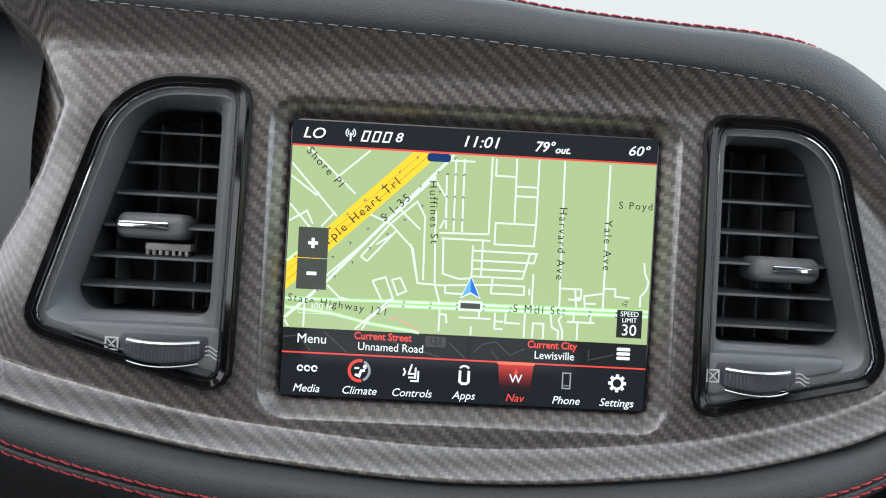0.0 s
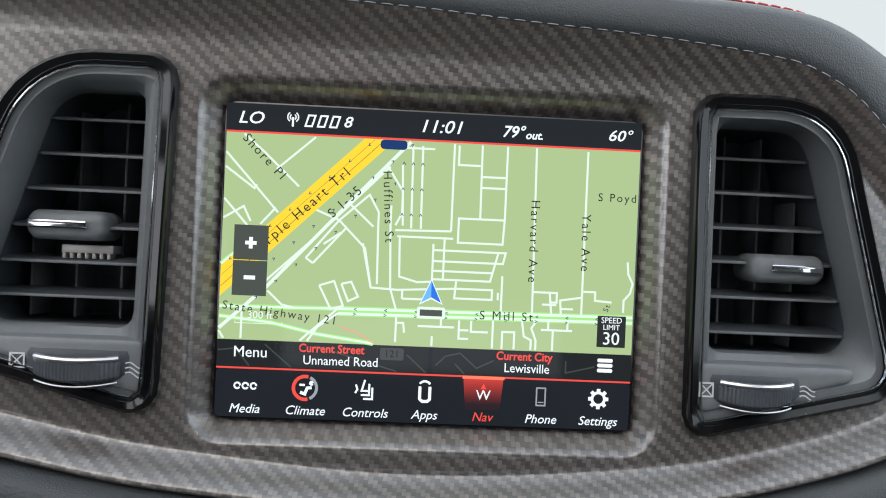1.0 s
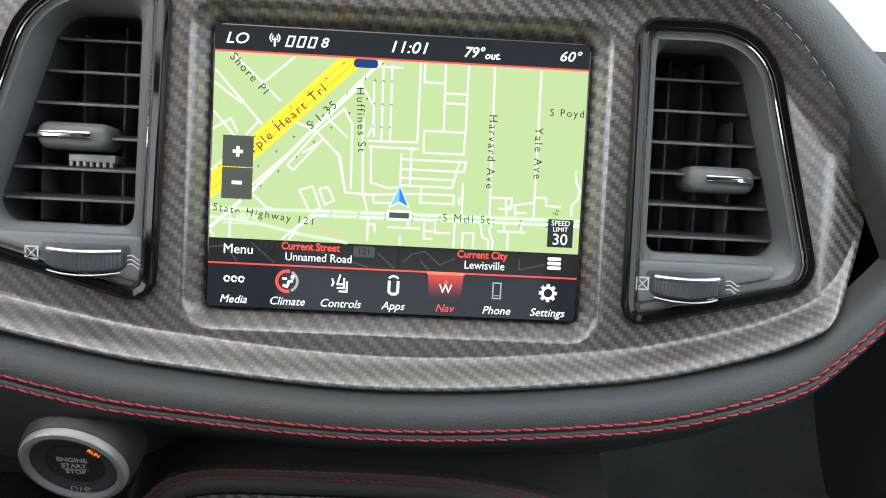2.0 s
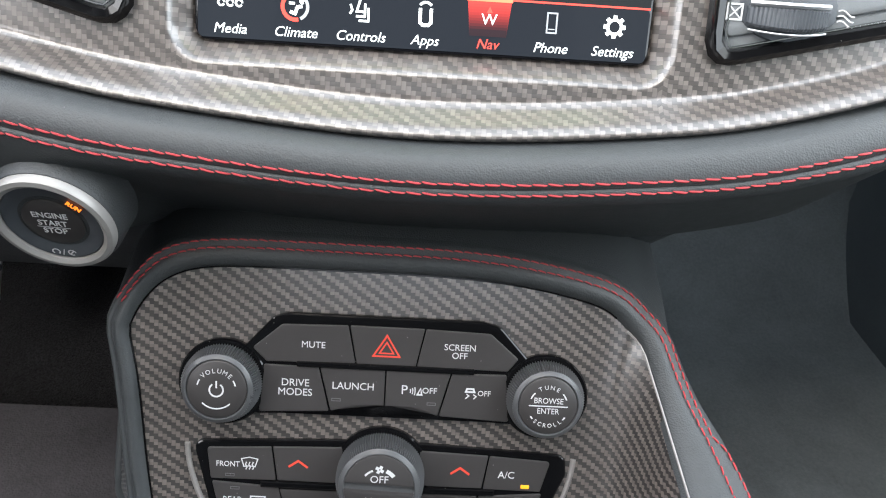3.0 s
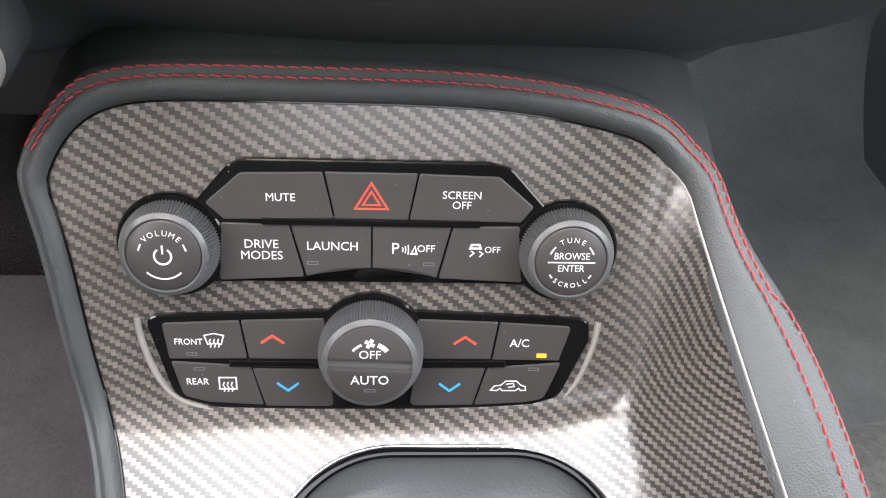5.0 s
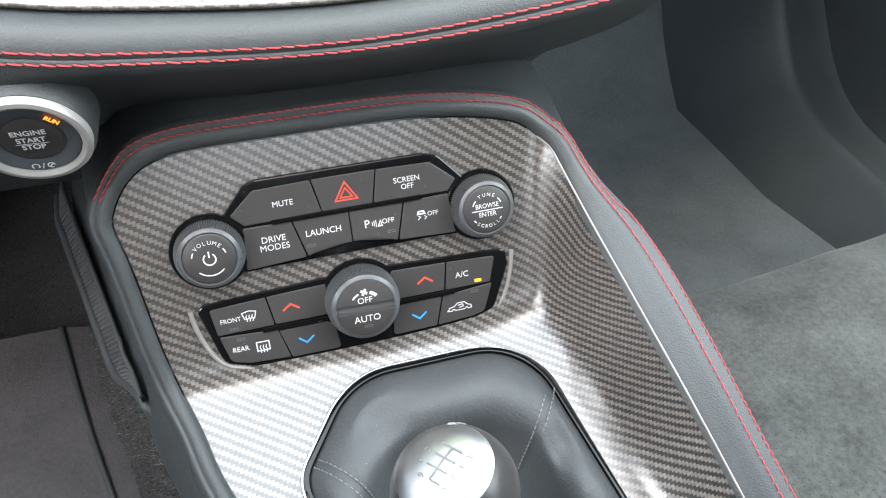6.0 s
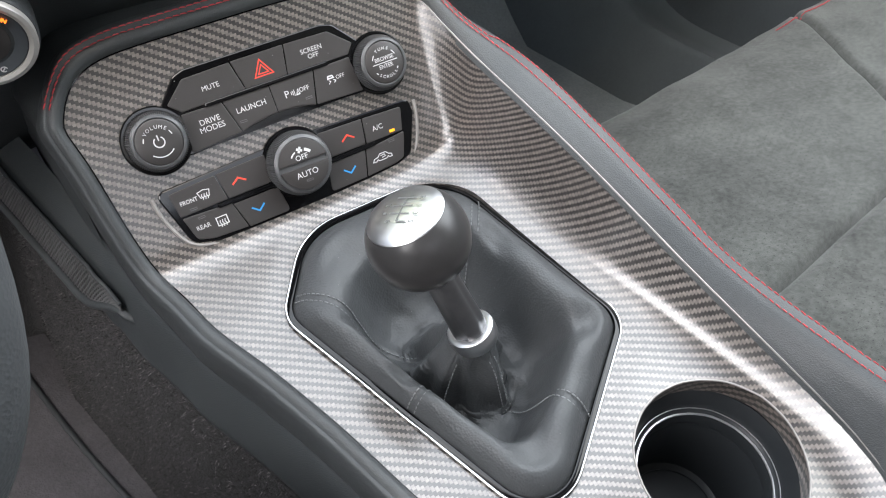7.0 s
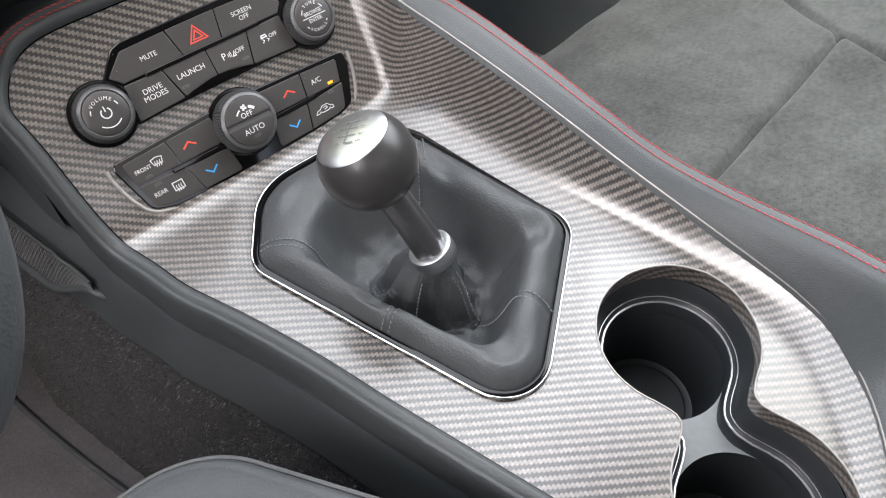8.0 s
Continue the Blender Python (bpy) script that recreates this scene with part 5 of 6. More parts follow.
sheet(bm, [[lip_place(q, 0.0165, -0.0300) + Vector((dx, 0, dz)) for q in right] for dx, dz in ((-0.004, 0.012), (0.003, -0.06), (0.006, -0.30))])
part("side_panel", bm, VINYL, console, SLICE, "black moulded far side of the console")
# the neck between the console's head and the dashboard
bm = bmesh.new()
top = [q for q in FRAMES if q[0].y > -0.075]
rows = [[lip_place(q, 0.0118, 0.0003) for q in top]]
for k in (0.35, 0.7, 1.0):
    row = []
    for q in top:
        p = lip_place(q, 0.0150, -0.004)
        s = (q[0].x + 0.005) / 0.12
        row.append(p + Vector((0.010 * s * k, 0.105 * k, -0.004 * k - 0.006 * abs(s) ** 3 * k)))
    rows.append(row)
rows.append([p + Vector((0, 0.02, -0.28)) for p in rows[-1]])
sheet(bm, rows)
part("neck", bm, LEATHER, console, SLICE, "black leather neck under the dashboard", 30)
for i in (0, -1):
    bm = bmesh.new()
    sheet(bm, [[r[i] for r in rows[:4]], [r[i] + Vector((0, 0, -0.075 if i == 0 else -0.30)) for r in rows[:4]]])
    part("neck_side", bm, VINYL, console, SLICE, "dark side of the console's head")

# ---- storage net on the tunnel ----
net = thing("storage_net", "narrow black mesh pocket with a moulded lip", "storage net", Matrix.Translation((-0.14, -0.05, 0.3)))

# ---- switch bank ----
bank = thing("switch_bank", "grey satin switches with two knurled knobs in gloss-black surround", "control panel", PANEL)
mm = 0.001


def outline(*c):
    return rounded([(c[i] * mm, c[i + 1] * mm, c[i + 2] * mm) for i in range(0, len(c), 3)], 4)


part("upper_surround", plate(bmesh.new(), outline(-62, -2, 3, -49.5, 12, 6, -43, 14, 5, 42, 14, 5, 50, 12, 6, 63, -2, 3, 63, -31, 4, 56, -32.5, 3, 25, -31, 3, 14, -28, 6, 5, -27, 8, -5, -27, 8, -13, -28, 6, -24, -31, 3, -55, -32.5, 3, -62, -31, 4),
                             -0.004, 0.0024, 0.0008), GLOSS, bank, PANEL, "glossy black surround", 22)
part("lower_surround", plate(bmesh.new(), outline(-84, -46, 4, -20, -43.5, 4, 20, -43.5, 4, 83, -46, 4, 84, -55, 5, 74, -80, 7, 60, -85, 10, 20, -86, 8, -20, -86, 8, -60, -85, 10, -75, -80, 8),
                             -0.004, 0.0024, 0.0008), GLOSS, bank, PANEL, "glossy black surround", 22)
# the raised carbon lip that cups the lower bank
bm = bmesh.new()
lip_path = [Vector((x * mm, y * mm, 0.0010)) for x, y in ((-86.5, -48), (-86, -56), (-83, -68), (-78, -79), (-71, -84), (-58, -86.6), (-40, -87.6), (-28, -87.8), (-21, -86), (-16, -83))]
fine = []
for a, b in zip(lip_path, lip_path[1:]):
    fine += [a.lerp(b, k / 4) for k in range(4)]
fine.append(lip_path[-1])
for _ in range(6):
    fine = [fine[0]] + [(fine[i - 1] + fine[i] * 2 + fine[i + 1]) / 4 for i in range(1, len(fine) - 1)] + [fine[-1]]
tube(bm, fine, 0.0013, 8)
tube(bm, [Vector((-p.x + 0.0005, p.y, p.z)) for p in fine], 0.0013, 8)
part("surround_lip", bm, LACQUER, bank, PANEL, "pale lacquered lip below the lower bank")


def switch(name, poly, high=0.0030, label=""):
    return part(name, plate(bmesh.new(), poly, -0.002, high, 0.0005), BUTTON, bank, PANEL, label, 22)


B = 0.00307
mute = switch("switch", outline(-58.3, -2.2, 1, -45.5, 9, 3, -17.0, 9.7, 0.6, -13.3, -7.4, 0.6, -52.0, -8.2, 1), label="grey mute switch")
hazard = switch("switch", outline(-16.2, 9.8, 0.6, 16.6, 9.8, 0.6, 13.2, -7.5, 0.6, -12.7, -7.5, 0.6), label="grey hazard switch")
scr = switch("switch", outline(17.2, 9.7, 0.6, 45.5, 9, 3, 58.6, -2.0, 1, 54, -7.9, 1, 13.8, -7.5, 0.6), label="grey screen switch")
drive = switch("switch", outline(-53.2, -9.3, 1, -29.3, -9.8, 0.6, -24.2, -29.8, 0.8, -55.0, -31.4, 1), label="grey drive-mode switch")
launch = switch("switch", outline(-28.6, -9.8, 0.6, 0.0, -9.8, 0.6, 0.0, -26.2, 0.6, -12.0, -26.6, 4, -23.4, -29.6, 0.8), label="grey launch switch")
park = switch("switch", outline(0.6, -9.8, 0.6, 29.0, -9.8, 0.6, 24.0, -29.8, 0.8, 13.0, -26.6, 4, 0.6, -26.2, 0.6), label="grey parking-aid switch")
esc = switch("switch", outline(29.7, -9.8, 0.6, 53.8, -9.3, 1, 56.0, -31.2, 1, 24.8, -29.9, 0.8), label="grey stability switch")
front = switch("switch", outline(-77.4, -48.8, 1.5, -49.0, -47.5, 0.6, -46.6, -63.4, 0.6, -75.6, -63.6, 0.8), label="grey front-screen switch")
up_l = switch("switch", outline(-48.3, -47.4, 0.6, -17.0, -46.4, 0.6, -17.0, -63.6, 0.6, -45.9, -63.4, 0.6), label="grey warmer switch")
rear = switch("switch", outline(-75.2, -64.6, 0.8, -45.6, -66.4, 0.6, -41.2, -83.4, 0.6, -62.0, -82.2, 6, -71.5, -79.5, 4), label="grey rear-screen switch")
dn_l = switch("switch", outline(-45.0, -67.4, 0.6, -16.0, -67.6, 0.6, -14.0, -84.0, 2, -40.4, -83.8, 0.6), label="grey cooler switch")
up_r = switch("switch", outline(48.2, -47.4, 0.6, 17.0, -46.4, 0.6, 17.0, -63.2, 0.6, 45.9, -63.2, 0.6), label="grey warmer switch")
ac = switch("switch", outline(48.9, -47.5, 0.6, 76.4, -49.0, 1.5, 72.6, -63.6, 0.8, 46.6, -63.4, 0.6), label="grey air-conditioning switch")
dn_r = switch("switch", outline(44.2, -66.8, 0.6, 17.0, -66.8, 0.6, 15.0, -83.6, 2, 39.8, -83.2, 0.6), label="grey cooler switch")
recirc = switch("switch", outline(44.9, -66.8, 0.6, 73.6, -64.4, 0.8, 68.0, -80.5, 4, 60.0, -82.2, 6, 40.5, -83.2, 0.6), label="grey recirculation switch")
for o in (outline(-38.8, -7.3, 0.5, -38.8, -9.9, 0.5, 39.4, -9.9, 0.5, 39.4, -7.3, 0.5), outline(-53.5, -63.7, 0.5, -53.5, -66.6, 0.5, -15, -66.8, 0.5, -15, -64.2, 0.5), outline(52.0, -63.4, 0.5, 52.0, -66.3, 0.5, 15, -66.6, 0.5, 15, -63.8, 0.5)):
    part("gloss_bar", plate(bmesh.new(), o, 0.0005, 0.0040, 0.0008), GLOSS, bank, PANEL, "raised glossy divider")


def words(text, size, x, y, on, mat=WHITE_INK, wide=1.0):
    return lettering("switch_label", text, size * mm, x * mm, y * mm, B, mat, on, PANEL, wide=wide)


def line(on, pts, width, mat=WHITE_INK, close=False, name="switch_mark", label=""):
    bm = bmesh.new()
    stroke(bm, [(x * mm, y * mm) for x, y in pts], width * mm, B + 0.00005, close=close)
    return part(name, bm, mat, on, PANEL, label)


words("MUTE", 4.1, -31.8, 0.2, mute)
words("SCREEN", 4.0, 32.4, 2.0, scr)
words("OFF", 4.0, 32.4, -1.7, scr)
words("DRIVE", 4.6, -39.2, -17.3, drive)
words("MODES", 4.6, -39.2, -21.6, drive)
words("LAUNCH", 4.6, -13.8, -17.8, launch)
words("P", 6.0, 8.8, -18.4, park)
words("OFF", 3.8, 20.0, -18.3, park)
words("OFF", 3.4, 44.3, -18.4, esc)
words("FRONT", 3.5, -68.0, -56.4, front, wide=0.92)
words("REAR", 3.8, -65.8, -73.2, rear, wide=0.95)
words("A/C", 4.6, 56.8, -56.2, ac)
line(hazard, [(0.2, 6.0), (-5.6, -3.4), (6.0, -3.4)], 0.75, RED_INK, True, label="red hazard triangle")
line(hazard, [(0.2, 2.9), (-2.9, -2.0), (3.3, -2.0)], 0.65, RED_INK, True, label="red hazard triangle")
for q in range(3):
    line(park, [p for p in [(11.2 + q * 1.0 + 0.4 * math.cos(a), -18.6 + (1.0 + q * 0.55) * math.sin(a)) for a in (-1.1, -0.5, 0, 0.5, 1.1)]], 0.45)
line(park, [(14.6, -20.2), (16.0, -17.2), (16.6, -20.2)], 0.7, close=True)
line(esc, [(36.6, -16.4), (39.4, -16.4), (39.9, -17.8), (36.1, -17.8)], 0.8, close=True)
line(esc, [(36.0, -21.0), (37.5, -19.6), (36.4, -18.8)], 0.5)
line(esc, [(39.6, -21.0), (40.8, -19.8), (39.4, -18.9)], 0.5)
for sx, sw in ((-36.8, up_l), (35.8, up_r)):
    line(sw, [(sx - 4.3, -56.6), (sx, -53.6), (sx + 4.3, -56.6)], 1.0, RED_INK, label="red up arrow")
for sx, sw in ((-31.7, dn_l), (30.5, dn_r)):
    line(sw, [(sx - 4.1, -73.6), (sx, -76.8), (sx + 4.1, -73.6)], 1.0, BLUE_INK, label="blue down arrow")
line(front, [(-62.0, -53.6), (-58.4, -52.8), (-54.8, -53.6), (-55.9, -57.2), (-58.4, -56.9), (-60.9, -57.2)], 0.5, close=True, label="white windscreen symbol")
line(rear, [(-57.6, -71.3), (-51.2, -71.3), (-51.2, -76.2), (-57.6, -76.2)], 0.6, close=True, label="white rear window symbol")
for q in range(3):
    line(front, [(-60.0 + 1.5 * q, -58.6), (-59.5 + 1.5 * q, -57.4), (-60.2 + 1.5 * q, -56.2), (-59.7 + 1.5 * q, -55.0)], 0.5)
    line(rear, [(-56.0 + 1.5 * q, -77.4), (-55.5 + 1.5 * q, -76.0), (-56.2 + 1.5 * q, -74.6), (-55.7 + 1.5 * q, -73.2)], 0.5)
line(recirc, [(46.6, -76.4), (48.0, -74.6), (50.6, -74.2), (52.4, -72.4), (56.6, -72.4), (58.4, -74.2), (60.2, -74.8), (60.4, -76.4), (58.6, -76.6), (57.6, -75.6), (56.4, -76.6), (51.2, -76.6), (50.2, -75.6), (49.0, -76.6)], 0.5, close=True, label="white car symbol")
line(recirc, [(52.6, -73.8), (55.4, -73.4), (55.8, -74.8), (53.4, -75.2)], 0.5)


def lamp(x, y, on, mat=GREY_INK, w=3.8, h=1.1, label=""):
    if mat is GREY_INK:
        return line(on, [(x - w / 2, y - h / 2), (x + w / 2, y - h / 2), (x + w / 2, y + h / 2), (x - w / 2, y + h / 2)], 0.25, mat, True, "lamp_slot", "unlit lamp slot")
    bm = plate(bmesh.new(), outline(x - w / 2, y - h / 2, 0.2, x + w / 2, y - h / 2, 0.2, x + w / 2, y + h / 2, 0.2, x - w / 2, y + h / 2, 0.2), 0.0028, B + 0.0002, 0.0001)
    return part("lamp", bm, mat, on, PANEL, label)


lamp(-21.1, -24.2, launch)
lamp(21.1, -24.2, park)
lamp(-67.0, -61.4, front)
lamp(-64.7, -67.6, rear)
lamp(63.0, -67.2, recirc)
lamp(65.6, -61.3, ac, AMBER, 3.8, 1.7, "lit amber lamp")


def knob(x, y, r, face, high, ribs, label):
    """A knurled knob on a gloss-black collar, with a plain face."""
    x, y = x * mm, y * mm
    k = part("knob", turned(bmesh.new(), [(r * mm + 0.0021, -0.003), (r * mm + 0.0021, 0.0022), (r * mm + 0.0014, 0.0030), (r * mm - 0.002, 0.0028)], 72, x, y), GLOSS, bank, PANEL, label)
    bm = bmesh.new()
    n = ribs * 2
    loops = []
    for rr, h, dip in ((r, 0.0015, 0.85), (r - 0.3, high - 0.0062, 0.85), (r - 1.9, high - 0.0020, 0.75), (r - 2.2, high - 0.0012, 0.0), (face + 1.5, high - 0.0006, 0.0), (face + 0.5, high, 0.0), (face + 0.15, high - 0.0001, 0.0), (face, high - 0.0010, 0.0), (face - 0.3, high - 0.0012, 0)):
        loops.append([Vector((x + (rr - (dip if q % 2 else 0)) * mm * math.cos(2 * math.pi * q / n), y + (rr - (dip if q % 2 else 0)) * mm * math.sin(2 * math.pi * q / n), h)) for q in range(n)])
    rings(bm, loops, False, True)
    part("knurled_ring", bm, RUBBER, k, PANEL, "knurled dark rubber ring", 25)
    return k, x, y


FACE = 0.0135
for sx, sy, kind in ((-70.8, -18.4, "volume"), (71.2, -18.8, "tune")):
    k, x, y = knob(sx, sy, 17.4, 13.0, FACE, 90, "knurled rotary knob")
    part("cap", turned(bmesh.new(), [(0.0128, FACE - 0.004), (0.0128, FACE - 0.0006), (0.0120, FACE), (0.0050, FACE + 0.0003), (0.0005, FACE + 0.0003)], 64, x, y), BUTTON, k, PANEL, "plain grey cap")
    h = FACE + 0.00055
    if kind == "volume":
        arc_lettering("knob_label", "VOLUME", 0.0029, x, y, 0.0083, 90, h, WHITE_INK, k, PANEL, step=17)
        bm = bmesh.new()
        stroke(bm, arc(x, y, 0.0083, 148, 166, 5), 0.0006, h)
        stroke(bm, arc(x, y, 0.0083, 14, 32, 5), 0.0006, h)
        stroke(bm, arc(x, y, 0.0083, 225, 315, 16), 0.0006, h)
        stroke(bm, arc(x, y, 0.0029, 125, 415, 20), 0.0007, h)
        stroke(bm, [(x, y + 0.0008), (x, y + 0.0040)], 0.0007, h)
        part("power_mark", bm, WHITE_INK, k, PANEL, "white power symbol and arcs")
    else:
        arc_lettering("knob_label", "TUNE", 0.0027, x, y, 0.0083, 90, h, WHITE_INK, k, PANEL, step=18)
        arc_lettering("knob_label", "SCROLL", 0.0026, x, y, 0.0088, 270, h, WHITE_INK, k, PANEL, True, 15)
        lettering("knob_label", "BROWSE", 0.0036, x, y + 0.0023, h, WHITE_INK, k, PANEL, wide=0.90)
        lettering("knob_label", "ENTER", 0.0036, x, y - 0.0023, h, WHITE_INK, k, PANEL, wide=0.90)
        bm = bmesh.new()
        stroke(bm, [(x - 0.0085, y), (x + 0.0085, y)], 0.0005, h)
        stroke(bm, arc(x, y, 0.0083, 136, 158, 5), 0.0006, h)
        stroke(bm, arc(x, y, 0.0083, 22, 44, 5), 0.0006, h)
        stroke(bm, arc(x, y, 0.0088, 212, 222, 4), 0.0006, h)
        stroke(bm, arc(x, y, 0.0088, 318, 328, 4), 0.0006, h)
        part("tune_mark", bm, WHITE_INK, k, PANEL, "white rule and arcs")
k, x, y = knob(0.2, -58.2, 19.8, 15.2, 0.0170, 110, "large knurled fan knob")
FACE = 0.0170
for s, name in ((1, "fan_off_key"), (-1, "auto_key")):
    pts = [Vector((x + 0.0153 * math.cos(radians(a)), y + 0.0153 * math.sin(radians(a)))) for a in (range(4, 177, 6) if s > 0 else range(184, 357, 6))]
    part(name, plate(bmesh.new(), pts, FACE - 0.004, FACE + (0.0004 if s > 0 else 0.0010), 0.0006), BUTTON, k, PANEL, "half-round grey key")
lettering("knob_label", "OFF", 0.0046, x, y + 0.0042, FACE + 0.0006, WHITE_INK, k, PANEL)
lettering("knob_label", "AUTO", 0.0050, x, y - 0.0058, FACE + 0.0012, WHITE_INK, k, PANEL)
bm = bmesh.new()
for q in range(4):
    a = radians(45 + 90 * q)
    stroke(bm, [(x + 0.0003 * math.cos(a), y + 0.0088 + 0.0003 * math.sin(a)), (x + 0.0019 * math.cos(a + 0.3), y + 0.0088 + 0.0019 * math.sin(a + 0.3))], 0.0014, FACE + 0.0006 + q * 0.00001)
stroke(bm, arc(x, y + 0.0010, 0.0078, 112, 142, 8), 0.0009, FACE + 0.0006)
stroke(bm, arc(x, y + 0.0010, 0.0078, 38, 68, 8), 0.0018, FACE + 0.0006)
part("fan_mark", bm, WHITE_INK, k, PANEL, "white fan symbol")
bm = bmesh.new()
stroke(bm, [(x - 0.0019, y - 0.0104), (x + 0.0019, y - 0.0104), (x + 0.0019, y - 0.0094), (x - 0.0019, y - 0.0094)], 0.00025, FACE + 0.0012, close=True)
part("lamp_slot", bm, GREY_INK, k, PANEL, "unlit lamp slot")

# ---- gear lever ----
boot = thing("gear_boot", "black leather gear-lever boot in a bright oval rim", "gear boot", DECK)
N = 240
cx, cy = BOOT_MIDDLE
bm = bmesh.new()
rim = polar(BOOT_RIM, cx, cy, N)
tube(bm, lift(polar(inset(BOOT_RIM, 0.0001), cx, cy, N), 0.0003), 0.0008, 10, True)
part("chrome_rim", bm, CHROME, boot, DECK, "polished chrome rim")
bm = bmesh.new()
rings(bm, [lift(polar(inset(BOOT_RIM, d), cx, cy, N), h) for d, h in ((0.0005, -0.003), (0.0006, 0.0006), (0.0014, 0.0011), (0.0036, 0.0010), (0.0046, -0.004))])
part("black_rim", bm, GLOSS, boot, DECK, "thin gloss-black inner rim")

COLLAR = Vector((0.0208, -0.0786, 0.0190))
KNOB = Vector((0.0004, -0.0530, 0.0853))
AXIS = (KNOB - COLLAR).normalized()
PROFILE = [(0.00, -0.002), (0.02, 0.0022), (0.06, 0.0072), (0.12, 0.0112), (0.19, 0.0132), (0.26, 0.0126), (0.31, 0.0095), (0.35, 0.0035), (0.39, -0.0070), (0.44, -0.0185), (0.50, -0.0285), (0.57, -0.0345),
           (0.66, -0.0368), (0.73, -0.0360), (0.78, -0.0325), (0.83, -0.0240), (0.88, -0.0125), (0.93, 0.0005), (0.97, 0.0095), (1.00, 0.0150)]


def boot_point(q, k, h):
    a = 2 * math.pi * q / N
    o = rim_in[q]
    neck = Vector((COLLAR.x + 0.0125 * math.cos(a), COLLAR.y + 0.0125 * math.sin(a)))
    p = o.lerp(neck, k ** 0.92)
    fold = smooth01((k - 0.30) / 0.2) * smooth01((1.0 - k) / 0.12)
    tuft = smooth01((k - 0.62) / 0.14) * smooth01((1.0 - k) / 0.10)
    n1 = noise.noise(Vector((p.x * 40, p.y * 40, 0.3))) * 0.0044
    n2 = noise.noise(Vector((p.x * 110, p.y * 110, 4.0))) * 0.0020
    # fine creases run round the gathered middle
    crease = -0.0044 * abs(noise.noise(Vector((a * 1.5, k * 42, 2.0)))) * tuft
    # four gathered folds stand out from the collar, one of them drawn out into a wing
    wing = math.exp(-(((math.degrees(a) - 168 + 180) % 360 - 180) / 20) ** 2)
    out = tuft * (0.0042 * math.cos(4 * (a - 0.35)) + 0.0014 * math.cos(9 * a + 7 * k) + 0.0085 * wing)
    way = (p - Vector((COLLAR.x, COLLAR.y))).normalized()
    p = p + way * out
    ridge = 0.0140 * wing * smooth01((k - 0.55) / 0.15) * smooth01((0.92 - k) / 0.12)
    dent = -0.005 * smooth01((k - 0.10) / 0.1) * smooth01((0.36 - k) / 0.1) * max(0.0, math.cos(5 * (a - 4.55))) ** 3
    swell = 0.0008 * math.sin(11 * a + 4) * smooth01((k - 0.04) / 0.1) * smooth01((0.4 - k) / 0.1)
    seam_dip = 0.0
    for deg in SEAMS:
        gap = abs((math.degrees(a) - deg + 180) % 360 - 180)
        seam_dip -= 0.0011 * math.exp(-((gap / 1.6) ** 2)) * smooth01((k - 0.01) / 0.03)
    return Vector((p.x, p.y, h + fold * (n1 + n2) + crease + ridge + dent + swell + seam_dip))


SEAMS = (139, 287, 55, 205)
rim_in = polar(inset(BOOT_RIM, 0.0036), cx, cy, N)
bm = bmesh.new()
fine = []
for (k0, h0), (k1, h1) in zip(PROFILE, PROFILE[1:]):
    for s in range(4):
        fine.append(k0 + (k1 - k0) * s / 4)
fine.append(1.0)
ks, hs = [p[0] for p in PROFILE], [p[1] for p in PROFILE]
rings(bm, [[boot_point(q, k, curve_through(k, ks, hs)) for q in range(N)] for k in fine])
leather = part("leather_boot", bm, LEATHER_BOOT, boot, DECK, "wrinkled black leather gaiter", 80)


def seam(a_deg, k0, k1, shift, mat=DARK_THREAD):
    q = a_deg / 360 * N
    path = []
    for s in range(40):
        k = k0 + (k1 - k0) * s / 39
        i = int(q) % N
        u = boot_point(i, k, curve_through(k, ks, hs)).lerp(boot_point((i + 1) % N, k, curve_through(k, ks, hs)), q - int(q))
        a = radians(a_deg + 90)
        path.append(u + Vector((shift * math.cos(a), shift * math.sin(a), 0.0006)))
    part("seam_thread", stitches(path, Vector((0, 0, 1)), 0.0024, 0.0008, 0.00040, 0.0), mat, leather, DECK, "charcoal seam thread")


for a in SEAMS:
    for sh in (-0.0022, 0.0022):
        seam(a, 0.02, 0.96, sh)

ENGRAVED = surface("engraved_metal", (0.22, 0.22, 0.225), 0.5, metal=0.6)
lever = thing("gear_lever", "round black gear knob with polished disc on a dark shaft", "gear lever", DECK @ Matrix.Translation(COLLAR))
SHAFT = DECK @ Matrix.Translation(COLLAR) @ AXIS.to_track_quat("Z", "Y").to_matrix().to_4x4()
top = (KNOB - COLLAR).length
part("collar", turned(bmesh.new(), [(0.0128, -0.0075), (0.0134, -0.0060), (0.0136, -0.0010), (0.0130, 0.0022), (0.0118, 0.0030), (0.0098, 0.0028)]), BRUSHED, lever, SHAFT, "brushed metal collar")
bm = bmesh.new()
n = 48
loops = []
for r, h in ((0.0098, 0.000), (0.0096, 0.012), (0.0090, 0.030), (0.0088, top - 0.018)):
    loops.append([Vector(((r - 0.0010 * (0.5 + 0.5 * math.cos(4 * 2 * math.pi * q / n)) ** 4) * math.cos(2 * math.pi * q / n), (r - 0.0010 * (0.5 + 0.5 * math.cos(4 * 2 * math.pi * q / n)) ** 4) * math.sin(2 * math.pi * q / n), h)) for q in range(n)])
rings(bm, loops, True, True)
part("shaft", bm, surface("dark_metal_shaft", (0.16, 0.16, 0.165), 0.35, metal=0.8), lever, SHAFT, "fluted dark metal shaft")
bm = bmesh.new()
R = 0.0256
prof = []
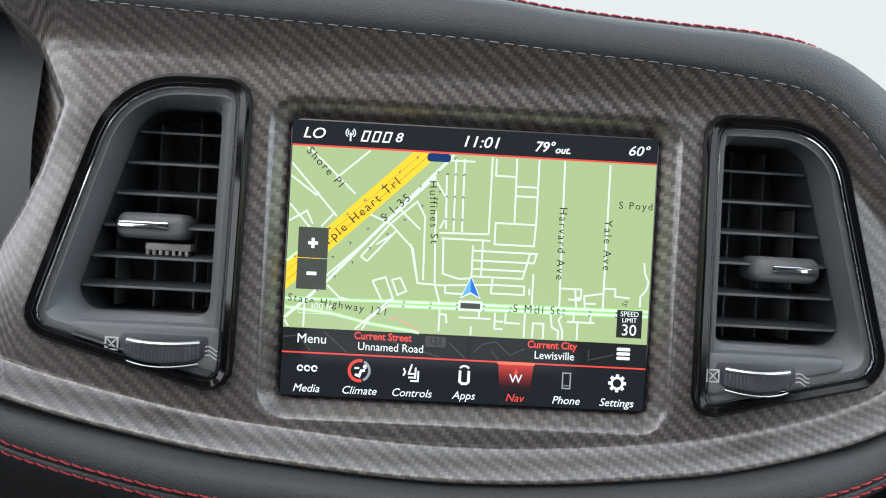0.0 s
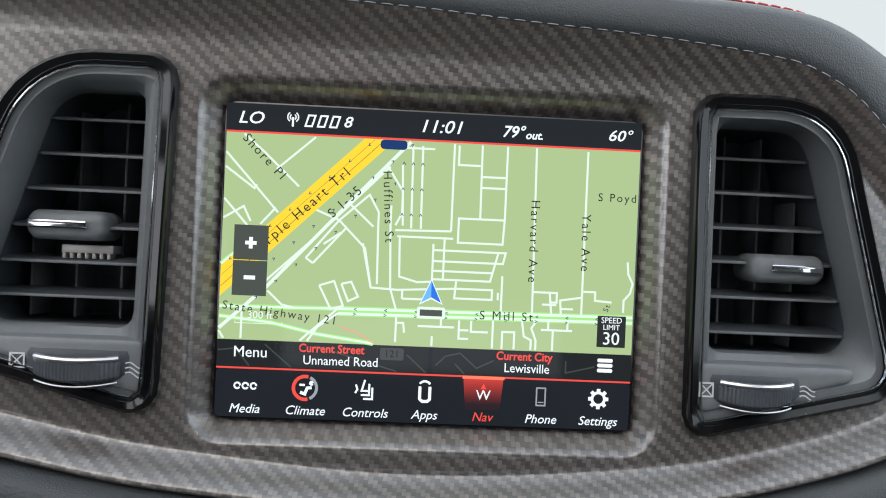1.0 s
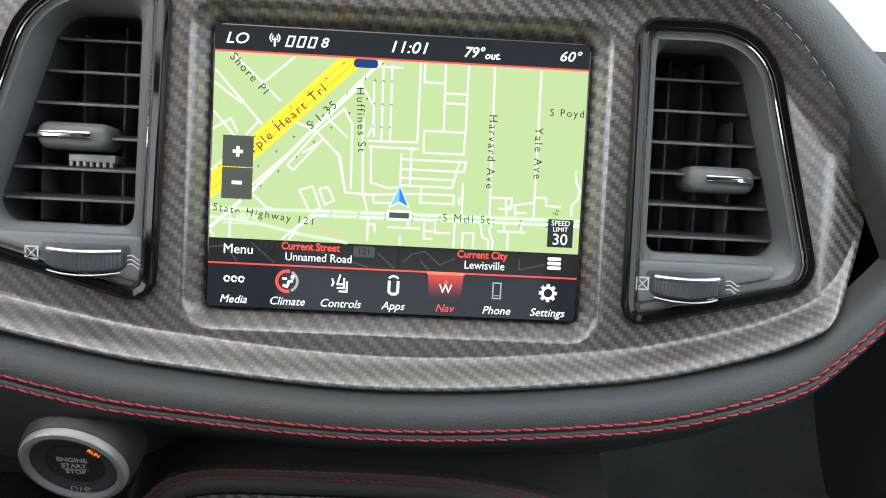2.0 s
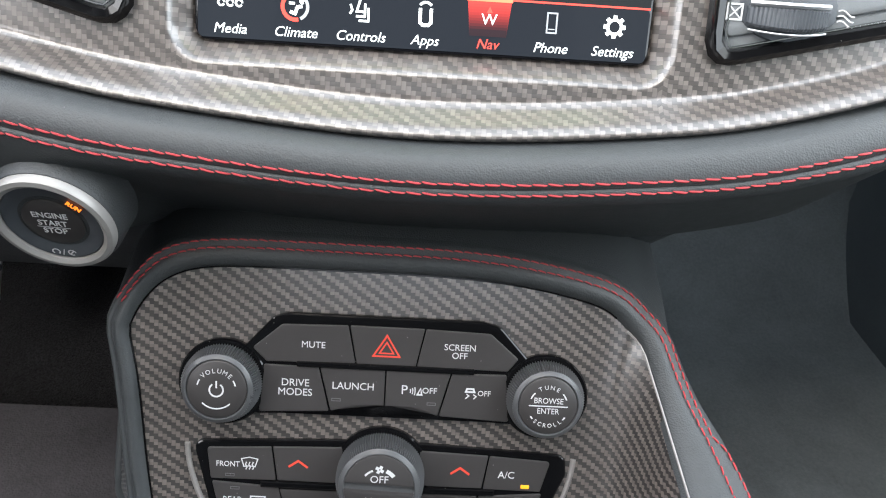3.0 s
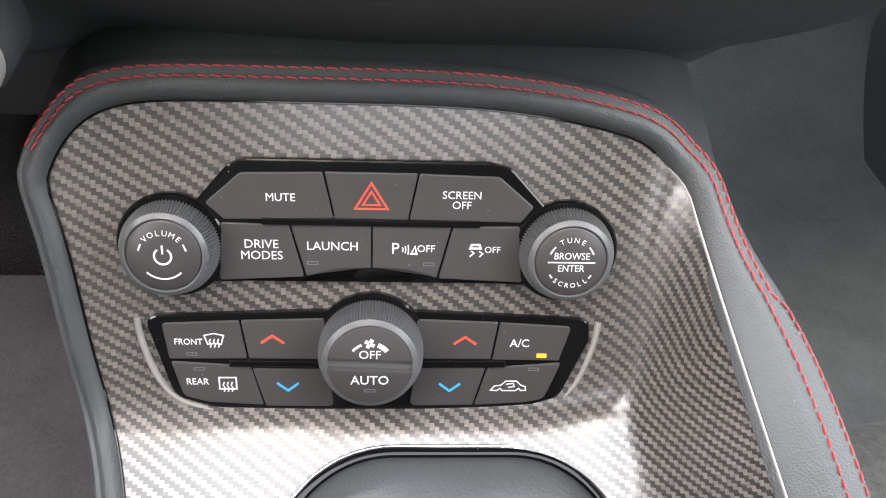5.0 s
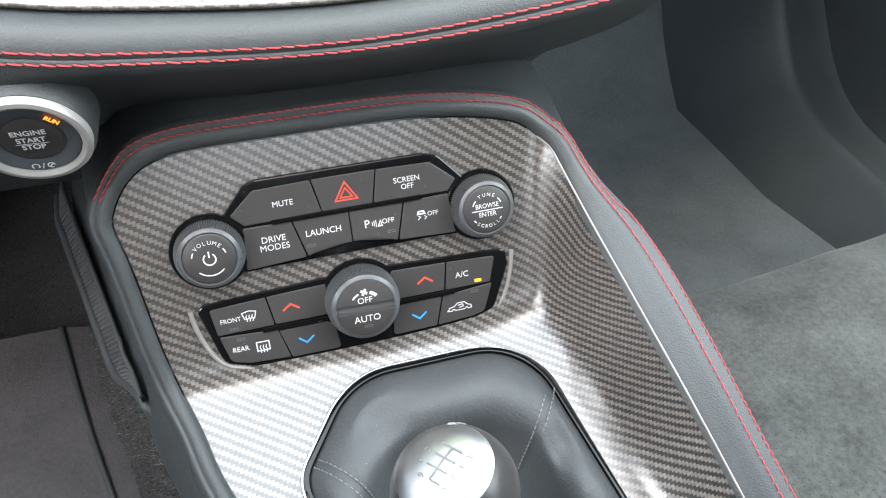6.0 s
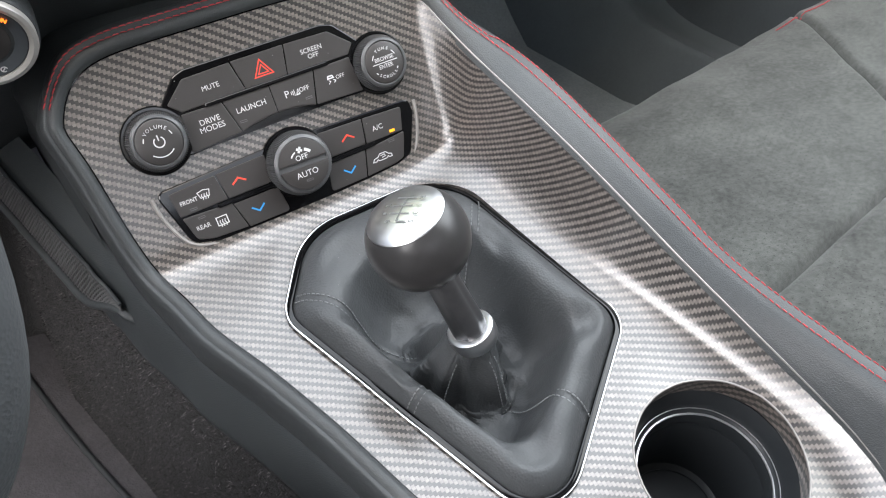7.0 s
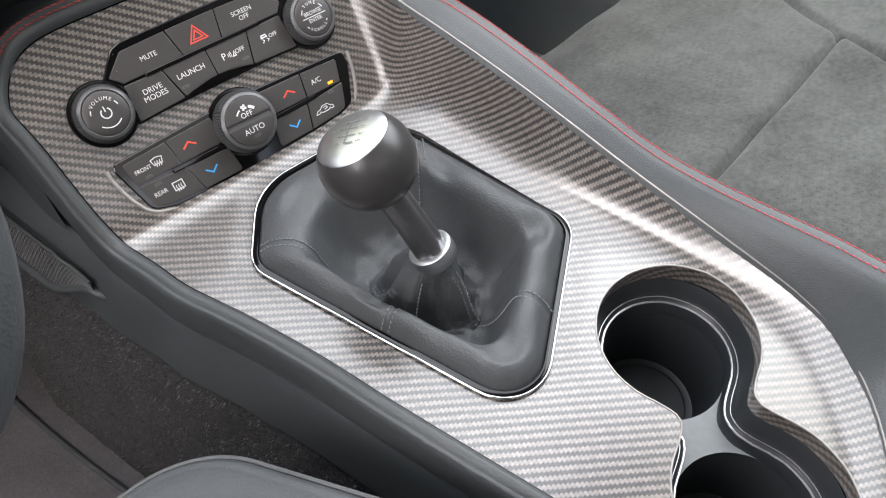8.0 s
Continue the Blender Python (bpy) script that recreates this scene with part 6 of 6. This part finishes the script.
for i in range(31):
    t = radians(-68 + (39 + 68) * i / 30)
    prof.append((R * math.cos(t), top + R * math.sin(t)))
prof.append((0.0194, top + 0.0158))
ball = part("knob", turned(bm, prof, 72), surface("satin_black_leather_knob", (0.040, 0.038, 0.038), 0.32, grain=0.04, grain_scale=1500), lever, SHAFT, "satin black ball knob", 50)
disc = part("disc", turned(bmesh.new(), [(0.0197, top + 0.0145), (0.0197, top + 0.0162), (0.0190, top + 0.0170), (0.0140, top + 0.0186), (0.0070, top + 0.0197), (0.0008, top + 0.0200)], 64), BRUSHED, ball, SHAFT, "polished metal disc with shift pattern")
bm = bmesh.new()
hh = top + 0.0201
for x in (-0.0075, -0.0025, 0.0025, 0.0075):
    stroke(bm, [(x, 0.0050), (x, -0.0050 if x < 0.0074 else 0.0)], 0.0008, hh)
stroke(bm, [(-0.0075, 0.0), (0.0075, 0.0)], 0.0008, hh + 0.00002)
part("shift_pattern", bm, ENGRAVED, disc, SHAFT, "engraved gear pattern")
for x, y, ch in ((-0.0075, 0.0082, "R"), (-0.0025, 0.0082, "1"), (0.0025, 0.0082, "3"), (0.0075, 0.0078, "5"), (-0.0025, -0.0082, "2"), (0.0025, -0.0082, "4"), (0.0075, -0.0042, "6")):
    lettering("gear_number", ch, 0.0040, x, y, hh, ENGRAVED, disc, SHAFT)
bm = bmesh.new()
path_a, path_b = [], []
for s in range(30):
    t = radians(-35 + 80 * s / 29)
    for path, da in ((path_a, -5), (path_b, 5)):
        a = radians(205 + da * (1 + 0.35 * math.sin(s * 1.3)))
        path.append(Vector(((R + 0.0002) * math.cos(t) * math.cos(a), (R + 0.0002) * math.cos(t) * math.sin(a), top + (R + 0.0002) * math.sin(t))))
for path in (path_a, path_b):
    tube(bm, path, 0.00035, 5)
for s in range(1, 29, 3):
    tube(bm, [path_a[s], path_b[s + 1]], 0.0003, 5)
part("knob_stitching", bm, surface("grey_knob_thread", (0.22, 0.22, 0.22), 0.6), ball, SHAFT, "grey cross stitching")

# ---- cup holder ----
cups = thing("cup_holder", "twin black plastic cup wells with a bright inner line", "cup holder", DECK)
N = 120
cc = (0.0788, -0.2440)
oc = {g: polar(inset(cup_outline(), g), *cc, 120) for g in (0.0, 0.001, 0.0035, 0.0052, 0.0060, 0.0070, 0.0080, 0.0092, 0.0094)}
bm = bmesh.new()
rings(bm, [lift(oc[g], h) for g, h in ((0.0, -0.0118), (0.001, -0.0135), (0.0035, -0.0205), (0.0052, -0.0246), (0.0070, -0.0262), (0.0080, -0.0263), (0.0092, -0.0290), (0.0094, -0.0368))])
part("liner", bm, LINER, cups, DECK, "smooth black liner", 30)
part("bright_line", tube(bmesh.new(), lift(oc[0.0080], -0.0258), 0.00075, 6, True), BRUSHED, cups, DECK, "bright line round the wells")
part("bright_line", tube(bmesh.new(), lift(oc[0.0052], -0.0240), 0.00028, 6, True), BRUSHED, cups, DECK, "thin second line round the wells")
wells = ((0.0985, -0.2010), (0.0590, -0.2870))
(ax, ay), (bx, by) = wells
to_b = math.atan2(by - ay, bx - ax)
web = [Vector((ax + 0.0370 * math.cos(to_b + k), ay + 0.0370 * math.sin(to_b + k))) for k in [-0.95 + 1.9 * i / 20 for i in range(21)]]
web += [Vector((bx - 0.0370 * math.cos(to_b + k), by - 0.0370 * math.sin(to_b + k))) for k in [-0.95 + 1.9 * i / 20 for i in range(21)]]
part("bridge", plate(bmesh.new(), web, -0.046, -0.0352, 0.0008), GREY_PLASTIC, cups, DECK, "grey web between the wells")
for w in wells:
    part("well", turned(bmesh.new(), [(0.0366, -0.0366), (0.0356, -0.0395), (0.0338, -0.084), (0.0320, -0.0885), (0.0300, -0.0890), (0.0278, -0.0890), (0.0275, -0.0882), (0.0270, -0.0892), (0.001, -0.0892)], 64, *w, cap_first=False), LINER, cups, DECK, "round black well")


# the lacquered edge of the carbon round the opening follows the deck's own rise
edge_line = []
for q in cup_outline():
    p = INTO_SLICE @ Vector((q.x, q.y, 0))
    a = (p.x - deck_left(p.y)) / (ridge_x(p.y) - deck_left(p.y))
    edge_line.append(deck_point(p.y, max(0.0, min(1.0, a))) + Vector((0, 0, 0.0001)))
part("cup_edge", tube(bmesh.new(), edge_line, 0.0006, 6, True), LACQUER, console, SLICE, "pale lacquered edge of the cup opening")


# ---- storage net: parts ----
def net_row(bulge, drop):
    """A line along the pocket, from its front end to the point where it closes."""
    out = []
    for s in range(41):
        y = 0.080 - 0.172 * s / 40
        k = smooth01((40 - s) / 9)
        out.append(side_place(y, 0.0098 + bulge * k, -0.036 + drop * (0.35 + 0.65 * k)))
    return out


NET_ROWS = [net_row(b, d) for b, d in ((0.0, 0.002), (0.003, -0.005), (0.0058, -0.012), (0.0085, -0.019))]
bm = bmesh.new()
sheet(bm, NET_ROWS)
cloth = part("mesh_cloth", bm, NET, net, SLICE, "black elastic mesh", 70)
# the knitted cords of the mesh, two crossing families
bm = bmesh.new()


def on_net(u, v):
    i, j = min(int(u * 40), 39), min(int(v * 3), 2)
    a, b = u * 40 - i, v * 3 - j
    p = NET_ROWS[j][i].lerp(NET_ROWS[j][i + 1], a).lerp(NET_ROWS[j + 1][i].lerp(NET_ROWS[j + 1][i + 1], a), b)
    return p + Vector((-0.0005, 0, 0.0004))


for lean in (-1, 1):
    for s in range(-6, 64):
        pts = [((s + lean * k * 0.45) / 58, k / 9) for k in range(10)]
        pts = [on_net(u, v) for u, v in pts if 0 <= u <= 1]
        if len(pts) > 2:
            tube(bm, pts, 0.00055, 4)
tagged(part("net_cord", bm, surface("grey_net_cord", (0.10, 0.10, 0.102), 0.6, vary=0.3), cloth, SLICE, "crossing elastic cords"), kind="stuff")
edge = net_row(0.0105, -0.0215)
part("moulded_lip", tube(bmesh.new(), edge + [side_place(-0.096, 0.0060, -0.048)], 0.0030, 10), VINYL, net, SLICE, "black moulded lip")
part("upper_hem", tube(bmesh.new(), net_row(0.0, 0.006), 0.0013, 8), VINYL, net, SLICE, "thin black hem")

# ---- passenger seat ----
seat = thing("passenger_seat", "grey suede passenger seat cushion with sewn panels", "car seat", Matrix.Translation((0.43, -0.3, 0.2)))


def side_seam(x, y):
    """Distance beyond the seam that parts the middle from the far bolster."""
    return x - 0.421 - (0.55 if y > -0.241 else 0.37) * (y + 0.241)


def cushion(x, y):
    """The cushion's upper surface."""
    u = (x - 0.415) / 0.235
    f = y - 0.11 * (x - 0.23)
    s = side_seam(x, y)
    z = 0.296 + 0.012 * smooth01((-f - 0.10) / 0.3) - 0.012 * smooth01((f + 0.10) / 0.06) ** 1.5
    z += 0.045 * smooth01(s / 0.17) * smooth01((-y + 0.02) / 0.2)
    z -= 0.10 * smooth01((abs(u) - 0.93) / 0.08) + 0.16 * smooth01((f + 0.058) / 0.03) ** 2
    for d in (abs(y + 0.262 - 0.16 * (x - 0.3)) + 4 * max(0.0, s), abs(s)):
        z -= 0.0085 * math.exp(-((d / 0.0034) ** 2)) - 0.0030 * math.exp(-((d / 0.022) ** 2))
    z += 0.0020 * noise.noise(Vector((x * 18, y * 18, 1.0)))
    return z


bm = bmesh.new()
rows = [[Vector((x, y, cushion(x, y))) for x, y in [(0.187 + 0.0022 * i, -0.262 + 0.0037 * (60 - j) + 0.16 * (0.187 + 0.0022 * i - 0.3)) for i in range(216)]] for j in range(165)]
sheet(bm, rows)
part("cushion", bm, SUEDE, seat, CABIN, "mottled grey suede cushion", 80)
bm = bmesh.new()
block(bm, (0.20, -0.62, 0.03), (0.63, -0.045, 0.235), 0.02)
part("base", bm, VINYL, seat, CABIN, "dark seat base")
bm = bmesh.new()
for i in range(0, 60):
    for j in range(0, 90):
        x, y = 0.196 + i * 0.0050, -0.075 - j * 0.0052 - (0.0026 if i % 2 else 0)
        if side_seam(x, y) < -0.012 and abs(y + 0.262 - 0.16 * (x - 0.3)) > 0.010 and noise.noise(Vector((x * 16, y * 16, 3.0))) > -0.25 + 3.2 * (x - 0.30):
            c = Vector((x, y, cushion(x, y) + 0.0003))
            bm.faces.new([bm.verts.new(c + Vector((0.0004 * math.cos(k * 1.047), 0.0004 * math.sin(k * 1.047), 0))) for k in range(6)])
tagged(part("perforation", bm, NET, seat, CABIN, "rows of tiny ventilation holes"), kind="stuff")
bm = bmesh.new()
block(bm, (0.20, -0.78, 0.25), (0.63, -0.63, 0.98), 0.05)
part("backrest", bm, SUEDE, seat, CABIN, "grey suede backrest")
path = [Vector((0.500 + 0.14 * i / 60, -0.034 + 0.016 * i / 60, 0)) for i in range(61)]
for p in path:
    p.z = cushion(p.x, p.y) + 0.0008
part("stitching", stitches(path, Vector((0, 0, 1)), 0.004, 0.001, 0.0005), RED_THREAD, seat, CABIN, "red stitching on the bolster")

# ---- driver's seat ----
dseat = thing("driver_seat", "black leather driver's seat cushion with red stitched bolster", "car seat", Matrix.Translation((-0.40, -0.5, 0.2)))


SEAT_EDGE = rounded([(-0.60, -0.228, 0.06), (-0.138, -0.221, 0.060), (-0.056, -0.372, 0.05), (-0.050, -0.74, 0.03), (-0.60, -0.74, 0.03)], 14)
bm = bmesh.new()
rings(bm, [lift(inset(SEAT_EDGE, d), h) for d, h in ((0.016, 0.19), (0.004, 0.25), (0.0, 0.290), (0.0008, 0.312), (0.0030, 0.3185), (0.0070, 0.3225), (0.0085, 0.3218), (0.0100, 0.3226), (0.018, 0.3232), (0.034, 0.3225), (0.05, 0.3210))], True, True)
part("cushion", bm, LEATHER_BOOT, dseat, CABIN, "black leather cushion", 80)
part("piping", tube(bmesh.new(), lift(inset(SEAT_EDGE, 0.0012), 0.3172), 0.0014, 8, True), surface("grey_piping", (0.085, 0.085, 0.088), 0.5), dseat, CABIN, "grey piping along the cushion's edge")
path = [p for p in lift(inset(SEAT_EDGE, 0.0085), 0.3224) if p.x > -0.112 and p.y > -0.6]
fine_path = []
for p, q in zip(path, path[1:]):
    if (q - p).length < 0.3:
        fine_path += [p.lerp(q, k / 6) for k in range(6)]
part("stitching", stitches(fine_path, Vector((0, 0, 1)), 0.0042, 0.0012, 0.0005), RED_THREAD, dseat, CABIN, "red stitching on the bolster")
part("base", block(bmesh.new(), (-0.60, -0.72, 0.03), (-0.14, -0.27, 0.20), 0.02), VINYL, dseat, CABIN, "dark seat base")
part("backrest", block(bmesh.new(), (-0.63, -0.90, 0.25), (-0.20, -0.75, 0.98), 0.05), LEATHER, dseat, CABIN, "black backrest")

# ---- armrest box behind the cup wells ----
arm = thing("armrest", "grey padded armrest box behind the cup wells", "armrest", Matrix.Translation((0.12, -0.5, 0.2)))
ARM = rounded([(0.186, -0.4150, 0.006), (0.180, -0.440, 0.02), (0.160, -0.478, 0.03), (0.125, -0.520, 0.03), (0.06, -0.555, 0.03), (0.0, -0.565, 0.02), (0.0, -0.80, 0.03), (0.27, -0.80, 0.03), (0.262, -0.422, 0.03)], 6)
part("lid", plate(bmesh.new(), ARM, 0.06, 0.338, 0.014), LEATHER, arm, SLICE, "padded armrest shoulder", 60)

# ---- footwells ----
FLOOR_RUN = ((-0.35, 0.004), (0.30, 0.006), (0.50, 0.03), (0.64, 0.14), (0.72, 0.36), (0.75, 0.60))
for name, xs, mat in (("passenger's", (0.12, 0.20, 0.40, 0.62, 0.82), FOOTWELL), ("driver's", (-0.82, -0.45, -0.24, -0.16), FLOOR_MAT)):
    bm = bmesh.new()
    sheet(bm, [[Vector((x, y, z)) for x in xs] for y, z in FLOOR_RUN])
    single("footwell_carpet", bm, mat, "dark carpet of the %s footwell" % name, "carpet", kind="structure", sharp=60)


def sill_rise(y):
    """How the sill's ridge climbs ahead into the kick panel."""
    return curve_through(y, [-0.6, 0.195, 0.313, 0.364, 0.402, 0.431, 0.459, 0.52, 0.60], [0.104, 0.101, 0.101, 0.113, 0.136, 0.164, 0.201, 0.30, 0.46])


def sill_foot(y):
    return curve_through(y, [-0.6, 0.10, 0.20, 0.32, 0.42, 0.53, 0.63, 0.75], [0.69, 0.68, 0.659, 0.629, 0.608, 0.590, 0.598, 0.62])


bm = bmesh.new()
rows = []
for i in range(67):
    y = -0.6 + 1.32 * i / 66
    f, h = sill_foot(y), sill_rise(y)
    rows.append([Vector((f + (0.700 - f) * k, y, 0.006 + (h - 0.006) * z)) for k, z in ((0.0, 0.0), (0.12, 0.20), (0.35, 0.46), (0.62, 0.74), (0.82, 0.92), (0.94, 0.99), (1.06, 0.98), (1.20, 0.90))]
                + [Vector((0.76, y, h * 0.72)), Vector((0.80, y, h * 0.70)), Vector((0.818, y, h + 0.10))])
sheet(bm, rows)
single("door_sill", bm, SILL, "dark moulded sill with a rounded ridge beside the footwell", "door sill", kind="structure", sharp=60)
# driver's floor mat with a bound edge
MAT_EDGE = [Vector((-0.250 + 0.105 * s - 0.010 * math.sin(3.1 * s), 0.20 - 0.36 * s, 0.118 - 0.045 * s)) for s in [i / 30 for i in range(31)]]
mat = thing("floor_mat", "dark floor mat with a raised bound edge", "floor mat", Matrix.Translation((-0.4, 0.0, 0.09)))
bm = bmesh.new()
sheet(bm, [[p + Vector((-dx, 0, dz)) for p in MAT_EDGE] for dx, dz in ((-0.030, -0.007), (0.0, 0.000), (0.01, 0.001), (0.35, 0.0), (0.35, -0.02))])
part("mat_cloth", bm, FLOOR_MAT, mat, CABIN, "dark ribbed cloth", 60)
part("bound_edge", tube(bmesh.new(), [p + Vector((-0.004, 0, 0.001)) for p in MAT_EDGE], 0.0026, 10), VINYL, mat, CABIN, "black bound edge")

# ---- steering wheel ----
wheel = thing("steering_wheel", "black leather steering wheel with a flattened lower rim", "steering wheel", Matrix.Translation((-0.355, -0.22, 0.62)))
WHEEL = Matrix.Translation((-0.331, -0.2285, 0.607)) @ Matrix.Rotation(radians(66), 4, "X")
ring_line = []
for i in range(96):
    a = 2 * math.pi * i / 96
    k = 0.5 if a > math.pi else 1.0
    x, y = 0.172 * math.copysign(abs(math.cos(a)) ** k, math.cos(a)), 0.175 * math.copysign(abs(math.sin(a)) ** k, math.sin(a))
    ring_line.append(Vector((x, y, 0)))
part("rim", tube(bmesh.new(), ring_line, 0.0155, 16, True), LEATHER_BOOT, wheel, WHEEL, "smooth black leather rim", 60)
part("hub", plate(bmesh.new(), rounded([(-0.07, -0.055, 0.03), (0.07, -0.055, 0.03), (0.075, 0.05, 0.03), (-0.075, 0.05, 0.03)]), -0.03, 0.012, 0.008), VINYL, wheel, WHEEL, "black airbag cover")
for s in (-1, 1):
    part("spoke", block(bmesh.new(), (min(s * 0.06, s * 0.165), -0.02, -0.016), (max(s * 0.06, s * 0.165), 0.025, -0.002), 0.005), DARK_PLASTIC, wheel, WHEEL, "dark spoke")
part("column", tube(bmesh.new(), [Vector((0, 0, -0.02)), Vector((0, 0, -0.30))], 0.035, 20), DARK_PLASTIC, wheel, WHEEL, "dark steering column")

pedal = thing("pedal", "drilled bright metal pedal with dark rubber studs", "pedal", Matrix.Translation((-0.42, 0.27, 0.2)), "pedals")
PED = Matrix.Translation((-0.42, 0.27, 0.215)) @ Matrix.Rotation(radians(58), 4, "X") @ Matrix.Rotation(radians(8), 4, "Y")
part("plate", plate(bmesh.new(), rounded([(-0.035, -0.045, 0.012), (0.030, -0.045, 0.012), (0.034, 0.045, 0.012), (-0.032, 0.045, 0.012)]), -0.004, 0.0, 0.001), BRUSHED, pedal, PED, "bright metal plate")
for i in range(4):
    for j in range(6):
        x, y = -0.024 + i * 0.016, -0.036 + j * 0.0142
        part("stud", turned(bmesh.new(), [(0.0050, -0.001), (0.0048, 0.0018), (0.0036, 0.0024)], 14, x + (0.004 if j % 2 else -0.004), y), RUBBER, pedal, PED)
part("arm", tube(bmesh.new(), [Vector((0, 0.03, -0.004)), Vector((0, 0.10, -0.06)), Vector((0, 0.2, -0.10))], 0.008, 10), DARK_PLASTIC, pedal, PED, "dark pedal arm")

copy_thing(pedal, Matrix.Translation((0.104, 0.04, -0.045)))

# ---- bright distance beyond the windscreen ----
bm = bmesh.new()
sheet(bm, [[Vector((x, 4.0, z)) for x in (-5, 5)] for z in (-1.5, 4)])
single("backdrop", bm, glow("white_overcast_distance", (0.92, 0.92, 0.89), 0.70, 0.9), "plain white overcast distance beyond the windscreen", "backdrop", kind="structure")
